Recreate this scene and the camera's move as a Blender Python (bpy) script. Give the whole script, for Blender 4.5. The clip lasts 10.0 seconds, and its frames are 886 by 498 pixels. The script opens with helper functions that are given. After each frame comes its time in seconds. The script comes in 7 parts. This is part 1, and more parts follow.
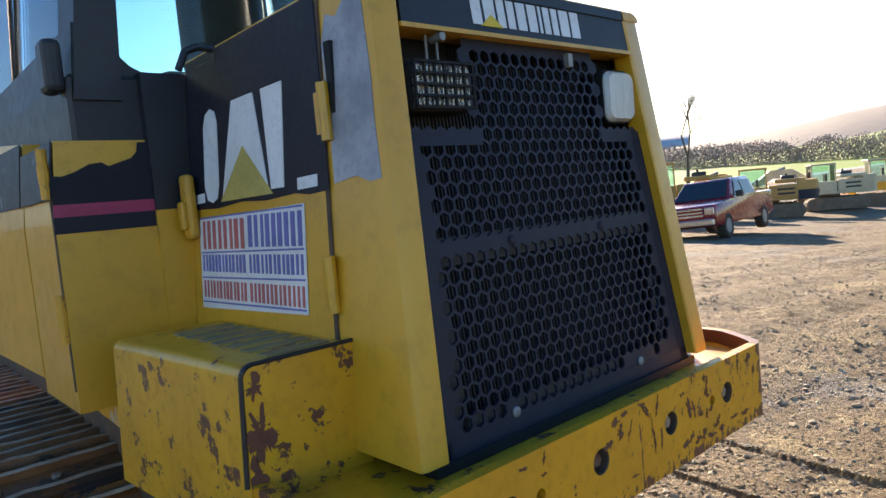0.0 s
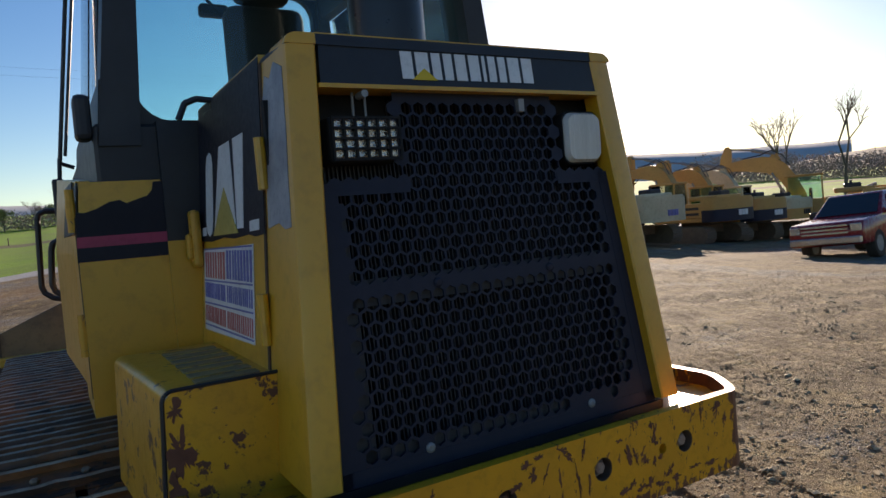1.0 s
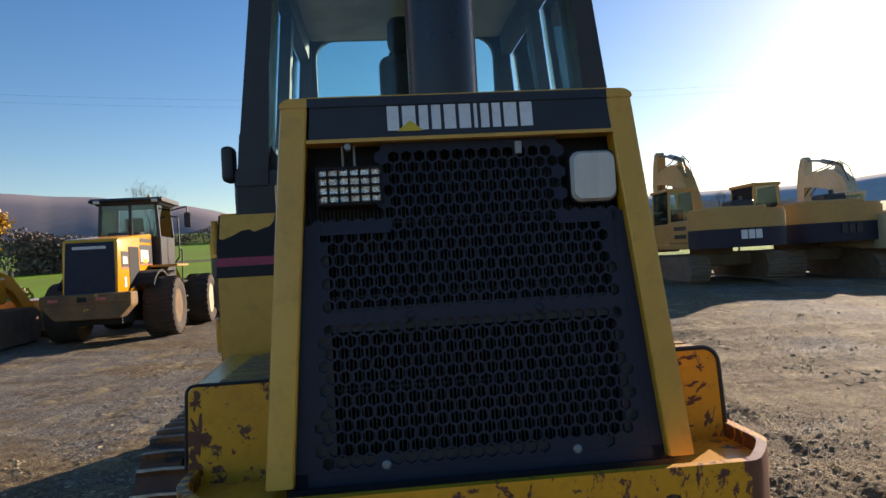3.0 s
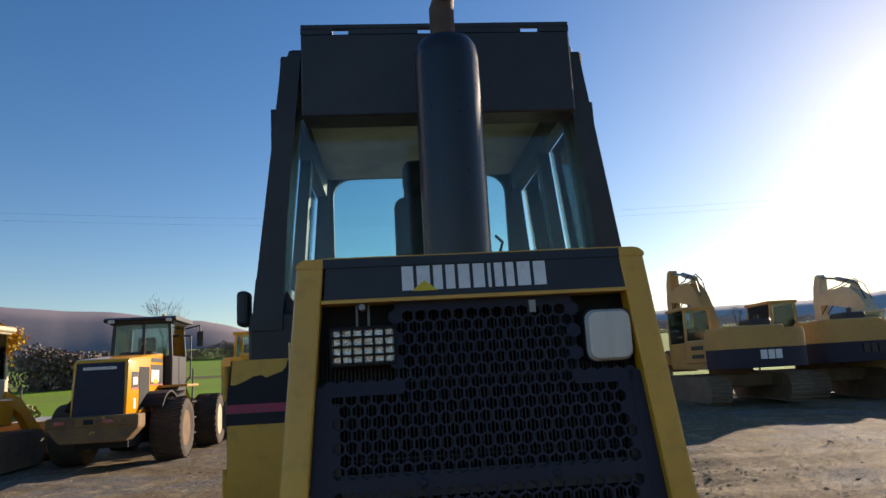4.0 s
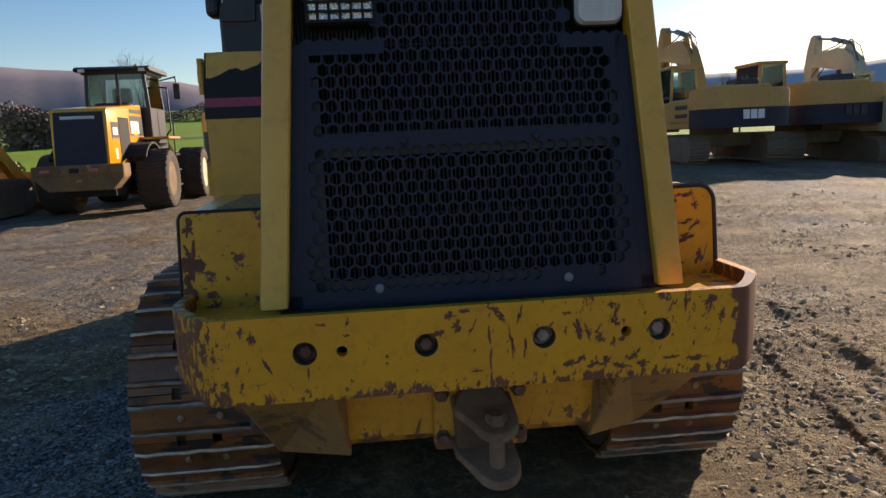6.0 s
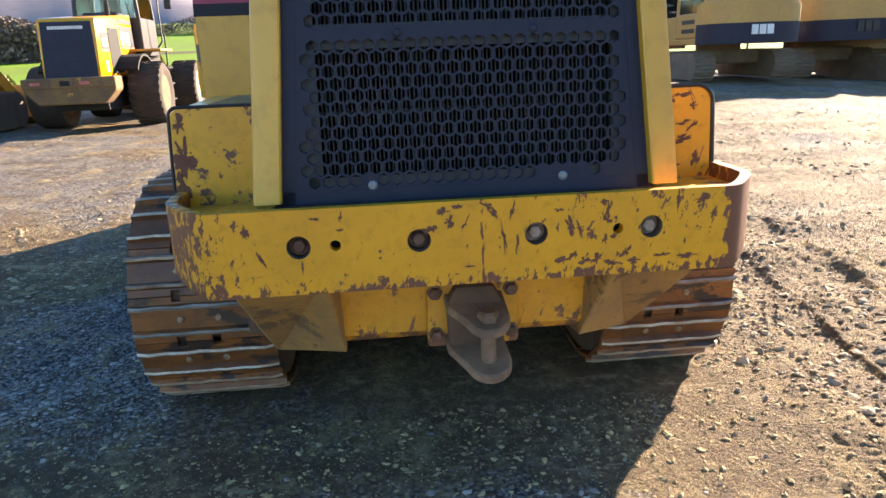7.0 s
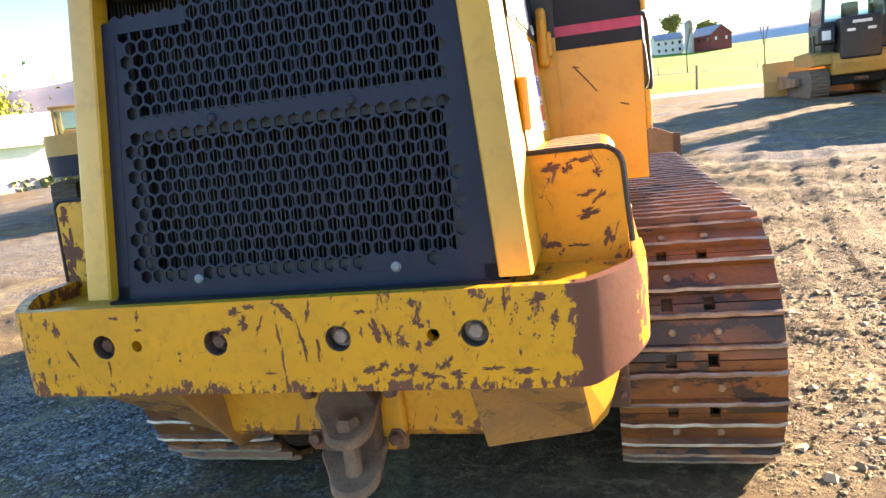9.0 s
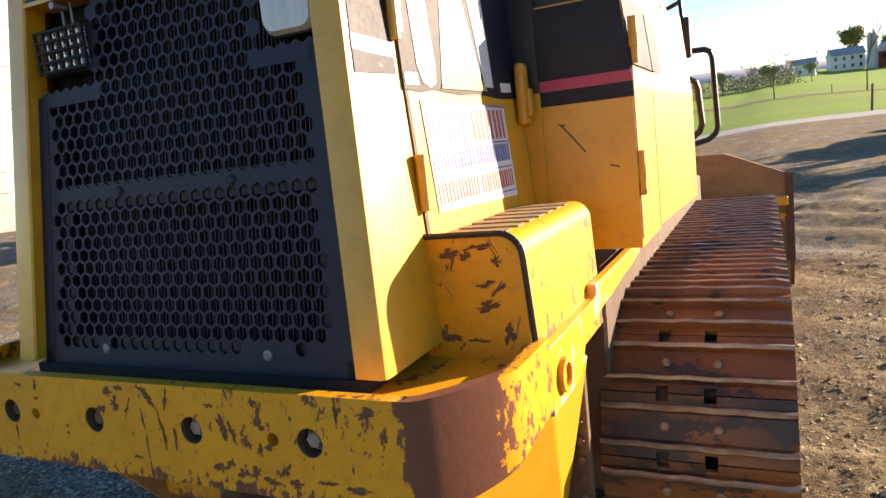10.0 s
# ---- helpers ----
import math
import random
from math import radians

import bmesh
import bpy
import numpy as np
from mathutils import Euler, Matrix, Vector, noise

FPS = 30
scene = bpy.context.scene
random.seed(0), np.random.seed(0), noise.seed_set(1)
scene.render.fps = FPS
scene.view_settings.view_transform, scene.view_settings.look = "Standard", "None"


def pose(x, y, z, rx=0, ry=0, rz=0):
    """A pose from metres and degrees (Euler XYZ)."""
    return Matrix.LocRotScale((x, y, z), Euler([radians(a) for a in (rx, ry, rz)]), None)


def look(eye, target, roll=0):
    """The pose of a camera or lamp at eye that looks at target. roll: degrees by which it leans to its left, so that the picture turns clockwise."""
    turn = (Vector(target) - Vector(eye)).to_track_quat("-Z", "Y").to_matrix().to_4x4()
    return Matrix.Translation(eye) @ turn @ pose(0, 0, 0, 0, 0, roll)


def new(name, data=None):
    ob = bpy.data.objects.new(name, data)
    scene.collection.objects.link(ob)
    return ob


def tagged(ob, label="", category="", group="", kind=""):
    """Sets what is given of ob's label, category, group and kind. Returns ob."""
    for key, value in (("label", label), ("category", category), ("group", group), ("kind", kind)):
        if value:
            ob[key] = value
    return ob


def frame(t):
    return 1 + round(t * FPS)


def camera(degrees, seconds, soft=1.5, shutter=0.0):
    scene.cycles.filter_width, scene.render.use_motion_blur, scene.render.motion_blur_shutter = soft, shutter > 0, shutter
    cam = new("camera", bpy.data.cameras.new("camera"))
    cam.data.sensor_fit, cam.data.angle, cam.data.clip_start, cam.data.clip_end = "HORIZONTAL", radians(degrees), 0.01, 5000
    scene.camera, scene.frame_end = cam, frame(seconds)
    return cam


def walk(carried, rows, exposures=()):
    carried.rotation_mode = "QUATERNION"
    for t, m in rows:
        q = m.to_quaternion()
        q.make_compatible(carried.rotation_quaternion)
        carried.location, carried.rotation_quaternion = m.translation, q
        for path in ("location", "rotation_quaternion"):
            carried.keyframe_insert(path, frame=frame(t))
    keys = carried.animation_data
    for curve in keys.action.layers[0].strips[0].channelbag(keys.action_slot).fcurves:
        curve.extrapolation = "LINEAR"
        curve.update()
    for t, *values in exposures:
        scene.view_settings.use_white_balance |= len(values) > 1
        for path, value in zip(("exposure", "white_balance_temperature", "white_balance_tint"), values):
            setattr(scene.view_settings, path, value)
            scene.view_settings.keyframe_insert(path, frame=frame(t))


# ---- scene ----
cam = camera(66.5, 10.0)
PATH = [
    (0, (-1.172, -0.779, 1.472), (0.146, 0.718, 1.327), -5.4),
    (0.5, (-1.052, -1.033, 1.518), (0.058, 0.627, 1.394), -6.8),
    (1, (-0.871, -1.093, 1.509), (0.142, 0.63, 1.424), -4.8),
    (1.5, (-0.596, -1.101, 1.516), (0.165, 0.745, 1.389), -4.4),
    (1.8, (-0.479, -1.163, 1.48), (0.121, 0.745, 1.455), -5.1),
    (2, (-0.389, -1.255, 1.473), (0.105, 0.683, 1.502), -4.1),
    (2.2, (-0.298, -1.346, 1.489), (0.06, 0.622, 1.518), -3.3),
    (3.3, (-0.211, -1.431, 1.54), (-0.04, 0.562, 1.556), -3.2),
    (3.5, (-0.215, -1.433, 1.587), (-0.053, 0.55, 1.782), -3.3),
    (4, (-0.21, -1.432, 1.622), (-0.046, 0.529, 1.977), -3.2),
    (4.5, (-0.218, -1.433, 1.637), (-0.056, 0.501, 2.123), -3.2),
    (5, (-0.219, -1.441, 1.633), (-0.063, 0.487, 2.141), -2.9),
    (5.5, (-0.217, -1.422, 1.556), (-0.061, 0.56, 1.776), -2.5),
    (6, (-0.213, -1.406, 1.384), (-0.034, 0.559, 1.054), -2.5),
    (6.2, (-0.214, -1.41, 1.359), (-0.052, 0.536, 0.928), -2.6),
    (7.3, (-0.187, -1.419, 1.33), (-0.016, 0.493, 0.769), -2.1),
    (7.5, (-0.157, -1.414, 1.335), (-0.006, 0.5, 0.775), -3.1),
    (8, (-0.007, -1.324, 1.327), (0.051, 0.6, 0.783), -6.1),
    (8.5, (0.287, -1.15, 1.352), (0.058, 0.773, 0.85), -6.3),
    (9, (0.637, -1.132, 1.329), (0.16, 0.771, 0.939), -6.8),
    (9.1, (0.741, -1.148, 1.318), (0.162, 0.736, 0.98), -4.2),
    (9.5, (0.935, -1.074, 1.337), (0.195, 0.747, 0.966), -9.2),
    (9.7, (0.997, -0.979, 1.311), (0.206, 0.817, 0.926), -6.2),
    (10, (1.083, -0.836, 1.389), (0.213, 0.942, 1.1), -6.3),
]
EXPOSURES = [(0, 1.8, 7700, 18), (0.5, 1.0, 7700, 18), (1, 0.65, 7700, 18), (1.5, 0.55, 7700, 18), (2, 0.6, 7700, 18), (3.5, 0.9, 7700, 18), (4.2, 0.6, 7700, 18), (5, 0.5, 7700, 18), (5.6, 0.6, 7700, 18), (6, 0.8, 7900, 20), (6.3, 1.25, 8000, 20), (7.2, 2.5, 8000, 20), (7.6, 2.55, 8000, 20), (8, 2.45, 8000, 20), (8.6, 2.65, 8300, 20), (9.2, 2.74, 8500, 20), (9.7, 2.2, 8500, 20), (10, 1.65, 8500, 20)]
walk(cam, [(t, look(eye, target, roll)) for t, eye, target, roll in PATH], EXPOSURES)

# ---- light ----
SUN_AZ, SUN_EL = radians(46.0), radians(16.0)
sun_dir = Vector((math.sin(SUN_AZ) * math.cos(SUN_EL), math.cos(SUN_AZ) * math.cos(SUN_EL), math.sin(SUN_EL)))
world = bpy.data.worlds.new("sky")
scene.world = world
world.use_nodes = True
wn = world.node_tree
sky = wn.nodes.new("ShaderNodeTexSky")
sky.sky_type, sky.sun_disc = "NISHITA", False
sky.sun_elevation, sky.sun_rotation = SUN_EL, SUN_AZ
sky.air_density, sky.dust_density, sky.ozone_density = 1.0, 0.3, 3.0
deep = wn.nodes.new("ShaderNodeHueSaturation")
deep.inputs["Hue"].default_value, deep.inputs["Saturation"].default_value = 0.507, 1.28
wn.links.new(sky.outputs[0], deep.inputs["Color"])
wn.links.new(deep.outputs[0], wn.nodes["Background"].inputs[0])
wn.nodes["Background"].inputs[1].default_value = 0.098
sun = new("sun", bpy.data.lights.new("sun", "SUN"))
sun.data.energy, sun.data.angle, sun.data.color = 5.0, radians(0.6), (1.0, 0.92, 0.80)
sun.matrix_world = look(sun_dir * 50, (0, 0, 0))


# ---- materials ----
def mat(name, color, rough=0.6, metal=0.0, color2=None, scale=6.0, bump=0.15, bump_scale=60.0, spots=None, spot_scale=14.0, spot_level=0.68,
        streak=None, coat=0.0, stretch=(1, 1, 1)):
    """A painted, dirty or bare surface: two-scale colour change, optional chips (spots), fine relief."""
    m = bpy.data.materials.new(name)
    m.use_nodes = True
    nt = m.node_tree
    b = nt.nodes["Principled BSDF"]
    link = nt.links.new
    tc = nt.nodes.new("ShaderNodeTexCoord")
    mp = nt.nodes.new("ShaderNodeMapping")
    mp.inputs["Scale"].default_value = stretch
    link(tc.outputs["Object"], mp.inputs[0])

    def nz(sc, detail=4.0, rough_n=0.55):
        n = nt.nodes.new("ShaderNodeTexNoise")
        n.inputs["Scale"].default_value, n.inputs["Detail"].default_value, n.inputs["Roughness"].default_value = sc, detail, rough_n
        link(mp.outputs[0], n.inputs["Vector"])
        return n

    def ramp(src, lo, hi):
        r = nt.nodes.new("ShaderNodeMapRange")
        r.inputs[1].default_value, r.inputs[2].default_value = lo, hi
        link(src, r.inputs[0])
        return r.outputs[0]

    def mix(f, a, c):
        x = nt.nodes.new("ShaderNodeMix")
        x.data_type = "RGBA"
        if isinstance(f, float):
            x.inputs[0].default_value = f
        else:
            link(f, x.inputs[0])
        for sock, v in ((x.inputs[6], a), (x.inputs[7], c)):
            if isinstance(v, tuple):
                sock.default_value = (*v, 1)
            else:
                link(v, sock)
        return x.outputs[2]

    c2 = color2 or tuple(v * 0.72 for v in color)
    big = nz(scale)
    fine = nz(scale * 9, 3.0, 0.7)
    col = mix(ramp(big.outputs[0], 0.35, 0.68), color, c2)
    col = mix(ramp(fine.outputs[0], 0.5, 0.95), col, tuple(v * 0.72 for v in c2))
    if spots:
        a = nz(spot_scale, 7.0, 0.68)
        m1 = ramp(a.outputs[0], spot_level, spot_level + 0.02)
        col = mix(m1, col, spots)
    if streak:
        s = nz(3.0, 5.0, 0.6)
        col = mix(ramp(s.outputs[0], 0.55, 0.8), col, streak)
    link(col, b.inputs["Base Color"])
    rr = nt.nodes.new("ShaderNodeMapRange")
    rr.inputs[3].default_value, rr.inputs[4].default_value = max(0.02, rough - 0.12), min(1.0, rough + 0.15)
    link(fine.outputs[0], rr.inputs[0])
    link(rr.outputs[0], b.inputs["Roughness"])
    b.inputs["Metallic"].default_value = metal
    b.inputs["Coat Weight"].default_value, b.inputs["Coat Roughness"].default_value = coat, rough * 0.6
    if bump:
        bn = nz(bump_scale, 5.0, 0.65)
        bp = nt.nodes.new("ShaderNodeBump")
        bp.inputs["Strength"].default_value, bp.inputs["Distance"].default_value = bump, 0.01
        link(bn.outputs[0], bp.inputs["Height"])
        link(bp.outputs[0], b.inputs["Normal"])
    return m


def glass(name, tint=(0.75, 0.85, 0.85)):
    m = bpy.data.materials.new(name)
    m.use_nodes = True
    nt = m.node_tree
    out = nt.nodes["Material Output"]
    nt.nodes.remove(nt.nodes["Principled BSDF"])
    tr = nt.nodes.new("ShaderNodeBsdfTransparent")
    tr.inputs[0].default_value = (*tint, 1)
    gl = nt.nodes.new("ShaderNodeBsdfGlossy")
    gl.inputs["Roughness"].default_value = 0.03
    fr = nt.nodes.new("ShaderNodeFresnel")
    fr.inputs[0].default_value = 1.45
    mx = nt.nodes.new("ShaderNodeMixShader")
    nt.links.new(fr.outputs[0], mx.inputs[0])
    nt.links.new(tr.outputs[0], mx.inputs[1])
    nt.links.new(gl.outputs[0], mx.inputs[2])
    nt.links.new(mx.outputs[0], out.inputs[0])
    return m


RUST = (0.12, 0.042, 0.028)
YELLOW = mat("worn_yellow_paint", (0.70, 0.338, 0.016), 0.38, color2=(0.62, 0.293, 0.017), scale=2.0, bump=0.05, spots=RUST, spot_scale=26, spot_level=0.725, coat=0.3)
YELLOW_CHIPPED = mat("chipped_yellow_paint", (0.75, 0.352, 0.012), 0.40, color2=(0.61, 0.275, 0.014), scale=4.0, bump=0.08, spots=RUST, spot_scale=15, spot_level=0.578, coat=0.3)
YELLOW_CLEAN = mat("clean_yellow_paint", (0.80, 0.35, 0.012), 0.2, color2=(0.74, 0.31, 0.015), scale=2.0, bump=0.03)
YELLOW_DUSTY = mat("dusty_yellow_paint", (0.46, 0.26, 0.05), 0.7, color2=(0.36, 0.20, 0.05), scale=2.0, bump=0.1, spots=(0.12, 0.07, 0.04), spot_scale=9)
BLACK = mat("black_paint", (0.012, 0.012, 0.016), 0.45, color2=(0.02, 0.02, 0.024), bump=0.04)
YELLOW.node_tree.nodes["Principled BSDF"].inputs["Coat Weight"].default_value = 0.5
YELLOW.node_tree.nodes["Principled BSDF"].inputs["Coat Roughness"].default_value = 0.42
CAB_BLACK = mat("dusty_black_cab_paint", (0.016, 0.016, 0.02), 0.5, color2=(0.03, 0.029, 0.03), scale=2.5, bump=0.05)
MUFFLER_BLACK = mat("satin_black_muffler_paint", (0.014, 0.014, 0.017), 0.3, color2=(0.02, 0.02, 0.022), scale=3.0, bump=0.02)
GRILLE = mat("dark_blue_grey_grille_paint", (0.014, 0.0165, 0.032), 0.55, color2=(0.019, 0.021, 0.037), scale=5, bump=0.05)
GRILLE.node_tree.nodes["Principled BSDF"].inputs["Specular IOR Level"].default_value = 0.3
FIN = mat("dusty_radiator_fins", (0.045, 0.042, 0.045), 0.6, bump=0.1)
DARK = mat("matte_near_black", (0.008, 0.008, 0.009), 0.8, bump=0.05)
STEEL_WORN = mat("polished_grouser_edge", (0.48, 0.39, 0.30), 0.43, metal=0.5, color2=(0.28, 0.18, 0.12), scale=12, bump=0.2)
RUST_DARK = mat("dark_rusty_iron", (0.07, 0.042, 0.03), 0.7, color2=(0.13, 0.07, 0.04), scale=10, bump=0.3, bump_scale=70)
LUG = mat("dusty_brown_iron", (0.27, 0.165, 0.10), 0.7, color2=(0.13, 0.075, 0.05), scale=14, bump=0.3, bump_scale=70)
BOLT = mat("rusty_bolt_steel", (0.20, 0.11, 0.08), 0.6, metal=0.3, color2=(0.1, 0.045, 0.03), scale=30, bump=0.2)
BOLT_PALE = mat("worn_bolt_steel", (0.40, 0.32, 0.26), 0.6, metal=0.15, color2=(0.24, 0.14, 0.10), scale=30, bump=0.2)
WHITE = mat("white_vinyl", (0.75, 0.75, 0.74), 0.4, bump=0.0, color2=(0.65, 0.65, 0.64))
MAGENTA = mat("faded_magenta_stripe", (0.46, 0.035, 0.10), 0.45, bump=0.0)
RED = mat("red_vinyl", (0.58, 0.13, 0.12), 0.45, bump=0.0)
BLUE = mat("blue_vinyl", (0.15, 0.16, 0.45), 0.45, bump=0.0)
MARK_YELLOW = mat("faded_yellow_vinyl", (0.62, 0.47, 0.12), 0.45, bump=0.0)
SIGN_YELLOW = mat("yellow_vinyl", (0.8, 0.52, 0.02), 0.4, bump=0.0)
CHROME = mat("lamp_reflector", (0.55, 0.54, 0.52), 0.25, metal=1.0, color2=(0.4, 0.36, 0.33), scale=20, bump=0.5, bump_scale=30)
LENS = mat("frosted_lamp_lens", (0.62, 0.60, 0.56), 0.25, bump=0.35, bump_scale=90, coat=0.4, stretch=(2.5, 1, 0.3))
BEIGE = mat("beige_headliner", (0.36, 0.31, 0.24), 0.9, bump=0.1)
SEAT = mat("dark_seat_cloth", (0.02, 0.02, 0.022), 0.9, bump=0.2)
GREY = mat("grey_galvanised_steel", (0.3, 0.3, 0.3), 0.5, metal=0.4)
CAB_GLASS = glass("cab_glass", (0.80, 0.94, 0.93))


# ---- mesh helpers ----
def box(bm, x0, x1, y0, y1, z0, z1, bevel=0.0, seg=1):
    vs = [bm.verts.new((x, y, z)) for x in (x0, x1) for y in (y0, y1) for z in (z0, z1)]
    fs = [bm.faces.new([vs[i] for i in q]) for q in ((0, 1, 3, 2), (4, 6, 7, 5), (0, 4, 5, 1), (2, 3, 7, 6), (0, 2, 6, 4), (1, 5, 7, 3))]
    if bevel:
        es = list({e for f in fs for e in f.edges})
        bmesh.ops.bevel(bm, geom=es, offset=bevel, segments=seg, affect="EDGES", profile=0.5)
    return vs


def hull(bm, a, b):
    """A solid between two outlines of the same number of points."""
    va, vb = [bm.verts.new(p) for p in a], [bm.verts.new(p) for p in b]
    n = len(va)
    fs = [bm.faces.new(va[::-1]), bm.faces.new(vb)]
    fs += [bm.faces.new((va[i], va[(i + 1) % n], vb[(i + 1) % n], vb[i])) for i in range(n)]
    return fs


def prism(bm, pts, axis, lo, hi, bevel=0.0):
    """pts: an outline in the two other axes, in the order x, y, z."""
    def at(p, v):
        q = list(p)
        q.insert("xyz".index(axis), v)
        return q
    fs = hull(bm, [at(p, lo) for p in pts], [at(p, hi) for p in pts])
    if bevel:
        bmesh.ops.bevel(bm, geom=list({e for f in fs for e in f.edges}), offset=bevel, segments=2, affect="EDGES", profile=0.5)


def rod(bm, p0, p1, r, seg=12, r2=None, cap=True):
    p0, p1 = Vector(p0), Vector(p1)
    d = (p1 - p0).normalized()
    u = d.orthogonal().normalized()
    v = d.cross(u)
    ring = [(math.cos(2 * math.pi * i / seg), math.sin(2 * math.pi * i / seg)) for i in range(seg)]
    a = [bm.verts.new(p0 + (u * c + v * s) * r) for c, s in ring]
    b = [bm.verts.new(p1 + (u * c + v * s) * (r if r2 is None else r2)) for c, s in ring]
    for i in range(seg):
        bm.faces.new((a[i], a[(i + 1) % seg], b[(i + 1) % seg], b[i]))
    if cap:
        bm.faces.new(a[::-1])
        bm.faces.new(b)


def pipe(bm, pts, r, seg=8):
    for p, q in zip(pts, pts[1:]):
        rod(bm, p, q, r, seg)
    for p in pts[1:-1]:
        bmesh.ops.create_icosphere(bm, subdivisions=1, radius=r * 1.02, matrix=Matrix.Translation(p))


def lathe(bm, profile, axis_point, axis="z", seg=24):
    """profile: radius, height pairs."""
    rings = []
    for r, h in profile:
        ring = []
        for i in range(seg):
            c, s = r * math.cos(2 * math.pi * i / seg), r * math.sin(2 * math.pi * i / seg)
            p = {"z": (c, s, h), "y": (c, h, s), "x": (h, c, s)}[axis]
            ring.append(bm.verts.new(Vector(axis_point) + Vector(p)))
        rings.append(ring)
    for a, b in zip(rings, rings[1:]):
        for i in range(seg):
            bm.faces.new((a[i], a[(i + 1) % seg], b[(i + 1) % seg], b[i]))
    bm.faces.new(rings[0][::-1])
    bm.faces.new(rings[-1])


def finish(bm, name, material, smooth=False):
    bmesh.ops.recalc_face_normals(bm, faces=bm.faces[:])
    me = bpy.data.meshes.new(name)
    bm.to_mesh(me)
    bm.free()
    me.materials.append(material)
    if smooth:
        for p in me.polygons:
            p.use_smooth = True
        me.set_sharp_from_angle(angle=radians(35))
    return me


def part(name, bm, material, parent, label="", smooth=False):
    ob = new(name, finish(bm, name, material, smooth))
    ob.parent = parent
    if label:
        tagged(ob, label)
    return ob


def boxes(name, material, parent, dims, bevel=0.0, label=""):
    bm = bmesh.new()
    for d in dims:
        box(bm, *d, bevel=bevel)
    return part(name, bm, material, parent, label)


def thing(name, label, category, m=None, group="", kind=""):
    ob = new(name)
    ob.empty_display_size = 0.1
    if m is not None:
        ob.matrix_world = m
    return tagged(ob, label, category, group, kind)


def holed_plate(bm, x0, x1, z0, z1, cx, cz, r, y0, y1, seg=24):
    """A rectangle in the plane y0 with a round hole through to y1."""
    def rim(a):
        c, s = math.cos(a), math.sin(a)
        k = min((x1 - cx) / c if c > 1e-6 else (x0 - cx) / c if c < -1e-6 else 1e9, (z1 - cz) / s if s > 1e-6 else (z0 - cz) / s if s < -1e-6 else 1e9)
        return (cx + k * c, cz + k * s)
    corner = [math.atan2(z - cz, x - cx) % (2 * math.pi) for x, z in ((x1, z1), (x0, z1), (x0, z0), (x1, z0))]
    ang = sorted([2 * math.pi * i / seg for i in range(seg)] + corner)
    inner = [bm.verts.new((cx + r * math.cos(a), y0, cz + r * math.sin(a))) for a in ang]
    deep = [bm.verts.new((cx + r * math.cos(a), y1, cz + r * math.sin(a))) for a in ang]
    outer = [bm.verts.new((p[0], y0, p[1])) for p in map(rim, ang)]
    n = len(ang)
    for i in range(n):
        j = (i + 1) % n
        bm.faces.new((inner[i], inner[j], outer[j], outer[i]))
        bm.faces.new((inner[i], deep[i], deep[j], inner[j]))


def face_y(z, off=0.0):
    """The leaning rear face of the hood."""
    return 0.095 + (z - 1.016) * 0.1187 + off


def half_w(z):
    return 0.495 - 0.0735 * (z - 1.016)


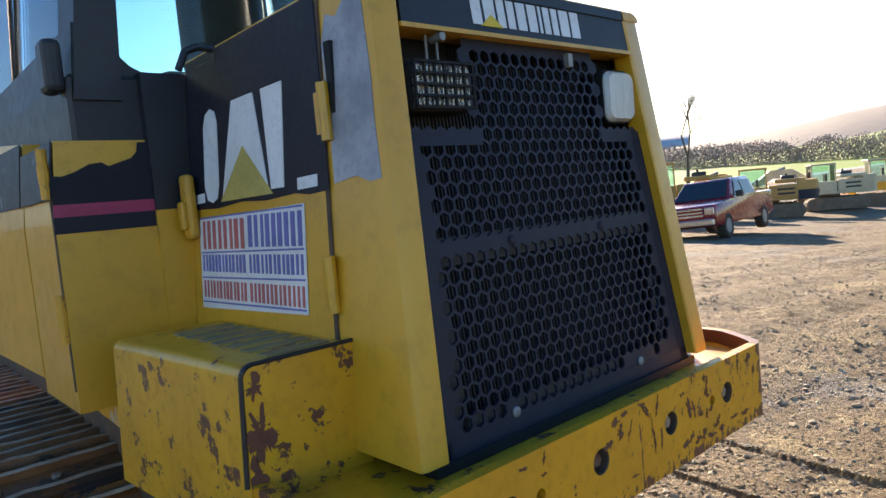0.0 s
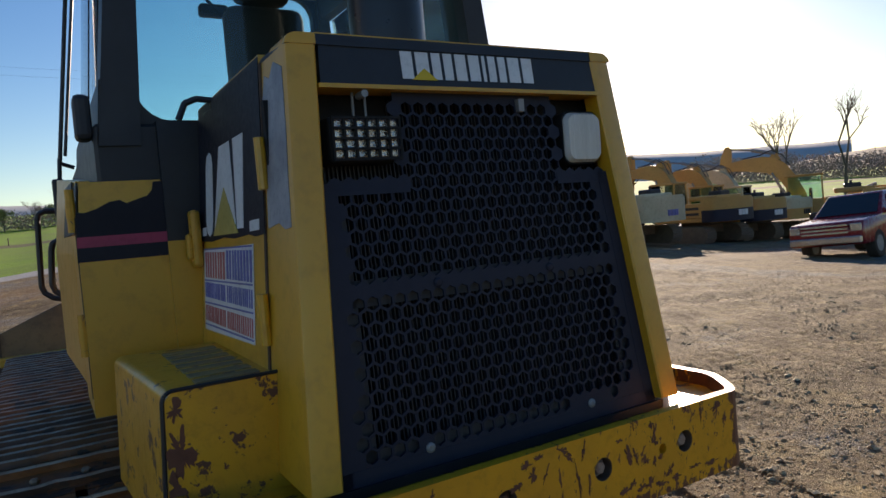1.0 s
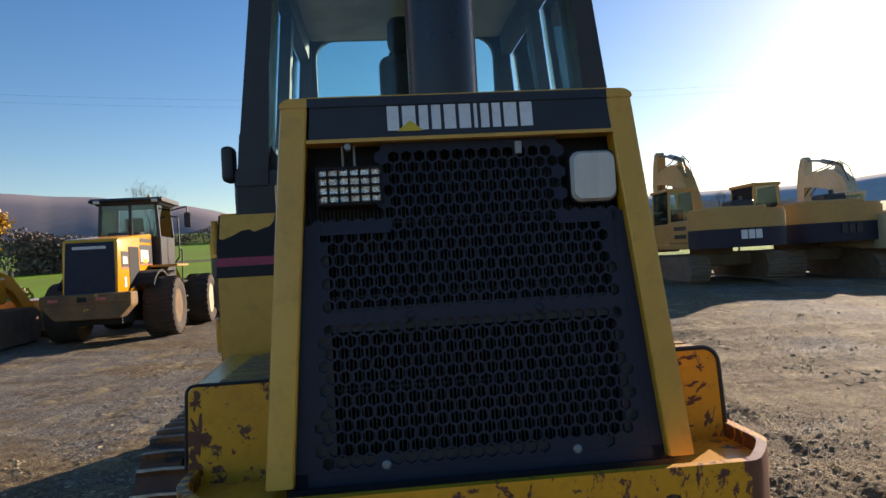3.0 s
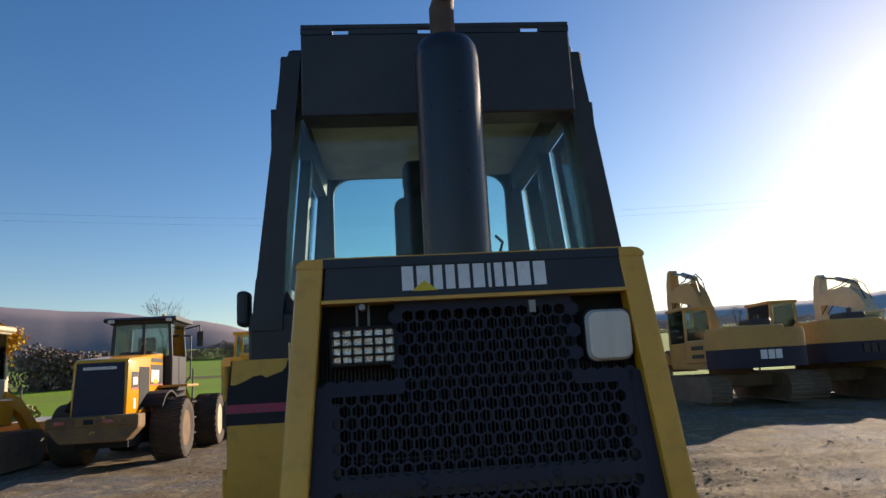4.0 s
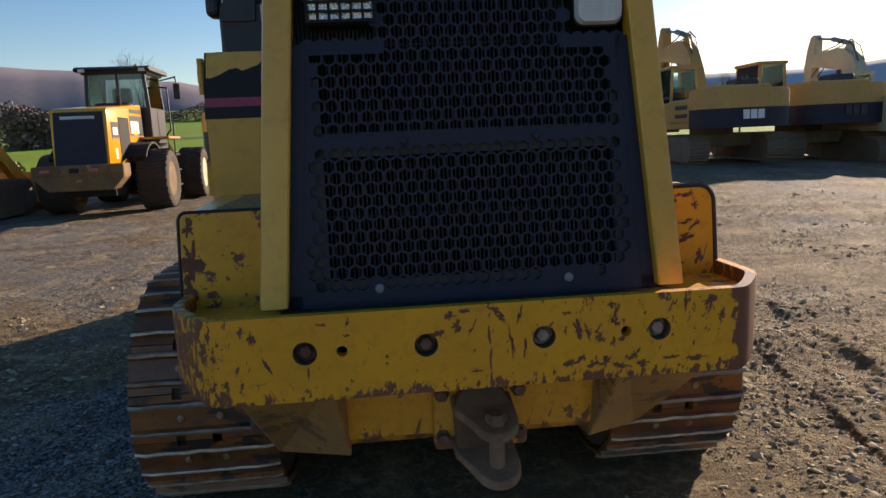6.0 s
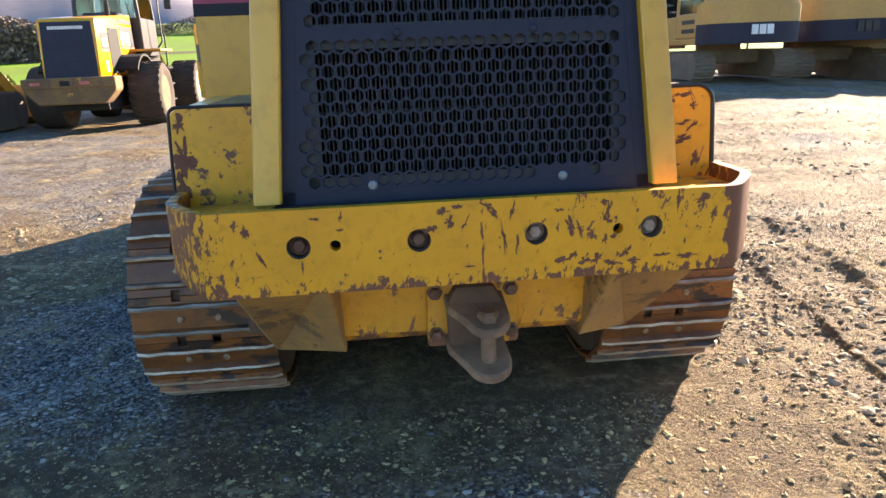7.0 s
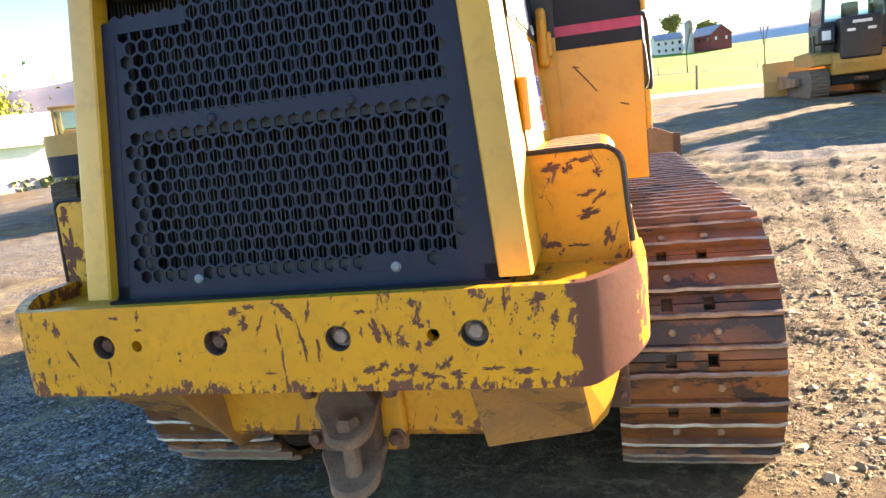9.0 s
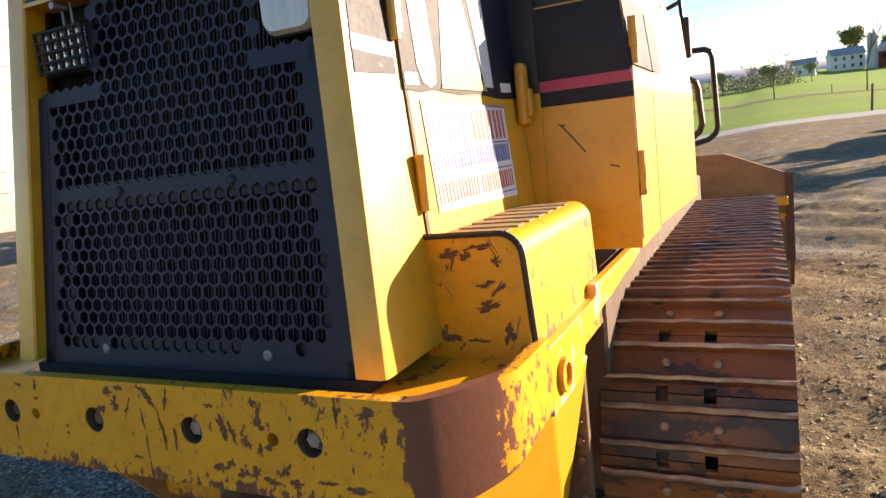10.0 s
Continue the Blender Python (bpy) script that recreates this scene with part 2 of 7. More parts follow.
def wear_paint(name, base, base2, rust, level, scale, corner=None, low=None, scratches=True, lines=()):
    """Paint with torn-edged rust patches; corner/low: a worn zone with a ragged edge (side towards +x, lower edge)."""
    m = mat(name, base, 0.45, color2=base2, scale=4.0, bump=0.08)
    nt = m.node_tree
    b = nt.nodes["Principled BSDF"]
    link = nt.links.new
    old = b.inputs["Base Color"].links[0].from_socket
    tc = nt.nodes.new("ShaderNodeTexCoord")
    sep = nt.nodes.new("ShaderNodeSeparateXYZ")
    link(tc.outputs["Object"], sep.inputs[0])

    def math_n(op, a, c):
        n = nt.nodes.new("ShaderNodeMath")
        n.operation = op
        for sock, v in zip(n.inputs, (a, c)):
            if isinstance(v, (int, float)):
                sock.default_value = v
            else:
                link(v, sock)
        return n.outputs[0]

    def noise_at(sc, stretch=(1, 1, 1), detail=8.0, rough=0.66, lean=0.0):
        mp = nt.nodes.new("ShaderNodeMapping")
        mp.vector_type = "TEXTURE" if lean else "POINT"
        mp.inputs["Scale"].default_value = tuple(1 / v for v in stretch) if lean else stretch
        mp.inputs["Rotation"].default_value = (0, lean, 0)
        link(tc.outputs["Object"], mp.inputs[0])
        n = nt.nodes.new("ShaderNodeTexNoise")
        n.inputs["Scale"].default_value, n.inputs["Detail"].default_value, n.inputs["Roughness"].default_value = sc, detail, rough
        link(mp.outputs[0], n.inputs["Vector"])
        return n.outputs[0]
    total = noise_at(scale, (1.3, 1.3, 0.7), 10.0, 0.68, 0.2)
    drift = nt.nodes.new("ShaderNodeMapRange")
    drift.inputs[1].default_value, drift.inputs[2].default_value, drift.inputs[3].default_value, drift.inputs[4].default_value = 0.3, 0.7, -0.09, 0.07
    link(noise_at(2.6, (1, 1, 1), 3.0), drift.inputs[0])
    total = math_n("ADD", total, drift.outputs[0])
    if low is not None:
        r = nt.nodes.new("ShaderNodeMapRange")
        r.inputs[1].default_value, r.inputs[2].default_value, r.inputs[3].default_value, r.inputs[4].default_value = low[0], low[1], low[2], 0.0
        link(sep.outputs[2], r.inputs[0])
        total = math_n("ADD", total, r.outputs[0])
    if corner is not None:
        for sock, c in [(sep.outputs[0], c) for c in corner]:
            r = nt.nodes.new("ShaderNodeMapRange")
            r.inputs[1].default_value, r.inputs[2].default_value, r.inputs[3].default_value, r.inputs[4].default_value = c[0], c[1], 0.0, c[2]
            link(sock, r.inputs[0])
            total = math_n("ADD", total, r.outputs[0])
    if scratches:
        for turn, stretch, sc, lo, hi, gain in ((0.35, (6.0, 6.0, 0.9), 7.0, 0.63, 0.66, 0.15), (-0.5, (14.0, 14.0, 1.0), 9.0, 0.685, 0.70, 0.2), (1.25, (13.0, 13.0, 1.0), 9.0, 0.70, 0.715, 0.2)):
            k = nt.nodes.new("ShaderNodeMapRange")
            k.inputs[1].default_value, k.inputs[2].default_value, k.inputs[4].default_value = lo, hi, gain
            link(noise_at(sc, stretch, 4.0, 0.6, turn), k.inputs[0])
            total = math_n("ADD", total, k.outputs[0])
    for x0, tilt in lines:
        off = math_n("ADD", sep.outputs[0], math_n("MULTIPLY", sep.outputs[2], tilt))
        near = math_n("ABSOLUTE", math_n("SUBTRACT", math_n("ADD", off, math_n("MULTIPLY", noise_at(14.0), 0.02)), x0), 0.0)
        r = nt.nodes.new("ShaderNodeMapRange")
        r.inputs[1].default_value, r.inputs[2].default_value, r.inputs[3].default_value, r.inputs[4].default_value = 0.0018, 0.0035, 0.16, 0.0
        link(near, r.inputs[0])
        total = math_n("ADD", total, r.outputs[0])
    mask = nt.nodes.new("ShaderNodeMapRange")
    mask.inputs[1].default_value, mask.inputs[2].default_value = level, level + 0.018
    link(total, mask.inputs[0])
    rc = nt.nodes.new("ShaderNodeMix")
    rc.data_type = "RGBA"
    link(noise_at(40.0), rc.inputs[0])
    rc.inputs[6].default_value, rc.inputs[7].default_value = (*rust, 1), (*(v * 1.45 for v in rust), 1)
    mx = nt.nodes.new("ShaderNodeMix")
    mx.data_type = "RGBA"
    link(mask.outputs[0], mx.inputs[0])
    link(old, mx.inputs[6])
    link(rc.outputs[2], mx.inputs[7])
    link(mx.outputs[2], b.inputs["Base Color"])
    return m


BUMPER_PAINT = wear_paint("scratched_bumper_paint", (0.77, 0.330, 0.010), (0.65, 0.274, 0.012), (0.125, 0.042, 0.024), 0.625, 42.0,
                          corner=((0.555, 0.60, 0.40), (0.668, 0.69, -0.34), (0.0, 0.45, 0.025), (-0.42, -0.68, 0.17)), low=(0.832, 0.870, 0.14), lines=((0.038, 0.02),))
SIDE_PAINT = wear_paint("paint_worn_to_primer", (0.76, 0.372, 0.012), (0.66, 0.318, 0.014), (0.40, 0.33, 0.29), 0.565, 9.0, low=(0.86, 0.98, 0.10))
STEP_PAINT = wear_paint("flaked_step_box_paint", (0.77, 0.330, 0.010), (0.66, 0.277, 0.012), (0.16, 0.062, 0.034), 0.592, 15.0, low=(0.995, 1.10, 0.07))
YELLOW_RUSTED = wear_paint("rusted_yellow_paint", (0.70, 0.315, 0.022), (0.52, 0.24, 0.03), (0.15, 0.065, 0.035), 0.63, 18.0, low=(0.57, 0.67, 0.19))
RUST_FLAKE = mat("bare_rusted_steel", (0.125, 0.040, 0.022), 0.7, color2=(0.175, 0.062, 0.034), scale=40, bump=0.15, bump_scale=160)
TREAD = mat("worn_tread_strip", (0.34, 0.22, 0.08), 0.8, color2=(0.2, 0.15, 0.09), scale=12, bump=0.4)
BAND_BLACK = mat("scuffed_black_vinyl", (0.012, 0.012, 0.02), 0.5, color2=(0.02, 0.02, 0.028), bump=0.03, spots=(0.25, 0.25, 0.27), spot_scale=11, spot_level=0.74)
BAND_BLACK.node_tree.nodes["Principled BSDF"].inputs["Specular IOR Level"].default_value = 0.22
SKIRT_DIRT = mat("dirt_caked_yellow_plate", (0.40, 0.215, 0.06), 0.7, color2=(0.26, 0.155, 0.075), scale=9, bump=0.25, spots=(0.16, 0.095, 0.05), spot_scale=8, spot_level=0.56)
SCUFFED_BLACK = mat("scuffed_glossy_black_vinyl", (0.02, 0.02, 0.028), 0.5, color2=(0.05, 0.05, 0.062), scale=9, bump=0.05, spots=(0.16, 0.16, 0.18), spot_scale=16, spot_level=0.64, coat=0.1)
SCUFFED_BLACK.node_tree.nodes["Principled BSDF"].inputs["Specular IOR Level"].default_value = 0.18
SCUFFED_BLACK.node_tree.nodes["Principled BSDF"].inputs["Coat Weight"].default_value = 0.0
SCUFFED_SILVER = mat("worn_silvery_vinyl", (0.42, 0.42, 0.44), 0.4, color2=(0.22, 0.22, 0.25), scale=7, bump=0.08, spots=(0.05, 0.05, 0.06), spot_scale=9, spot_level=0.64)
BUCKET = mat("dusty_worn_bucket", (0.34, 0.20, 0.09), 0.75, color2=(0.17, 0.11, 0.07), scale=2.0, bump=0.2)
TRACK_MAT = mat("rusty_track_shoe", (0.27, 0.092, 0.022), 0.44, metal=0.05, color2=(0.085, 0.040, 0.024), scale=5, bump=0.35, bump_scale=45, spots=(0.045, 0.028, 0.022), spot_scale=6, spot_level=0.56, stretch=(0.6, 1.0, 1.0))
SHOE_BOLT = mat("worn_bolt_head", (0.42, 0.30, 0.20), 0.45, metal=0.3, color2=(0.25, 0.15, 0.09), scale=40, bump=0.1)


def own_stains(material):
    """Shifts the stains from piece to piece, so that no two pieces on one mesh look alike."""
    nt = material.node_tree
    info = nt.nodes.new("ShaderNodeObjectInfo")
    far = nt.nodes.new("ShaderNodeMath")
    far.operation = "MULTIPLY"
    far.inputs[1].default_value = 37.0
    nt.links.new(info.outputs["Random"], far.inputs[0])
    nt.links.new(far.outputs[0], nt.nodes["Mapping"].inputs["Location"])


own_stains(TRACK_MAT)
own_stains(STEEL_WORN)


RAILS = ((0.79, 0.885, 2.45, 1.30, 1.70), (0.79, 0.845, 2.12, 1.32, 1.56))
SCRATCHES = [[(0.57, 1.42), (0.60, 1.385), (0.635, 1.34)], [(0.70, 1.30), (0.725, 1.292)], [(0.565, 1.422), (0.585, 1.418)]]


# ---- ground materials and setting come first; the large machine next ----
def build_track_loader():
    t = thing("track_loader", "yellow tracked loader with black cab, seen from its rear grille", "track loader")

    # -- rear bumper --
    bm = bmesh.new()
    z0, z1 = 0.832, 1.022
    big, small = (-0.39, -0.13, 0.13, 0.393), (-0.311, 0.316)
    cuts = sorted([(x, 0.026) for x in big] + [(x, 0.012) for x in small])
    edges = [-0.575]
    for (a, ra), (b, rb) in zip(cuts, cuts[1:]):
        edges.append((a + ra + b - rb) / 2)
    edges.append(0.575)
    for i, (x, r) in enumerate(cuts):
        holed_plate(bm, edges[i], edges[i + 1], z0, z1, x, 0.939, r, 0.0, 0.028)
    bend = [(0.575, 0.0), (0.590, 0.004), (0.604, 0.013), (0.618, 0.028), (0.636, 0.050), (0.654, 0.074), (0.671, 0.099), (0.685, 0.121), (0.696, 0.142), (0.703, 0.165), (0.705, 0.20), (0.705, 0.34)]
    for s in (-1, 1):
        rows = []
        for k, (x, y) in enumerate(bend):
            q, r = bend[max(0, k - 1)], bend[min(len(bend) - 1, k + 1)]
            d = Vector((r[0] - q[0], r[1] - q[1])).normalized()
            ix, iy = x - d.y * 0.024, y + d.x * 0.024
            low = z0 + 0.05 * (k / (len(bend) - 1)) ** 2
            rows.append([bm.verts.new(p) for p in ((s * x, y, low), (s * ix, iy, low), (s * ix, iy, z1), (s * x, y, z1))])
        for p, q in zip(rows, rows[1:]):
            for k in range(4):
                bm.faces.new((p[k], p[(k + 1) % 4], q[(k + 1) % 4], q[k]))
        bm.faces.new(rows[-1])
    for p in (((-0.575, 0, z1), (0.575, 0, z1), (0.575, 0.024, z1), (-0.575, 0.024, z1)), ((-0.575, 0, z0), (0.575, 0, z0), (0.575, 0.024, z0), (-0.575, 0.024, z0)),
              ((-0.575, 0.024, 0.975), (0.575, 0.024, 0.975), (0.575, 0.024, z1), (-0.575, 0.024, z1))):
        bm.faces.new([bm.verts.new(q) for q in p])
    bmesh.ops.remove_doubles(bm, verts=bm.verts[:], dist=0.0008)
    bumper = part("bumper", bm, BUMPER_PAINT, t, "scratched yellow rear bumper with rust-brown worn corner", smooth=True)
    for x in big:
        bm = bmesh.new()
        lathe(bm, [(0.0165, 0.045), (0.0165, 0.014), (0.013, 0.010)], (x, 0, 0.939), "y", 6)
        lathe(bm, [(0.0252, 0.05), (0.0252, 0.028), (0.022, 0.025)], (x, 0, 0.939), "y", 20)
        part("bolt", bm, BOLT_PALE if x > 0 else BOLT, bumper, "pale worn bolt head sunk in the bumper" if x > 0 else "rusty bolt head sunk in the bumper")
    # Dark sleeves added inside the bolt holes to darken their recessed walls.
    for x in big:
        bm = bmesh.new()
        ring = [(math.cos(math.pi * i / 12), math.sin(math.pi * i / 12)) for i in range(24)]
        rows = [[bm.verts.new((x + r * c, y, 0.939 + r * q)) for c, q in ring] for r, y in ((0.0262, 0.0008), (0.0246, 0.003), (0.0246, 0.03))]
        for a, b in zip(rows, rows[1:]):
            for i in range(24):
                bm.faces.new((a[i], a[(i + 1) % 24], b[(i + 1) % 24], b[i]))
        part("hole_rim", bm, RUST_DARK, bumper)
    # Near-black sheet added behind the plate to keep the holes dark.
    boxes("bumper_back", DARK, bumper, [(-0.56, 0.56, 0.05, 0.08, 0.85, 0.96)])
    bm = bmesh.new()
    prism(bm, [(-0.68, 0.35), (-0.68, 0.165), (-0.62, 0.075), (-0.56, 0.03), (0.56, 0.03), (0.62, 0.075), (0.68, 0.165), (0.68, 0.35)], "z", 0.965, 0.985)
    part("bumper_shelf", bm, YELLOW_CHIPPED, t, "chipped yellow shelf behind the bumper")

    # -- lower hull and skirt plates --
    bm = bmesh.new()
    # The long run forward also keeps sun from leaking under the machine.
    prism(bm, [(0.07, 0.848), (0.27, 0.842), (0.30, 0.60), (0.325, 0.575), (0.42, 0.56), (4.3, 0.36), (4.3, 1.06), (0.9, 1.06), (0.07, 0.96)], "x", -0.335, 0.335)
    part("hull", bm, YELLOW_RUSTED, t, "yellow lower hull with rust along its bottom edge")
    for s in (-1, 1):
        bm = bmesh.new()
        hull(bm, [(s * 0.565, 0.055, 0.838), (s * 0.69, 0.38, 0.86), (s * 0.69, 0.68, 0.88), (s * 0.31, 0.60, 0.86), (s * 0.345, 0.075, 0.838)], [(s * 0.560, 0.58, 0.450), (s * 0.605, 0.66, 0.46), (s * 0.60, 0.69, 0.46), (s * 0.36, 0.66, 0.46), (s * 0.325, 0.312, 0.545)])
        bmesh.ops.bevel(bm, geom=bm.edges[:], offset=0.006, segments=1, affect="EDGES", profile=0.5)
        skirt = part("skirt_plate", bm, SKIRT_DIRT, t, "dirt-brown slanting skirt plate with a yellow outer face")
        skirt.data.materials.append(YELLOW)
        for f in skirt.data.polygons:
            f.material_index = 1 if f.normal.x * s > 0.55 else 0
        bm = bmesh.new()
        prism(bm, [(0.345, 1.0), (0.345, 0.862), (0.56, 0.866), (0.615, 0.938)] + [(0.64 + 0.037 * k, 0.948 + 0.0022 * k + 0.008 * noise.noise((k * 1.7, s, 2.0)) + (0.006 if k % 4 == 1 else 0.0)) for k in range(21)] + [(1.39, 1.03), (0.75, 1.03), (0.74, 1.0)], "x", *sorted((s * 0.680, s * 0.704)), 0.004)
        side = part("side_plate", bm, SIDE_PAINT, t, "yellow side plate over the track, worn to pale primer")
        bm = bmesh.new()
        lathe(bm, [(0.036, 0.0), (0.036, s * 0.012), (0.024, s * 0.013), (0.024, s * 0.004)], (s * 0.704, 0.415, 0.925), "x", 20)
        part("boss", bm, YELLOW_RUSTED, side)
        guard = boxes("chain_guard", RUST_DARK, t, [(*sorted((s * 0.60, s * 0.668)), 0.70, 0.73, 0.46, 0.90)], 0.004, "rusty bolted plate beside the track")
        for k in range(8):
            bm = bmesh.new()
            lathe(bm, [(0.011, 0.0), (0.011, -0.008), (0.007, -0.011)], (s * 0.648, 0.70, 0.50 + k * 0.05), "y", 6)
            part("bolt", bm, BOLT, guard)
    boxes("firewall", BLACK, t, [(-0.555, 0.52, 1.030, 1.10, 1.515, 1.87)])
    boxes("lower_firewall", YELLOW, t, [(-0.556, 0.52, 1.028, 1.104, 0.98, 1.515)], 0.0, "dusty yellow lower firewall panel")
    # -- blockers added between hull and tracks to stop sun leaking under --
    for s in (-1, 1):
        boxes("inner_guard", RUST_DARK, t, [(*sorted((s * 0.43, s * 0.66)), 1.02, 4.25, 0.34, 1.02)], 0.01)
        bm = bmesh.new()
        prism(bm, [(1.385 - 0.405 * math.sin(math.pi * i / 12), 0.43 - 0.405 * math.cos(math.pi * i / 12)) for i in range(13)] + [(3.80 + 0.405 * math.sin(math.pi * i / 12), 0.43 + 0.405 * math.cos(math.pi * i / 12)) for i in range(13)], "x", *sorted((s * 0.646, s * 0.66)))
        part("track_guard", bm, RUST_DARK, t)
    # -- hitch --
    hitch = part("hitch_plate", (lambda b: (box(b, -0.105, 0.145, 0.268, 0.30, 0.56, 0.745, 0.012, 2), b)[1])(bmesh.new()), YELLOW_RUSTED, t, "rusty yellow hitch plate")
    for x in (-0.082, 0.122):
        for z in (0.72, 0.60):
            bm = bmesh.new()
            lathe(bm, [(0.022, 0.0), (0.022, -0.006), (0.016, -0.007), (0.016, -0.024), (0.013, -0.026)], (x, 0.27, z), "y", 6)
            part("bolt", bm, BOLT, hitch)
    for z0h, z1h, reach, wide, name in ((0.63, 0.655, 0.178, 0.058, "upper_lug"), (0.515, 0.54, 0.170, 0.060, "lower_lug")):
        bm = bmesh.new()
        tip = [(0.045 + wide * math.cos(a), reach + wide * math.sin(a)) for a in [math.pi + i * math.pi / 12 for i in range(13)]]
        pts = [(-0.06, 0.29), (-0.055, 0.22)] + tip + [(0.095, 0.22), (0.10, 0.29)]
        hull(bm, [(x, y, z0h + (y - 0.1) * 0.35) for x, y in pts], [(x, y, z1h + (y - 0.1) * 0.35) for x, y in pts])
        bmesh.ops.bevel(bm, geom=bm.edges[:], offset=0.004, segments=1, affect="EDGES", profile=0.5)
        part(name, bm, LUG, hitch, "dusty brown hitch lug with a worn rim")
    bm = bmesh.new()
    prism(bm, [(-0.05, 0.56), (-0.055, 0.70), (-0.03, 0.745), (0.07, 0.745), (0.095, 0.70), (0.09, 0.56)], "y", 0.225, 0.272, 0.012)
    part("hitch_block", bm, RUST_DARK, hitch)
    bm = bmesh.new()
    rod(bm, (0.045, 0.17, 0.52), (0.045, 0.17, 0.67), 0.02, 16)
    lathe(bm, [(0.028, 0.668), (0.028, 0.69), (0.022, 0.697)], (0.045, 0.17, 0), "z", 6)
    part("hitch_pin", bm, LUG, hitch, "worn steel hitch pin")

    # -- step boxes beside the hood --
    for s in (-1, 1):
        x0, x1, cr, rr = (0.46, 0.672, 0.045, 0.0065) if s > 0 else (0.46, 0.702, 0.022, 0.0045)
        bm = bmesh.new()
        arc = [(x1 - cr + cr * math.sin(a), 1.222 - cr + cr * math.cos(a)) for a in [i * math.pi / 12 for i in range(7)]]
        pts = [(s * x0, 0.9), (s * x0, 1.222)] + [(s * p, q) for p, q in arc] + [(s * (x1 + 0.012), 0.9)]
        flare = 1.0 if s > 0 else 1.055
        yb = 0.32 if s > 0 else 0.29
        hull(bm, [(x, yb, z) for x, z in pts], [(x * flare, 0.88, z) for x, z in pts])
        st = part("step_box", bm, STEP_PAINT if s > 0 else YELLOW_CHIPPED, t, "yellow step box with rust patches and worn edge", smooth=True)
        for k in range(7):
            boxes("tread_strip", TREAD, st, [(*sorted((s * 0.505, s * 0.635)), yb + 0.04 + k * 0.07, yb + 0.078 + k * 0.07, 1.2215, 1.2255)])
        bm = bmesh.new()
        rim = [(s * x0, 1.2255)] + [(s * (p + 0.004), q + 0.004) for p, q in arc] + [(s * (x1 + 0.014), 1.02)]
        for a, b in zip(rim, rim[1:]):
            rod(bm, (a[0], yb + 0.001, a[1]), (b[0], yb + 0.001, b[1]), rr, 6)
        part("rubber_edge", bm, BLACK, st, "black rubber edge strip")
    rnd = random.Random(41)

    def flaked(parent, y, cx, cz, rx, rz, lean=0.0):
        """A ragged place where the paint has flaked off, on a face square to y."""
        bm = bmesh.new()
        n = 46
        ring, q = [], 1.0
        for i in range(n):
            q = min(1.2, max(0.22, q + rnd.uniform(-0.62, 0.62)))
            a = 2 * math.pi * i / n
            dz = rz * q * math.sin(a)
            ring.append((cx + rx * q * math.cos(a) + lean * dz, cz + dz))
        hull(bm, [(x, y - 0.0003, z) for x, z in ring], [(x, y - 0.0011, z) for x, z in ring])
        part("rust_patch", bm, RUST_FLAKE, parent)
    for cx, cz, rx, rz in ((-0.684, 1.188, 0.016, 0.022), (-0.680, 1.105, 0.024, 0.046), (-0.690, 1.035, 0.016, 0.038), (-0.60, 1.055, 0.006, 0.009)):
        flaked(t, 0.29, cx, cz, rx, rz)
    for cx, cz, rx, rz, lean in ((0.526, 1.192, 0.020, 0.009, 0.3), (0.588, 1.202, 0.024, 0.007, 1.6), (0.562, 1.185, 0.010, 0.010, 0.0), (0.622, 1.172, 0.012, 0.011, 0.5), (0.600, 1.130, 0.019, 0.007, 0.6),
                                 (0.622, 1.122, 0.011, 0.014, 0.9), (0.597, 1.088, 0.021, 0.012, 1.2), (0.640, 1.035, 0.011, 0.022, 0.2), (0.520, 1.022, 0.016, 0.008, 0.0), (0.575, 1.020, 0.020, 0.007, 0.0)):
        flaked(t, 0.32, cx, cz, rx, rz, lean)
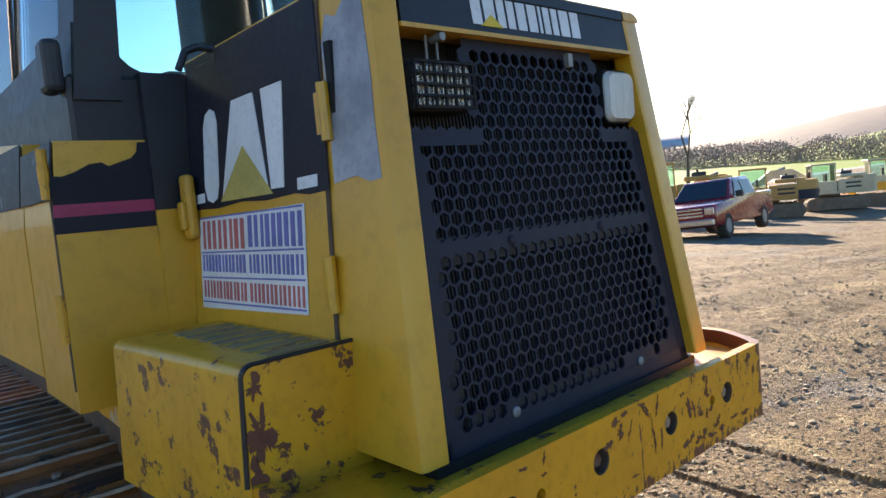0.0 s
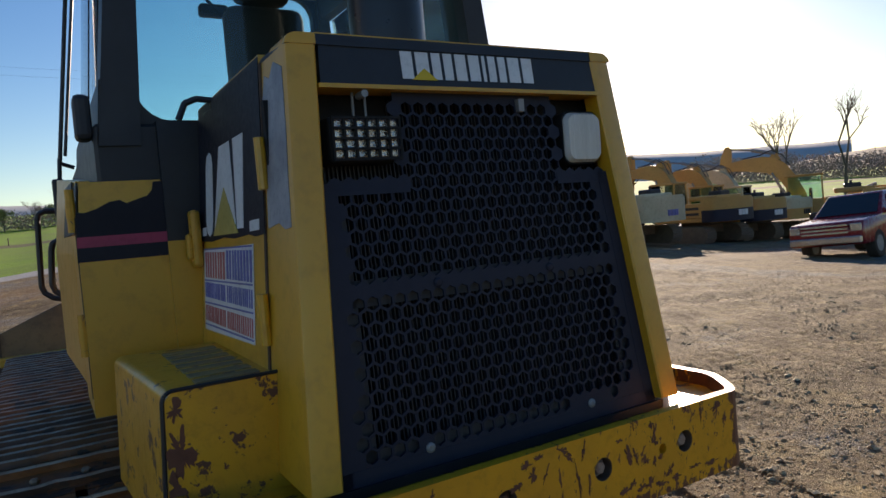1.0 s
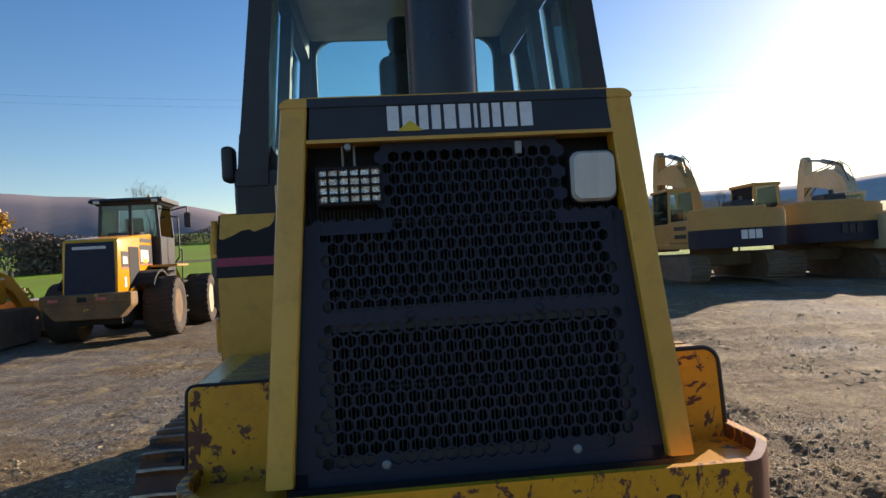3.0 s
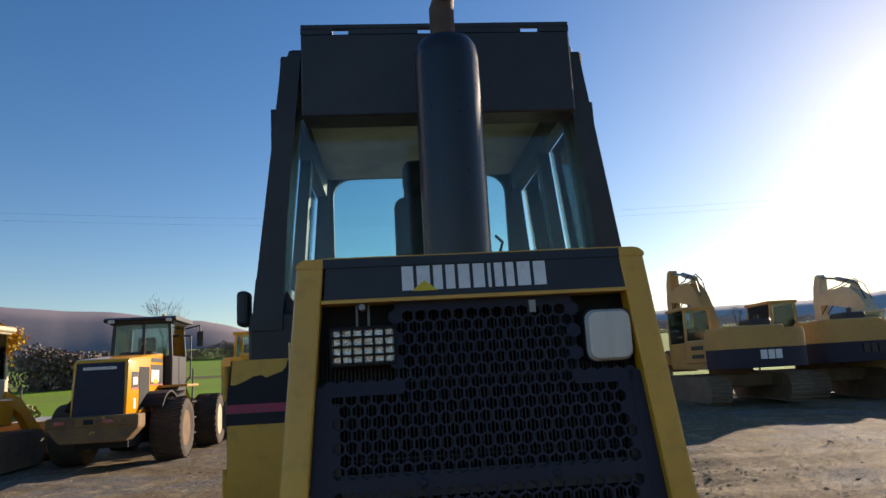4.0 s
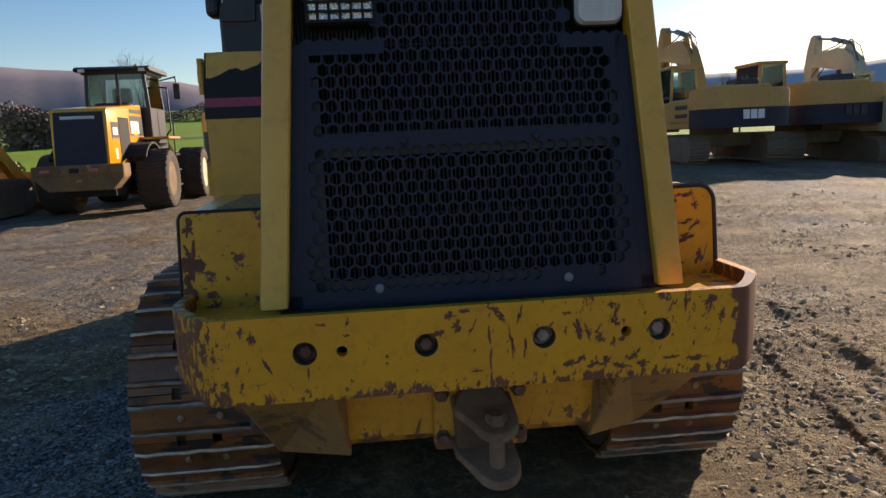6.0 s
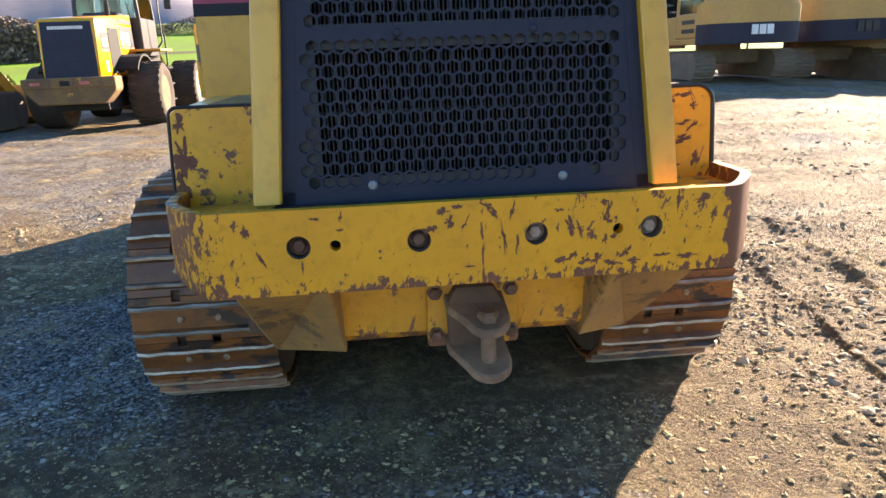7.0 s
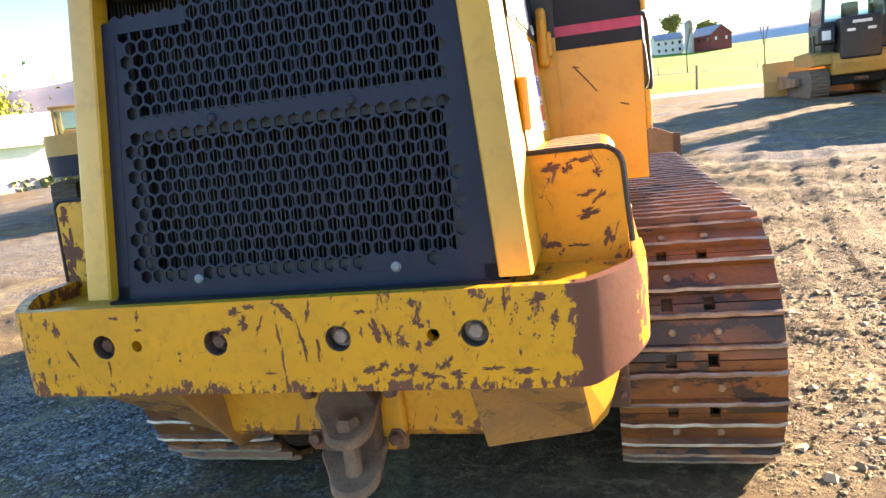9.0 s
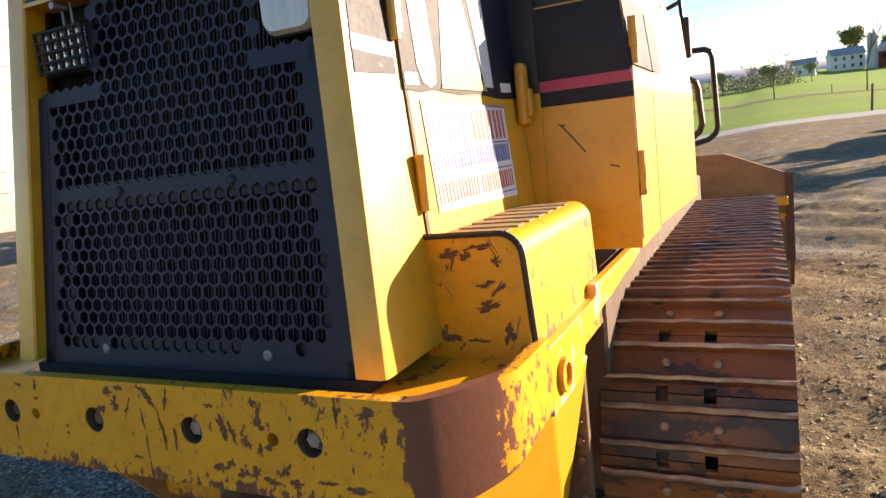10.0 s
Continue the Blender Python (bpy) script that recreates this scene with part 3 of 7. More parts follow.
    for cx, cz, rx, rz, lean in ((-0.075, 1.000, 0.014, 0.010, 0.0), (-0.062, 0.978, 0.010, 0.014, 0.2), (-0.045, 1.010, 0.014, 0.006, 0.0), (-0.100, 0.962, 0.020, 0.008, 0.3), (-0.030, 0.968, 0.0035, 0.020, 0.5),
                                 (0.020, 1.008, 0.012, 0.009, -0.9), (0.034, 0.992, 0.008, 0.014, -0.8), (0.056, 0.940, 0.0045, 0.048, -0.12), (0.075, 0.990, 0.004, 0.024, 0.25),
                                 (0.086, 0.915, 0.004, 0.022, 0.05), (0.206, 0.952, 0.008, 0.022, -0.25), (0.228, 0.942, 0.006, 0.019, -0.3), (0.180, 0.990, 0.009, 0.005, 0.0), (0.225, 1.014, 0.003, 0.012, 0.0),
                                 (0.281, 1.006, 0.011, 0.009, 0.0), (0.291, 0.985, 0.007, 0.016, 0.1), (0.290, 0.962, 0.010, 0.012, 0.0), (0.262, 0.925, 0.010, 0.010, 0.4), (0.285, 0.915, 0.006, 0.013, 0.0), (0.308, 0.922, 0.009, 0.006, 0.0),
                                 (0.190, 0.873, 0.016, 0.009, 0.0), (0.215, 0.886, 0.009, 0.010, 0.4), (0.240, 0.868, 0.014, 0.008, 0.0), (0.268, 0.872, 0.016, 0.012, 0.3), (0.300, 0.862, 0.020, 0.007, 0.0), (0.335, 0.884, 0.010, 0.014, 0.5),
                                 (0.355, 0.862, 0.014, 0.008, 0.0), (0.505, 0.998, 0.017, 0.010, 0.6), (0.535, 0.965, 0.009, 0.012, 0.0), (0.452, 0.995, 0.002, 0.024, 0.0), (0.420, 0.872, 0.018, 0.005, 0.0), (0.480, 0.866, 0.022, 0.006, 0.0),
                                 (-0.352, 1.000, 0.013, 0.003, -0.9), (-0.296, 1.000, 0.004, 0.012, 0.2), (-0.302, 0.972, 0.009, 0.004, 0.6), (-0.386, 0.892, 0.003, 0.016, 0.0), (-0.500, 0.985, 0.010, 0.020, 0.0), (-0.470, 0.915, 0.004, 0.020, -0.4),
                                 (-0.020, 0.872, 0.012, 0.003, -0.8), (-0.215, 0.905, 0.004, 0.003, 0.0)):
        flaked(bumper, 0.0, cx, cz, rx, rz, lean)
    # -- hood: corner posts, top, grille, radiator --
    ZB, ZT = 1.016, 1.885
    for s in (-1, 1):
        bm = bmesh.new()
        rows = []
        n = 8
        for i in range(n + 1):
            z = ZB + (ZT - ZB) * i / n
            w, y = half_w(z), face_y(z)
            iw = w - 0.064
            rows.append([(s * iw, y + 0.05, z), (s * iw, y + 0.004, z), (s * (iw + 0.004), y, z), (s * (w - 0.012), y, z), (s * (w - 0.003), y + 0.004, z), (s * w, y + 0.013, z), (s * (w + 0.0), 0.325 + (z - ZB) * 0.05, z), (s * (w - 0.02), 0.325 + (z - ZB) * 0.05, z)])
        for a, b in zip(rows, rows[1:]):
            va, vb = [bm.verts.new(p) for p in a], [bm.verts.new(p) for p in b]
            for k in range(len(va) - 1):
                bm.faces.new((va[k], va[k + 1], vb[k + 1], vb[k]))
        for r in (rows[0], rows[-1]):
            bm.faces.new([bm.verts.new(p) for p in r])
        bmesh.ops.remove_doubles(bm, verts=bm.verts[:], dist=0.0005)
        part("hood_post", bm, YELLOW, t, "worn yellow corner post of the hood", smooth=True)
    # rounded hood top over the face
    bm = bmesh.new()
    prof = []
    w = half_w(ZT)
    for i in range(7):
        a = math.pi / 2 * i / 6
        prof.append((w - 0.03 + 0.03 * math.cos(a), ZT - 0.004 + 0.022 * math.sin(a)))
    outline = [(-x, z) for x, z in prof] + [(x, z) for x, z in prof[::-1]]
    hull(bm, [(x, face_y(z), z) for x, z in outline], [(x * 1.02, 0.95, z - 0.012) for x, z in outline])
    part("hood_top", bm, BLACK, t, "black hood top panel")
    for s in (-1, 1):
        bm = bmesh.new()
        half = [(s * (w - 0.064), ZT - 0.004), (s * w, ZT - 0.004)] + [(s * (x + 0.001), z + 0.001) for x, z in prof[1:]] + [(s * (w - 0.064), ZT + 0.019)]
        hull(bm, [(x, face_y(z, -0.002), z) for x, z in half], [(x, face_y(z, 0.10), z) for x, z in half])
        part("post_cap", bm, YELLOW, t, smooth=False)
    bm = bmesh.new()
    hull(bm, [(-0.366, face_y(1.803, 0.004), 1.803), (0.372, face_y(1.803, 0.004), 1.803), (0.366, face_y(1.90, 0.004), 1.90), (-0.36, face_y(1.90, 0.004), 1.90)],
         [(-0.366, face_y(1.803, 0.03), 1.803), (0.372, face_y(1.803, 0.03), 1.803), (0.366, face_y(1.90, 0.03), 1.90), (-0.36, face_y(1.90, 0.03), 1.90)])
    top_edge = bmesh.new()
    hull(top_edge, [(-0.366, face_y(1.898, 0.001), 1.898), (0.372, face_y(1.898, 0.001), 1.898), (0.372, face_y(1.906, 0.001), 1.906), (-0.366, face_y(1.906, 0.001), 1.906)],
         [(-0.366, face_y(1.898, 0.03), 1.898), (0.372, face_y(1.898, 0.03), 1.898), (0.372, face_y(1.906, 0.03), 1.907), (-0.366, face_y(1.906, 0.03), 1.907)])
    part("top_edge", top_edge, YELLOW, t)
    strip = part("name_strip", bm, BLACK, t, "black strip across the hood's top with a white word mark")
    bm = bmesh.new()
    hull(bm, [(-0.372, face_y(1.793, -0.002), 1.793), (0.378, face_y(1.793, -0.002), 1.793), (0.378, face_y(1.802, -0.002), 1.802), (-0.372, face_y(1.802, -0.002), 1.802)],
         [(-0.372, 0.26, 1.793), (0.378, 0.26, 1.793), (0.378, 0.26, 1.802), (-0.372, 0.26, 1.802)])
    part("ledge", bm, YELLOW, t)
    # word mark as plain white bars with a yellow triangle
    x = -0.178
    for k, wd in enumerate((0.034, 0.038, 0.028, 0.028, 0.034, 0.034, 0.014, 0.026, 0.026, 0.038, 0.036)):
        bm = bmesh.new()
        a, b = x, x + wd - 0.006
        hull(bm, [(p, face_y(q, 0.0025), q) for p, q in ((a, 1.818), (b, 1.818), (b, 1.878), (a, 1.878))], [(p, face_y(q, 0.006), q) for p, q in ((a, 1.818), (b, 1.818), (b, 1.878), (a, 1.878))])
        part("mark_bar", bm, WHITE, strip)
        x += wd + 0.0025
    bm = bmesh.new()
    hull(bm, [(p, face_y(q, 0.001), q) for p, q in ((-0.155, 1.816), (-0.092, 1.816), (-0.1235, 1.842))], [(p, face_y(q, 0.006), q) for p, q in ((-0.155, 1.816), (-0.092, 1.816), (-0.1235, 1.842))])
    part("mark_triangle", bm, SIGN_YELLOW, strip)

    # perforated grille plate
    bm = bmesh.new()
    pitch, rr = 0.0312, 0.0135
    rows_n = int((1.79 - 1.03) / (pitch * 0.866))
    OFF = 0.028

    def P(x, z, d=0.0):
        return (x, face_y(z, OFF + d), z)

    def edge(z):
        return half_w(z) - 0.064

    def closed(x, z):
        e = edge(z)
        if abs(x) > e - 0.05 or z < 1.052 or z > 1.772:
            return True
        if 1.362 < z < 1.389:
            return True
        if x < -0.185 and z > 1.585 or x > 0.225 and z > 1.585:
            return True
        if abs(z - 1.052) < 0.014 and (abs(x - 0.22) < 0.05 or abs(x + 0.23) < 0.03 or x > 0.33):
            return True
        if abs(x - 0.08) < 0.035 and abs(z - 1.068) < 0.012:
            return True
        return False
    for j in range(rows_n + 2):
        z = 1.028 + j * pitch * 0.866
        for i in range(-17, 18):
            x = (i + 0.5 * (j % 2)) * pitch + 0.004
            if abs(x) > edge(z) - 0.004:
                continue
            if (x < -0.2 or x > 0.24) and z > 1.6:
                continue
            out = [(x + pitch / math.sqrt(3) * math.sin(k * math.pi / 3), z + pitch / math.sqrt(3) * math.cos(k * math.pi / 3)) for k in range(6)]
            vo = [bm.verts.new(P(*p)) for p in out]
            if closed(x, z):
                bm.faces.new(vo)
                continue
            inn = [(x + rr * 1.1 * math.sin(k * math.pi / 3), z + rr * 1.1 * math.cos(k * math.pi / 3)) for k in range(6)]
            vi = [bm.verts.new(P(*p)) for p in inn]
            vd = [bm.verts.new(P(*p, 0.006)) for p in inn]
            for k in range(6):
                m = (k + 1) % 6
                bm.faces.new((vo[k], vo[m], vi[m], vi[k]))
                bm.faces.new((vi[k], vi[m], vd[m], vd[k]))
    # plain margins
    for s in (-1, 1):
        for zA, zB in ((1.004, 1.30), (1.30, 1.60)):
            q = [(s * (edge(zA) - 0.03), zA), (s * (edge(zA) + 0.002), zA), (s * (edge(zB) + 0.002), zB), (s * (edge(zB) - 0.03), zB)]
            hull(bm, [P(*p, -0.001) for p in q], [P(*p, 0.006) for p in q])
    q = [(-0.43, 1.004), (0.43, 1.004), (0.43, 1.036), (-0.43, 1.036)]
    hull(bm, [P(*p, -0.001) for p in q], [P(*p, 0.006) for p in q])
    grille = part("grille_plate", bm, GRILLE, t, "dark perforated steel grille with hexagonal holes")
    for bx, bz in ((0.222, 1.042), (-0.224, 1.043), (-0.15, 1.377), (0.16, 1.377)):
        bm = bmesh.new()
        lathe(bm, [(0.011, 0.002), (0.011, -0.003), (0.006, -0.006)], (bx, face_y(bz, OFF), bz), "y", 10)
        part("bolt", bm, GREY if bz < 1.1 else GRILLE, grille)
    for x0, x1 in ((-0.36, -0.185), (0.225, 0.37)):
        q = [(x0, 1.575), (x1, 1.575), (x1, 1.602), (x0, 1.602)]
        bm = bmesh.new()
        hull(bm, [P(*p, -0.001) for p in q], [P(*p, 0.006) for p in q])
        part("plate_edge", bm, GRILLE, grille)
    # strips of the radiator frame close behind the outer holes
    for x0, x1, z0s, z1s in ((-0.425, -0.335, 1.03, 1.56), (0.345, 0.425, 1.03, 1.56), (-0.40, 0.40, 1.035, 1.062), (-0.40, 0.40, 1.345, 1.40)):
        bm = bmesh.new()
        q = [(x0, z0s), (x1, z0s), (x1, z1s), (x0, z1s)]
        hull(bm, [P(*p, 0.016) for p in q], [P(*p, 0.022) for p in q])
        part("frame_strip", bm, FIN, grille, "grey radiator frame strip behind the holes")
    # radiator fins behind
    bm = bmesh.new()
    for k in range(86):
        x = -0.42 + k * 0.0098
        hull(bm, [(x, face_y(1.0, 0.085), 1.0), (x + 0.003, face_y(1.0, 0.085), 1.0), (x + 0.003, face_y(1.86, 0.085), 1.79), (x, face_y(1.86, 0.085), 1.79)],
             [(x, 0.24, 1.0), (x + 0.003, 0.24, 1.0), (x + 0.003, 0.3, 1.79), (x, 0.3, 1.79)])
    rad = tagged(part("radiator_core", bm, FIN, t), "dusty radiator core with upright fins behind the grille", kind="stuff")
    # Near-black sheet added behind the fins so the grille holes stay dark.
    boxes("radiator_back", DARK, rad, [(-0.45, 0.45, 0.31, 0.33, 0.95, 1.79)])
    for zt in (1.2, 1.42, 1.6):
        boxes("radiator_tube", FIN, rad, [(-0.43, 0.43, face_y(zt, 0.1), face_y(zt, 0.13), zt, zt + 0.006)])

    # -- lamps --
    bm = bmesh.new()
    yb = face_y(1.69, 0.012)
    box(bm, -0.356, -0.197, yb + 0.012, yb + 0.09, 1.642, 1.738, 0.008, 2)
    lamp = part("work_lamp", bm, DARK, t, "square work lamp behind a black wire guard")
    boxes("reflector", CHROME, lamp, [(-0.349, -0.204, yb + 0.006, yb + 0.013, 1.65, 1.731)], 0.004)
    for k in range(7):
        x = -0.352 + k * 0.0252
        boxes("guard_wire", DARK, lamp, [(x - 0.0026, x + 0.0026, yb - 0.004, yb + 0.002, 1.645, 1.735)])
    for k in range(5):
        z = 1.648 + k * 0.0212
        boxes("guard_wire", DARK, lamp, [(-0.354, -0.199, yb - 0.006, yb, z - 0.0025, z + 0.0025)])
    bm = bmesh.new()
    for x in (-0.29, -0.262):
        rod(bm, (x, yb + 0.03, 1.735), (x, yb + 0.03, 1.79), 0.003, 6)
    rod(bm, (-0.276, yb - 0.005, 1.782), (-0.276, yb + 0.03, 1.782), 0.008, 10)
    part("lamp_bracket", bm, GREY, lamp)
    bm = bmesh.new()
    yh = face_y(1.688, 0.02)
    pts = []
    cx, cz, hw, hh, rc = 0.322, 1.688, 0.057, 0.062, 0.024
    for qx, qz, a0 in ((1, 1, 0), (-1, 1, 90), (-1, -1, 180), (1, -1, 270)):
        for k in range(6):
            a = radians(a0 + k * 18)
            pts.append((cx + qx * (hw - rc) + rc * math.cos(a), cz + qz * (hh - rc) + rc * math.sin(a)))
    hull(bm, [(cx + (x - cx) * 0.9, yh - 0.008, cz + (z - cz) * 0.9) for x, z in pts], [(x, yh + 0.004, z) for x, z in pts])
    hull(bm, [(x, yh + 0.004, z) for x, z in pts], [(x, yh + 0.012, z) for x, z in pts])
    head = part("headlamp", bm, LENS, t, "rounded square headlamp with frosted ribbed lens", smooth=True)
    bm = bmesh.new()
    hull(bm, [(cx + (x - cx) * 1.06, yh + 0.008, cz + (z - cz) * 1.06) for x, z in pts], [(cx + (x - cx) * 1.06, yh + 0.07, cz + (z - cz) * 1.06) for x, z in pts])
    part("lamp_housing", bm, DARK, head)
    boxes("catch", GREY, t, [(0.13, 0.146, face_y(1.77, 0.014), face_y(1.77, 0.03), 1.752, 1.782)])
    # near-black sheets added behind the lamps so the bay reads as a dark recess
    for x0, x1 in ((-0.40, -0.19), (0.21, 0.41)):
        boxes("lamp_bay", DARK, t, [(x0, x1, 0.27, 0.285, 1.58, 1.80)])
    boxes("sill", BLACK, t, [(-0.45, 0.45, 0.112, 0.3, 0.986, 1.006)])
    # -- hood sides --
    for s in (-1, 1):
        bm = bmesh.new()
        def sx(z):
            return s * (half_w(z) + 0.004)
        pan = [(0.335, 1.0), (1.025, 1.0), (1.025, 1.90), (0.37, 1.90)]
        hull(bm, [(sx(z), y, z) for y, z in pan], [(sx(z) - s * 0.02, y, z) for y, z in pan])
        door = part("hood_door", bm, YELLOW, t, "yellow hinged side door of the hood with a black upper band")
        bm = bmesh.new()
        band = [(0.338, 1.512), (0.41, 1.508), (0.47, 1.514), (0.60, 1.507), (0.72, 1.512), (0.86, 1.503), (1.02, 1.506), (1.02, 1.895), (0.37, 1.895)]
        hull(bm, [(sx(z) + s * 0.0005, y, z) for y, z in band], [(sx(z) + s * 0.0025, y, z) for y, z in band])
        part("black_band", bm, BAND_BLACK, door, "scuffed black vinyl band")

        def run(y):
            """The marks read from the front on one side and from the rear on the other."""
            return y if s < 0 else 1.33 - y
        for y0, y1 in ((0.378, 0.455), (0.93, 0.985)):
            bm = bmesh.new()
            st = [(run(y0), 1.522), (run(y1), 1.520), (run(y1), 1.544), (run(y0), 1.546)]
            hull(bm, [(sx(z) + s * 0.0015, y, z) for y, z in st], [(sx(z) + s * 0.004, y, z) for y, z in st])
            part("white_stripe", bm, WHITE, door)
        # vinyl that runs on over the corner post
        bm = bmesh.new()
        wrap = [(0.176, 1.535), (0.322, 1.54), (0.355, 1.875), (0.216, 1.875)] if s > 0 else [(0.176, 1.535), (0.174, 1.52), (0.21, 1.517), (0.25, 1.531), (0.325, 1.522), (0.330, 1.60), (0.352, 1.79), (0.335, 1.845), (0.30, 1.832), (0.27, 1.86), (0.215, 1.838), (0.204, 1.77), (0.194, 1.70), (0.188, 1.62)]
        hull(bm, [(s * (half_w(z) + 0.0004), y, z) for y, z in wrap], [(s * (half_w(z) + 0.002), y, z) for y, z in wrap])
        part("post_vinyl", bm, SCUFFED_BLACK if s > 0 else SCUFFED_SILVER, t, "scuffed black vinyl on the post" if s > 0 else "worn silvery vinyl patch on the post")
        if s > 0:
            bm = bmesh.new()
            st = [(0.180, 1.575), (0.323, 1.57), (0.326, 1.598), (0.183, 1.603)]
            hull(bm, [(s * (half_w(z) + 0.0018), y, z) for y, z in st], [(s * (half_w(z) + 0.0032), y, z) for y, z in st])
            part("white_stripe", bm, WHITE, t)
        # side mark: a rounded block, a wedge and a post in white over a pale yellow triangle
        for st in ([(0.925, 1.56), (0.91, 1.527), (0.88, 1.518), (0.852, 1.527), (0.84, 1.56), (0.838, 1.715), (0.85, 1.742), (0.875, 1.752), (0.905, 1.742), (0.92, 1.71)],
                   [(0.822, 1.52), (0.580, 1.525), (0.640, 1.752), (0.750, 1.752)],
                   [(0.568, 1.53), (0.512, 1.53), (0.504, 1.752), (0.600, 1.752)]):
            bm = bmesh.new()
            st = [(run(y), z) for y, z in st]
            hull(bm, [(sx(z) + s * 0.002, y, z) for y, z in st], [(sx(z) + s * 0.0045, y, z) for y, z in st])
            part("mark_shape", bm, WHITE, door)
        bm = bmesh.new()
        st = [(run(y), z) for y, z in ((0.560, 1.52), (0.828, 1.518), (0.698, 1.64))]
        hull(bm, [(sx(z) + s * 0.003, y, z) for y, z in st], [(sx(z) + s * 0.0058, y, z) for y, z in st])
        part("mark_triangle", bm, MARK_YELLOW, door)
        # advertising sheet with rows of bars
        bm = bmesh.new()
        q0, q1 = (0.435, 0.975) if s < 0 else (0.395, 0.872)
        qm = (q0 + q1) / 2
        st = [(q0, 1.264), (q1, 1.250), (q1, 1.478), (q0, 1.492)]
        hull(bm, [(sx(z) + s * 0.0012, y, z) for y, z in st], [(sx(z) + s * 0.003, y, z) for y, z in st])
        sheet = part("advertising_sheet", bm, WHITE, door, "white sticker with rows of red and blue print")
        rnd = random.Random(5)
        def bars(name, z0b, z1b, y0b, y1b, m, n):
            stp = (y1b - y0b) / n
            for k in range(n):
                a = y0b + k * stp + 0.002
                b = a + stp * rnd.uniform(0.42, 0.68)
                q = [(a, z0b), (b, z0b), (b, z1b), (a, z1b)]
                bm = bmesh.new()
                hull(bm, [(sx(z) + s * 0.0025, y, z) for y, z in q], [(sx(z) + s * 0.0042, y, z) for y, z in q])
                part(name, bm, m, sheet)
        near, far = (q0 + 0.008, qm - 0.006), (qm + 0.006, q1 - 0.008)
        bars("printed_bar", 1.405, 1.478, *near, BLUE, 9)
        bars("printed_bar", 1.402, 1.474, *far, RED, 8)
        bars("printed_bar", 1.345, 1.388, *near, BLUE, 13)
        bars("printed_bar", 1.345, 1.388, *far, BLUE, 13)
        bars("printed_bar", 1.278, 1.322, *near, RED, 13)
        bars("printed_bar", 1.278, 1.322, *far, RED, 13)
        for zz in (1.333, 1.397, 1.2705, 1.4855):
            q = [(q0 + 0.006, zz), (q1 - 0.008, zz - 0.006), (q1 - 0.008, zz - 0.002), (q0 + 0.006, zz + 0.004)]
            bm = bmesh.new()
            hull(bm, [(sx(z) + s * 0.0026, y, z) for y, z in q], [(sx(z) + s * 0.0042, y, z) for y, z in q])
            part("print_rule", bm, BLUE, sheet)
        for zc in (1.33, 1.66):
            bm = bmesh.new()
            rod(bm, (sx(zc) + s * 0.008, 0.332, zc - 0.055), (sx(zc) + s * 0.008, 0.334, zc + 0.055), 0.012, 10)
            box(bm, *sorted((sx(zc) - s * 0.002, sx(zc) + s * 0.01)), 0.335, 0.365, zc - 0.04, zc + 0.04)
            part("hinge", bm, YELLOW, door)
        bm = bmesh.new()
        hull(bm, [(sx(1.0), 0.322, 1.0), (sx(1.0), 0.334, 1.0), (sx(1.88), 0.37, 1.88), (sx(1.88), 0.358, 1.88)],
             [(sx(1.0) - s * 0.015, 0.322, 1.0), (sx(1.0) - s * 0.015, 0.334, 1.0), (sx(1.88) - s * 0.015, 0.37, 1.88), (sx(1.88) - s * 0.015, 0.358, 1.88)])
        part("door_gap", bm, RUST_DARK, door)
        bm = bmesh.new()
        box(bm, *sorted((s * 0.470, s * 0.500)), 0.965, 1.012, 1.43, 1.60, 0.012, 2)
        box(bm, *sorted((s * 0.496, s * 0.512)), 0.972, 1.004, 1.455, 1.53, 0.005)
        part("latch", bm, YELLOW_RUSTED, door)
    # -- side tank boxes and body sides --
    for s in (-1, 1):
        bm = bmesh.new()
        ox = 0.772 if s > 0 else 0.79
        xo, xi = s * ox, s * 0.47
        yr, low, top = (1.04, 1.066, 1.745) if s > 0 else (1.04, 1.035, 1.698)
        xi = xi if s > 0 else -0.54
        pts = [(xo, low), (xo + s * 0.0, 1.5), (s * (ox - 0.018), top), (xi + s * 0.02, top), (xi, 1.62), (xi, low)]
        hull(bm, [(x, yr, z) for x, z in pts], [(x, 1.40, z) for x, z in pts])
        tank = part("tank_box", bm, YELLOW, t, "yellow tank box with black and magenta stripe")
        for name, za, zb, m, lab in (("lower_black_stripe", 1.475, 1.515, BAND_BLACK, ""), ("magenta_stripe", 1.515, 1.545, MAGENTA, ""), ("upper_black_band", 1.545, top - 0.005, BAND_BLACK, "black upper band" if s > 0 else "black band torn off along its upper edge")):
            bm = bmesh.new()
            q = [(s * (ox + 0.004 - max(0, (zz - 1.5)) * 0.106), zz) for zz in (za, zb)]
            ii = [(xi if zz < 1.6 else xi + s * 0.015, zz) for zz in (za, zb)]
            o = [q[0], q[1], ii[1], ii[0]]
            if zb > 1.6 and s < 0:
                o = [q[0], (-0.786, 1.615), (-0.765, 1.612), (-0.735, 1.622), (-0.70, 1.640), (-0.672, 1.644), (-0.655, 1.634), (-0.62, 1.646), (-0.60, 1.652), (-0.585, 1.668), (-0.58, 1.692), ii[1], ii[0]]
            hull(bm, [(x, yr - 0.0005, z) for x, z in o], [(x, yr - 0.003, z) for x, z in o])
            part(name, bm, m, tank, lab)
        if s > 0:
            for line in SCRATCHES:
                bm = bmesh.new()
                pipe(bm, [(x, yr - 0.0008, z) for x, z in line], 0.0022, 5)
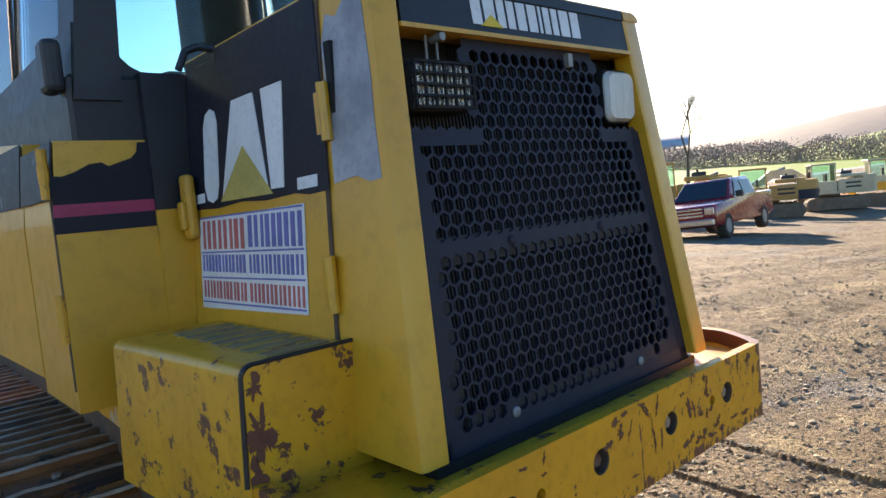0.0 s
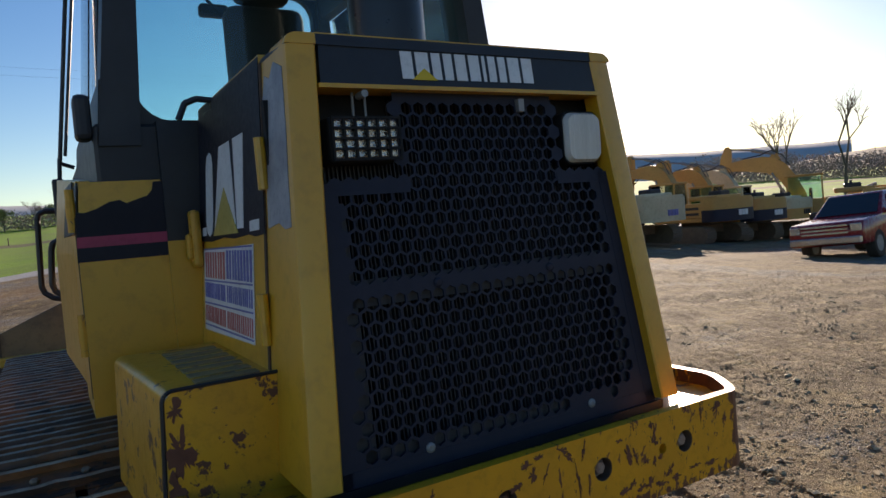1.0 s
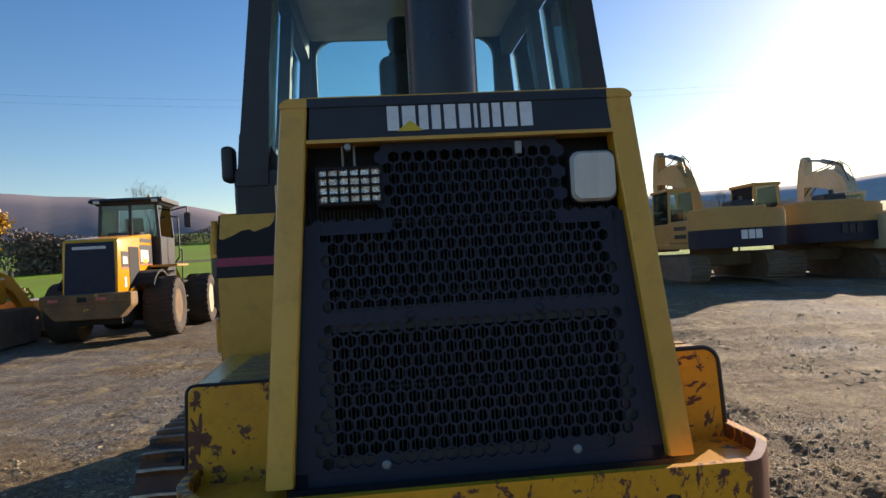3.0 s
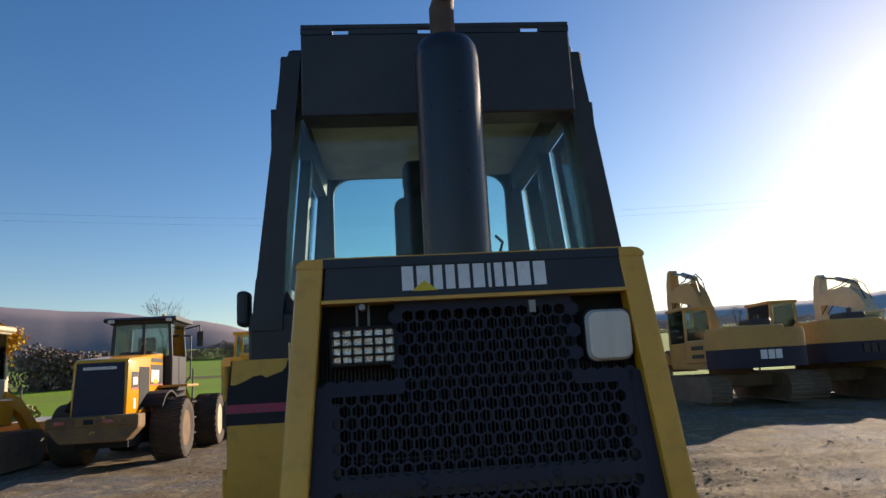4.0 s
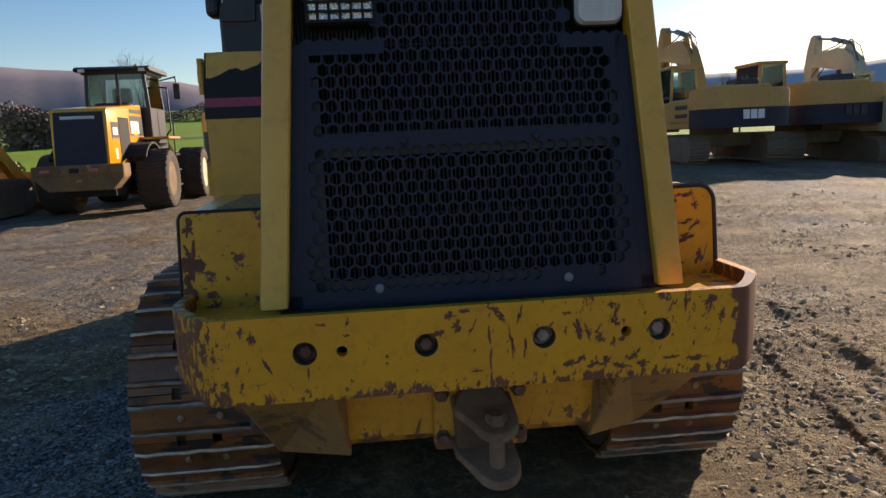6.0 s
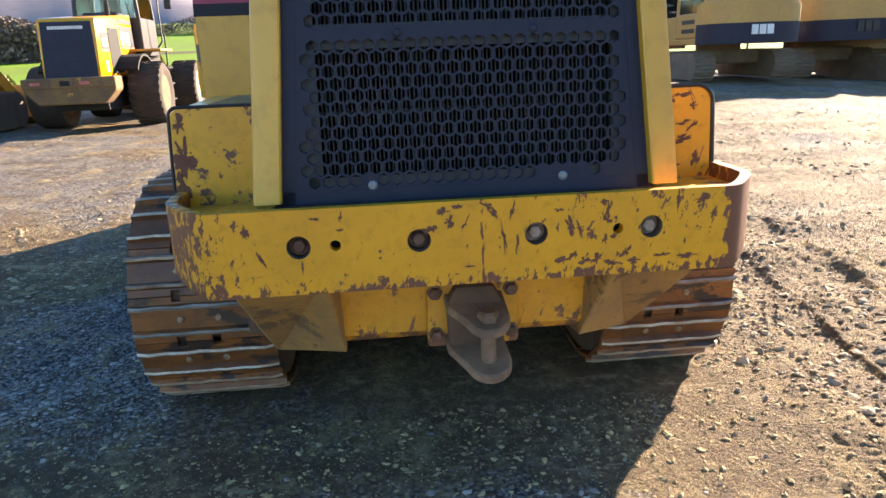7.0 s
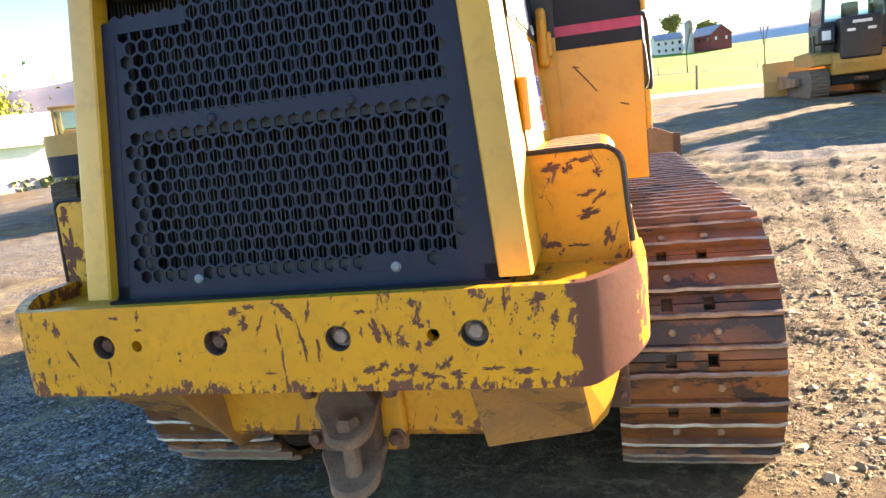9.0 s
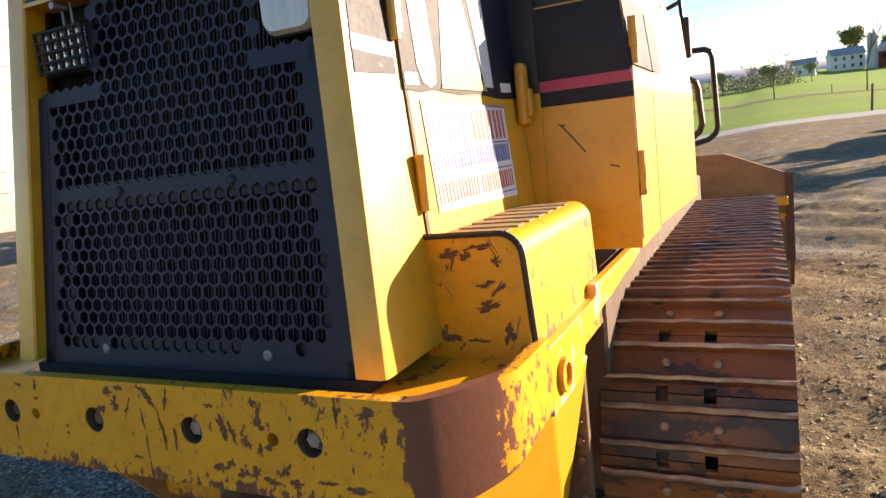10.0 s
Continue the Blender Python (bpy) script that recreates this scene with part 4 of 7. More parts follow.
                part("scratch", bm, RUST_DARK, tank, "thin dark scratch in the paint")
        # forward door with hinge line
        bm = bmesh.new()
        hull(bm, [(s * ox, 1.415, 1.075), (s * ox, 1.415, 1.5), (s * (ox - 0.025), 1.415, 1.735), (s * 0.6, 1.415, 1.735), (s * 0.6, 1.415, 1.075)],
             [(s * 0.83, 2.05, 1.10), (s * 0.83, 2.05, 1.5), (s * 0.80, 2.05, 1.80), (s * 0.6, 2.05, 1.80), (s * 0.6, 2.05, 1.10)])
        dr = part("service_door", bm, YELLOW, t, "yellow service door beside the cab")
        for y0, y1, za, zb in ((yr + 0.002, 1.40, 1.56, top), (1.42, 2.045, 1.56, 1.735)):
            k = 0.0 if y0 < 1 else 0.02
            bm = bmesh.new()
            q = [(y0, za), (y1, za), (y1, zb), (y0, zb)]
            hull(bm, [(s * (ox + 0.006 - max(0, z - 1.5) * 0.106 + (k if y > 1.5 else 0)), y, z) for y, z in q], [(s * (ox + 0.009 - max(0, z - 1.5) * 0.106 + (k + 0.003 if y > 1.5 else 0)), y, z) for y, z in q])
            part("side_band", bm, SCUFFED_BLACK, dr)
        for zc in (1.27, 1.62):
            bm = bmesh.new()
            rod(bm, (s * (ox + 0.007), yr + 0.015, zc - 0.06), (s * (ox + 0.007), yr + 0.015, zc + 0.06), 0.012, 10)
            rod(bm, (s * (ox + 0.007), yr + 0.015, zc - 0.02), (s * (ox + 0.007), yr + 0.015, zc + 0.02), 0.0135, 10)
            part("hinge", bm, YELLOW_RUSTED, dr)
        boxes("door_gap", RUST_DARK, dr, [(*sorted((s * (ox - 0.008), s * (ox + 0.0025))), yr + 0.005, yr + 0.018, 1.09, 1.60)])
        # grab rails
        bm = bmesh.new()
        for x0r, x1r, yr2, z0r, z1r in RAILS:
            pipe(bm, [(s * x0r, yr2, z1r), (s * (x1r - 0.03), yr2 + 0.01, z1r), (s * (x1r - 0.008), yr2 + 0.015, z1r - 0.012), (s * x1r, yr2 + 0.02, z1r - 0.04), (s * (x1r + 0.01), yr2 + 0.02, z0r + 0.06), (s * x1r, yr2 + 0.02, z0r + 0.03), (s * (x1r - 0.03), yr2 + 0.01, z0r + 0.005), (s * x0r, yr2, z0r - 0.01)], 0.0125, 8)
            part("grab_rail", bm, BLACK, t, "black bent-tube grab rail", smooth=True)
            bm = bmesh.new()
        bm.free()
        # door of the cab
        boxes("cab_base", CAB_BLACK, t, [(*sorted((s * 0.45, s * 0.722)), 1.06, 2.6, 1.5, 1.865)], 0.01)
    # -- cab --
    part("cab_floor", (lambda b: (box(b, -0.74, 0.74, 1.05, 2.62, 1.62, 1.70), b)[1])(bmesh.new()), CAB_BLACK, t, "black cab deck")
    cab_parts(t)
    # -- muffler and stack --
    bm = bmesh.new()
    lathe(bm, [(0.104, 1.86), (0.104, 2.60), (0.100, 2.64), (0.085, 2.665), (0.05, 2.68), (0.04, 2.685)], (0.005, 0.6, 0), "z", 32)
    part("muffler", bm, MUFFLER_BLACK, t, "black upright muffler drum on the hood", smooth=True)
    bm = bmesh.new()
    rod(bm, (0.0, 0.62, 2.66), (0.0, 0.62, 2.80), 0.041, 20)
    pts = [(0.041 * math.cos(a), 0.62 + 0.041 * math.sin(a)) for a in [i * math.pi / 10 for i in range(20)]]
    hull(bm, [(x, y, 2.80) for x, y in pts], [(x * 0.9 + 0.01, y, 2.80 + 0.05 + (x * 0.9) * 0.35 + (0.62 - y) * 0.5) for x, y in pts])
    stack = part("exhaust_stub", bm, RUST_DARK, t, "rusty exhaust stub with cut end", smooth=True)
    bm = bmesh.new()
    hub = (0.008, 2.858)
    outer = [(hub[0] + 0.046 * math.cos(2 * math.pi * i / 28), hub[1] + 0.050 * math.sin(2 * math.pi * i / 28)) for i in range(28)]
    inner = [(hub[0] + (0.010 + 0.011 * (i % 5 == 0) + 0.004 * (i % 3)) * math.cos(2 * math.pi * i / 28), hub[1] + (0.012 + 0.009 * (i % 4 == 0)) * math.sin(2 * math.pi * i / 28)) for i in range(28)]
    rows = [[bm.verts.new((p, y, q)) for p, q in ring] for y, ring in ((0.572, inner), (0.572, outer), (0.582, outer), (0.582, inner))]
    for r0, r1 in zip(rows, rows[1:] + rows[:1]):
        for i in range(28):
            bm.faces.new((r0[i], r0[(i + 1) % 28], r1[(i + 1) % 28], r1[i]))
    part("rain_flap", bm, RUST_DARK, stack, "rusted-through rain flap")
    # -- tracks --
    for s in (-1, 1):
        track(t, s)
    bm = bmesh.new()
    pipe(bm, [(-0.43, 0.84, 1.85), (-0.433, 0.84, 1.892), (-0.475, 0.845, 1.897), (-0.505, 0.85, 1.885), (-0.525, 0.85, 1.84)], 0.009, 10)
    part("hood_handle", bm, BLACK, t, "black handle at the hood's edge", smooth=True)
    # -- bucket and arms --
    bm = bmesh.new()
    outline = [(-1.22, 0.10), (1.22, 0.10), (1.22, 0.95), (0.80, 1.13), (-0.80, 1.13), (-1.22, 0.95)]
    hull(bm, [(x, 4.70, z) for x, z in outline], [(x, 4.76, z) for x, z in outline])
    prism(bm, [(4.72, 0.35), (4.95, 0.06), (5.95, 0.03), (5.95, 0.06), (5.0, 0.12), (4.80, 0.38)], "x", -1.24, 1.24)
    bk = part("bucket", bm, BUCKET, t, "worn dusty loader bucket resting on the ground")
    boxes("back_bar", YELLOW, bk, [(-1.22, 1.22, 4.63, 4.70, 0.72, 0.79)], 0.01)
    for s in (-1, 1):
        bm = bmesh.new()
        prism(bm, [(4.74, 0.97), (4.72, 0.35), (4.95, 0.06), (5.9, 0.04), (5.95, 0.12), (5.35, 0.75)], "x", min(s * 1.215, s * 1.25), max(s * 1.215, s * 1.25))
        part("bucket_side", bm, BUCKET, bk)
        boxes("corner_post", RUST_DARK, bk, [(*sorted((s * 1.2, s * 1.255)), 4.69, 4.74, 0.3, 0.96)])
        boxes("back_rib", YELLOW_RUSTED, bk, [(*sorted((s * 0.2, s * 1.2)), 4.66, 4.72, 0.5, 0.66)])
        bm = bmesh.new()
        prism(bm, [(2.7, 1.75), (2.7, 1.45), (3.9, 1.0), (4.6, 0.35), (4.75, 0.4), (4.7, 0.65), (4.1, 1.25)], "x", min(s * 0.5, s * 0.62), max(s * 0.5, s * 0.62))
        part("lift_arm", bm, YELLOW, t)
    return t


def cab_parts(t):
    """Black open-framed cab with glass, header box, seat."""
    def post(name, a, b, wa, wb, da=0.08):
        bm = bmesh.new()
        (x0, y0, z0), (x1, y1, z1) = a, b
        hull(bm, [(x0 - wa / 2, y0, z0), (x0 + wa / 2, y0, z0), (x0 + wa / 2, y0 + da, z0), (x0 - wa / 2, y0 + da, z0)],
             [(x1 - wb / 2, y1, z1), (x1 + wb / 2, y1, z1), (x1 + wb / 2, y1 + da, z1), (x1 - wb / 2, y1 + da, z1)])
        return part(name, bm, CAB_BLACK, t)
    for s in (-1, 1):
        post("rear_post", (s * 0.655, 1.05, 1.80), (s * 0.618, 1.05, 2.22), 0.112, 0.088, 0.16)
        post("rear_post", (s * 0.618, 1.05, 2.22), (s * 0.552, 1.05, 2.85), 0.088, 0.072, 0.16)
        post("middle_post", (s * 0.655, 1.75, 1.85), (s * 0.57, 1.75, 2.85), 0.06, 0.05, 0.08)
        post("front_post", (s * 0.64, 2.52, 1.85), (s * 0.555, 2.42, 2.85), 0.07, 0.06, 0.07)
        # side glass, leaning with the cab
        for y0, y1 in ((1.23, 1.74), (1.84, 2.44)):
            bm = bmesh.new()
            q = [(y0, 1.98), (y1, 1.98), (y1, 2.66), (y0, 2.66)]
            hull(bm, [(s * (0.682 - (z - 1.98) * 0.095), y, z) for y, z in q], [(s * (0.678 - (z - 1.98) * 0.095), y, z) for y, z in q])
            g = part("side_pane", bm, CAB_GLASS, t)
            g.visible_shadow = False
        bm = bmesh.new()
        q = [(1.06, 2.66), (2.5, 2.66), (2.46, 2.86), (1.06, 2.86)]
        hull(bm, [(s * (0.675 - (z - 1.98) * 0.095), y, z) for y, z in q], [(s * (0.615 - (z - 1.98) * 0.095), y, z) for y, z in q])
        part("side_header", bm, CAB_BLACK, t)
        bm = bmesh.new()
        q = [(1.06, 1.80), (2.56, 1.80), (2.56, 1.99), (1.06, 1.99)]
        hull(bm, [(s * (0.712 - (z - 1.8) * 0.095), y, z) for y, z in q], [(s * (0.632 - (z - 1.8) * 0.095), y, z) for y, z in q])
        part("side_sill", bm, CAB_BLACK, t)
    bm = bmesh.new()
    box(bm, -0.572, 0.572, 1.07, 2.5, 2.82, 2.90, 0.02, 2)
    part("roof", bm, CAB_BLACK, t, "black cab roof")
    bm = bmesh.new()
    box(bm, -0.56, 0.56, 1.16, 2.45, 2.765, 2.80)
    part("headliner", bm, BEIGE, t, "beige cab headliner")
    # rear header box with slots
    bm = bmesh.new()
    box(bm, -0.505, 0.53, 0.97, 1.10, 2.575, 2.905, 0.006)
    header = part("rear_header", bm, CAB_BLACK, t, "black box over the cab's rear window with narrow slots")
    for a, b in ((-0.505, -0.385), (-0.325, -0.06), (0.04, 0.34), (0.41, 0.53)):
        boxes("header_tab", CAB_BLACK, header, [(a, b, 0.97, 0.985, 2.903, 2.93)])
    boxes("header_rail", CAB_BLACK, header, [(-0.505, 0.53, 0.968, 0.987, 2.922, 2.944)], 0.004)
    for s, x in ((-1, -0.56), (1, 0.585)):
        bm = bmesh.new()
        box(bm, x - 0.04, x + 0.025, 1.08, 1.2, 2.82, 2.875, 0.01)
        part("roof_lamp", bm, YELLOW_RUSTED if s > 0 else RUST_DARK, t)
    # rear wall with rounded window, front window frame
    def windowed(name, y0, y1, x0, x1, z0, z1, wx0, wx1, wz0, wz1, r):
        bm = bmesh.new()
        inner = []
        for qx, qz, a0 in ((wx1 - r, wz1 - r, 0), (wx0 + r, wz1 - r, 90), (wx0 + r, wz0 + r, 180), (wx1 - r, wz0 + r, 270)):
            for k in range(6):
                a = radians(a0 + 18 * k)
                inner.append((qx + r * math.cos(a), qz + r * math.sin(a)))
        outer = []
        for i, (px, pz) in enumerate(inner):
            corner = i // 6
            X, Z = ((x1, z1), (x0, z1), (x0, z0), (x1, z0))[corner]
            k = i % 6
            if corner in (0, 2):
                outer.append((X, pz) if k < 2 else (X, Z) if k < 4 else (px, Z))
            else:
                outer.append((px, Z) if k < 2 else (X, Z) if k < 4 else (X, pz))
        n = len(inner)
        rings = [[bm.verts.new((p[0], y, p[1])) for p in ring] for y in (y0, y1) for ring in (inner, outer)]
        for i in range(n):
            j = (i + 1) % n
            for a, b in ((0, 1), (2, 3), (0, 2), (1, 3)):
                try:
                    bm.faces.new((rings[a][i], rings[a][j], rings[b][j], rings[b][i]))
                except ValueError:
                    pass
        bmesh.ops.remove_doubles(bm, verts=bm.verts[:], dist=0.0005)
        bmesh.ops.dissolve_degenerate(bm, edges=bm.edges[:], dist=0.0005)
        part(name, bm, CAB_BLACK, t)
        bm = bmesh.new()
        box(bm, wx0 - 0.01, wx1 + 0.01, (y0 + y1) / 2 - 0.002, (y0 + y1) / 2 + 0.002, wz0 - 0.01, wz1 + 0.01)
        g = part(name.split("_")[0] + "_pane", bm, CAB_GLASS, t)
        g.visible_shadow = False
    windowed("rear_window_frame", 1.10, 1.13, -0.64, 0.64, 1.70, 2.66, -0.595, 0.595, 1.88, 2.63, 0.10)
    windowed("front_window_frame", 2.46, 2.50, -0.59, 0.59, 1.80, 2.80, -0.515, 0.51, 2.03, 2.775, 0.11)
    # seat and controls
    bm = bmesh.new()
    box(bm, -0.17, 0.16, 1.62, 1.74, 2.0, 2.44, 0.05, 3)
    box(bm, -0.125, 0.11, 1.63, 1.74, 2.45, 2.62, 0.045, 3)
    box(bm, -0.24, 0.20, 1.72, 2.1, 1.92, 2.04, 0.04, 3)
    box(bm, -0.12, 0.10, 1.75, 2.0, 1.69, 1.93)
    part("seat", bm, SEAT, t, "dark operator seat with headrest", smooth=True)
    bm = bmesh.new()
    pipe(bm, [(0.42, 2.3, 2.25), (0.44, 2.28, 2.32), (0.40, 2.28, 2.36)], 0.008)
    box(bm, -0.10, 0.04, 2.38, 2.44, 2.62, 2.68, 0.01)
    pipe(bm, [(-0.06, 2.4, 2.70), (0.0, 2.36, 2.62)], 0.008)
    part("mirror_and_levers", bm, SEAT, t)
    # wiper arms and mirrors on the outside
    for s in (-1, 1):
        bm = bmesh.new()
        pipe(bm, [(s * 0.62, 2.32, 2.86), (s * 0.665, 2.34, 2.80), (s * 0.775, 2.34, 1.90), (s * 0.72, 2.34, 1.88)], 0.009)
        pipe(bm, [(s * 0.64, 2.22, 2.80), (s * 0.755, 2.24, 1.92)], 0.007)
        box(bm, *sorted((s * 0.765, s * 0.815)), 2.30, 2.33, 1.66, 1.83, 0.012, 2)
        pipe(bm, [(s * 0.775, 2.33, 1.92), (s * 0.785, 2.32, 1.8)], 0.009)
        part("mirror", bm, BLACK, t, "black door mirror on a bracket")
    bm = bmesh.new()
    box(bm, -0.765, -0.72, 1.06, 1.14, 1.82, 1.95, 0.015, 2)
    part("side_catch", bm, CAB_BLACK, t)


SHOE = {}


def shoe_mesh():
    if "m" not in SHOE:
        bm = bmesh.new()
        # along the track (y) and outward (z): a plate with two worn, rounded grouser bars; notches at the joints show the links
        rings = []
        ends = ((-0.25, 0.087), (-0.21, 0.087), (-0.155, 0.087), (-0.1, 0.087), (-0.1, 0.068), (-0.067, 0.068), (-0.067, 0.087), (-0.02, 0.087), (0.025, 0.087), (0.025, 0.068), (0.058, 0.068), (0.058, 0.087), (0.11, 0.087), (0.165, 0.087), (0.215, 0.087), (0.25, 0.087))
        for x, e in ends:
            w = 0.0016 * math.sin(x * 61) + 0.0014 * math.sin(x * 143 + 1)
            q = 0.0018 * math.sin(x * 47 + 2)
            drop = 0.006 if abs(x) > 0.24 else 0.0
            pts = [(-e, -0.012), (e, -0.012), (e, 0.002), (0.060, 0.004)]
            pts += [(0.059 + q, 0.021 + w - drop), (0.052 + q, 0.028 + w - drop), (0.043 + q, 0.024 + w - drop), (0.037, 0.004)]
            pts += [(-0.036, 0.003), (-0.043 + q, 0.022 - w - drop), (-0.049 + q, 0.028 - w - drop), (-0.057 + q, 0.023 - w - drop), (-0.061, 0.004), (-e, 0.002)]
            rings.append([bm.verts.new((x, y, z)) for y, z in pts])
        n = len(rings[0])
        for a, b in zip(rings, rings[1:]):
            for i in range(n):
                f = bm.faces.new((a[i], a[(i + 1) % n], b[(i + 1) % n], b[i]))
                f.material_index = 1 if i in (4, 5, 9, 10) else 0
        bm.faces.new(rings[0])
        bm.faces.new(rings[-1])
        plate = set(bm.faces)
        for x in (-0.075, 0.06):
            lathe(bm, [(0.0135, 0.002), (0.0135, 0.011), (0.008, 0.014)], (x, 0.0, 0.0), "z", 6)
        for f in bm.faces:
            if f not in plate:
                f.material_index = 2
        SHOE["m"] = finish(bm, "track_shoe", TRACK_MAT)
        SHOE["m"].materials.append(STEEL_WORN)
        SHOE["m"].materials.append(SHOE_BOLT)
    return SHOE["m"]


def track(t, s):
    """The chain with its links is the part; each shoe is a piece of it."""
    xc, R = s * 0.884, 0.43
    ya, yb, zc = 1.385, 3.80, 0.43
    straight, arc = yb - ya, math.pi * R
    total = 2 * (straight + arc)
    n = round(total / 0.1755)

    def at(u):
        u %= total
        if u < straight:
            return (ya + u, zc + R, 0.0)
        u -= straight
        if u < arc:
            a = u / R
            return (yb + R * math.sin(a), zc + R * math.cos(a), a)
        u -= arc
        if u < straight:
            return (yb - u, zc - R, math.pi)
        u -= straight
        a = math.pi + u / R
        return (ya + R * math.sin(a), zc + R * math.cos(a), a)
    bm = bmesh.new()
    for k in range(n):
        y, z, a = at((k + 0.5) * total / n)
        m = Matrix.Translation((xc, y, z)) @ Matrix.Rotation(-a, 4, "X")
        for x in (-0.085, 0.085):
            vs = box(bm, x - 0.028, x + 0.028, -0.085, 0.085, -0.11, -0.02)
            for v in vs:
                v.co = m @ v.co
        rod(bm, m @ Vector((-0.12, 0.02, -0.06)), m @ Vector((0.12, 0.02, -0.06)), 0.024, 8)
    chain = part("track", bm, RUST_DARK, t, "rusty crawler track with worn steel shoes")
    me = shoe_mesh()
    for k in range(n):
        y, z, a = at(k * total / n + SHOE_PHASE[s])
        o = new("track_shoe", me)
        o.parent = chain
        o.matrix_local = Matrix.Translation((xc, y, z)) @ Matrix.Rotation(-a, 4, "X")
    # frame, idler and rollers
    boxes("track_frame", RUST_DARK, t, [(*sorted((s * 0.70, s * 1.03)), 1.6, 3.7, 0.25, 0.58)], 0.03)
    for y, nm in ((ya, "idler"), (yb, "sprocket")):
        bm = bmesh.new()
        # Drums made this wide to stop sun leaking through the track.
        lathe(bm, [(0.12, -0.22), (0.31, -0.21), (0.31, -0.06), (0.335, -0.03), (0.335, 0.03), (0.31, 0.06), (0.31, 0.21), (0.12, 0.22)], (xc, y, zc), "x", 28)
        part(nm, bm, RUST_DARK, t)
    bm = bmesh.new()
    box(bm, *sorted((s * 0.44, s * 0.72)), 1.25, 2.3, 0.3, 0.62, 0.02)
    part("pivot_housing", bm, RUST_DARK, t)


SHOE_PHASE = {-1: 0.03, 1: 0.0}


# ---- the setting: yard, fields, far ridges ----
def lift(x, y):
    """Height of the land: level yard that falls off to the right, then a field rising to the farm hill ahead."""
    d = max(0.0, y - 3)
    w = min(max(0.0, x - 5), 36.0)
    side = 0.0575 * (w * w / 12 if w < 6 else w - 3)
    k = min(1.0, max(0.0, (x + 4.0) / 6.0))
    k = k * k * (3 - 2 * k)
    if d < 6:
        return k * 0.04 * d * d / 12 - side
    if d < 14:
        return k * 0.04 * (d - 3) - side
    e = min(d - 14, 360.0)
    return 0.44 * k + 0.022 * e + 0.0001 * e * e - side


def gravel_at(x, y):
    """How much loose stone lies at a place of the yard, 0 to 1."""
    v = 0.40 + 0.75 * noise.noise((x * 0.45 + 7.0, y * 0.45, 2.0)) + 0.35 * noise.noise((x * 1.5, y * 1.5, 5.0))
    v += 0.42 * min(1.0, max(0.0, (-x - 1.3) / 1.5)) * (0.6 + 0.8 * noise.noise((x * 0.8, y * 0.8, 8.0)))
    # Grey gravel at the machine's rear, laid also to darken its shaded ground.
    v += 0.55 * math.exp(-((x + 0.3) ** 2 / 2.6 + (y + 0.5) ** 2 / 1.6))
    v -= 0.30 * min(1.0, max(0.0, (x - 1.0) / 0.5)) * min(1.0, max(0.0, (7.0 - y) / 3.0))
    return min(1.0, max(0.0, v))


def yard_relief(x, y):
    """Clods, humps and wheel ruts of the yard."""
    z = 0.03 * noise.noise((x * 0.35, y * 0.35, 3.0)) + 0.014 * noise.noise((x * 1.9, y * 1.9, 0.0))
    rough = 0.45 + 0.9 * min(1.0, max(0.0, 0.5 + 1.2 * noise.noise((x * 0.6, y * 0.6, 31.0))))
    z += rough * (0.013 * abs(noise.noise((x * 4.1, y * 4.1, 1.0))) + 0.014 * abs(noise.noise((x * 9.3, y * 9.3, 4.0))) + 0.016 * abs(noise.noise((x * 25.0, y * 25.0, 6.0))))
    # wheel ruts that sweep across the yard, each with pressed edges and torn crumbs
    u = x * 0.90 - y * 0.44 + 0.7 * noise.noise((x * 0.22, y * 0.22, 9.0)) + 0.06 * noise.noise((x * 2.5, y * 2.5, 14.0))
    cut = max(0.0, noise.noise((x * 0.21, y * 0.21, 12.0)) + 0.28)
    z += 0.036 * cut * math.sin(u * 7.0) * (0.65 + 0.35 * math.sin(u * 26.0))
    v = x * 0.25 + y * 0.97 + 0.9 * noise.noise((x * 0.16, y * 0.16, 17.0))
    z += 0.040 * max(0.0, noise.noise((x * 0.19, y * 0.19, 23.0)) + 0.15) * math.sin(v * 6.0)
    # two wheel tracks beside the machine, with crumbled shoulders
    for off in (1.55, 2.05):
        w = abs(x - off - 0.16 * y - 0.10 * noise.noise((off, y * 0.5, 40.0)))
        if w < 0.4:
            z += (-0.010 if w < 0.13 else 0.012 * (1 - (w - 0.13) / 0.27)) * (0.7 + 0.6 * noise.noise((x * 3.0, y * 3.0, 43.0)))
    return z


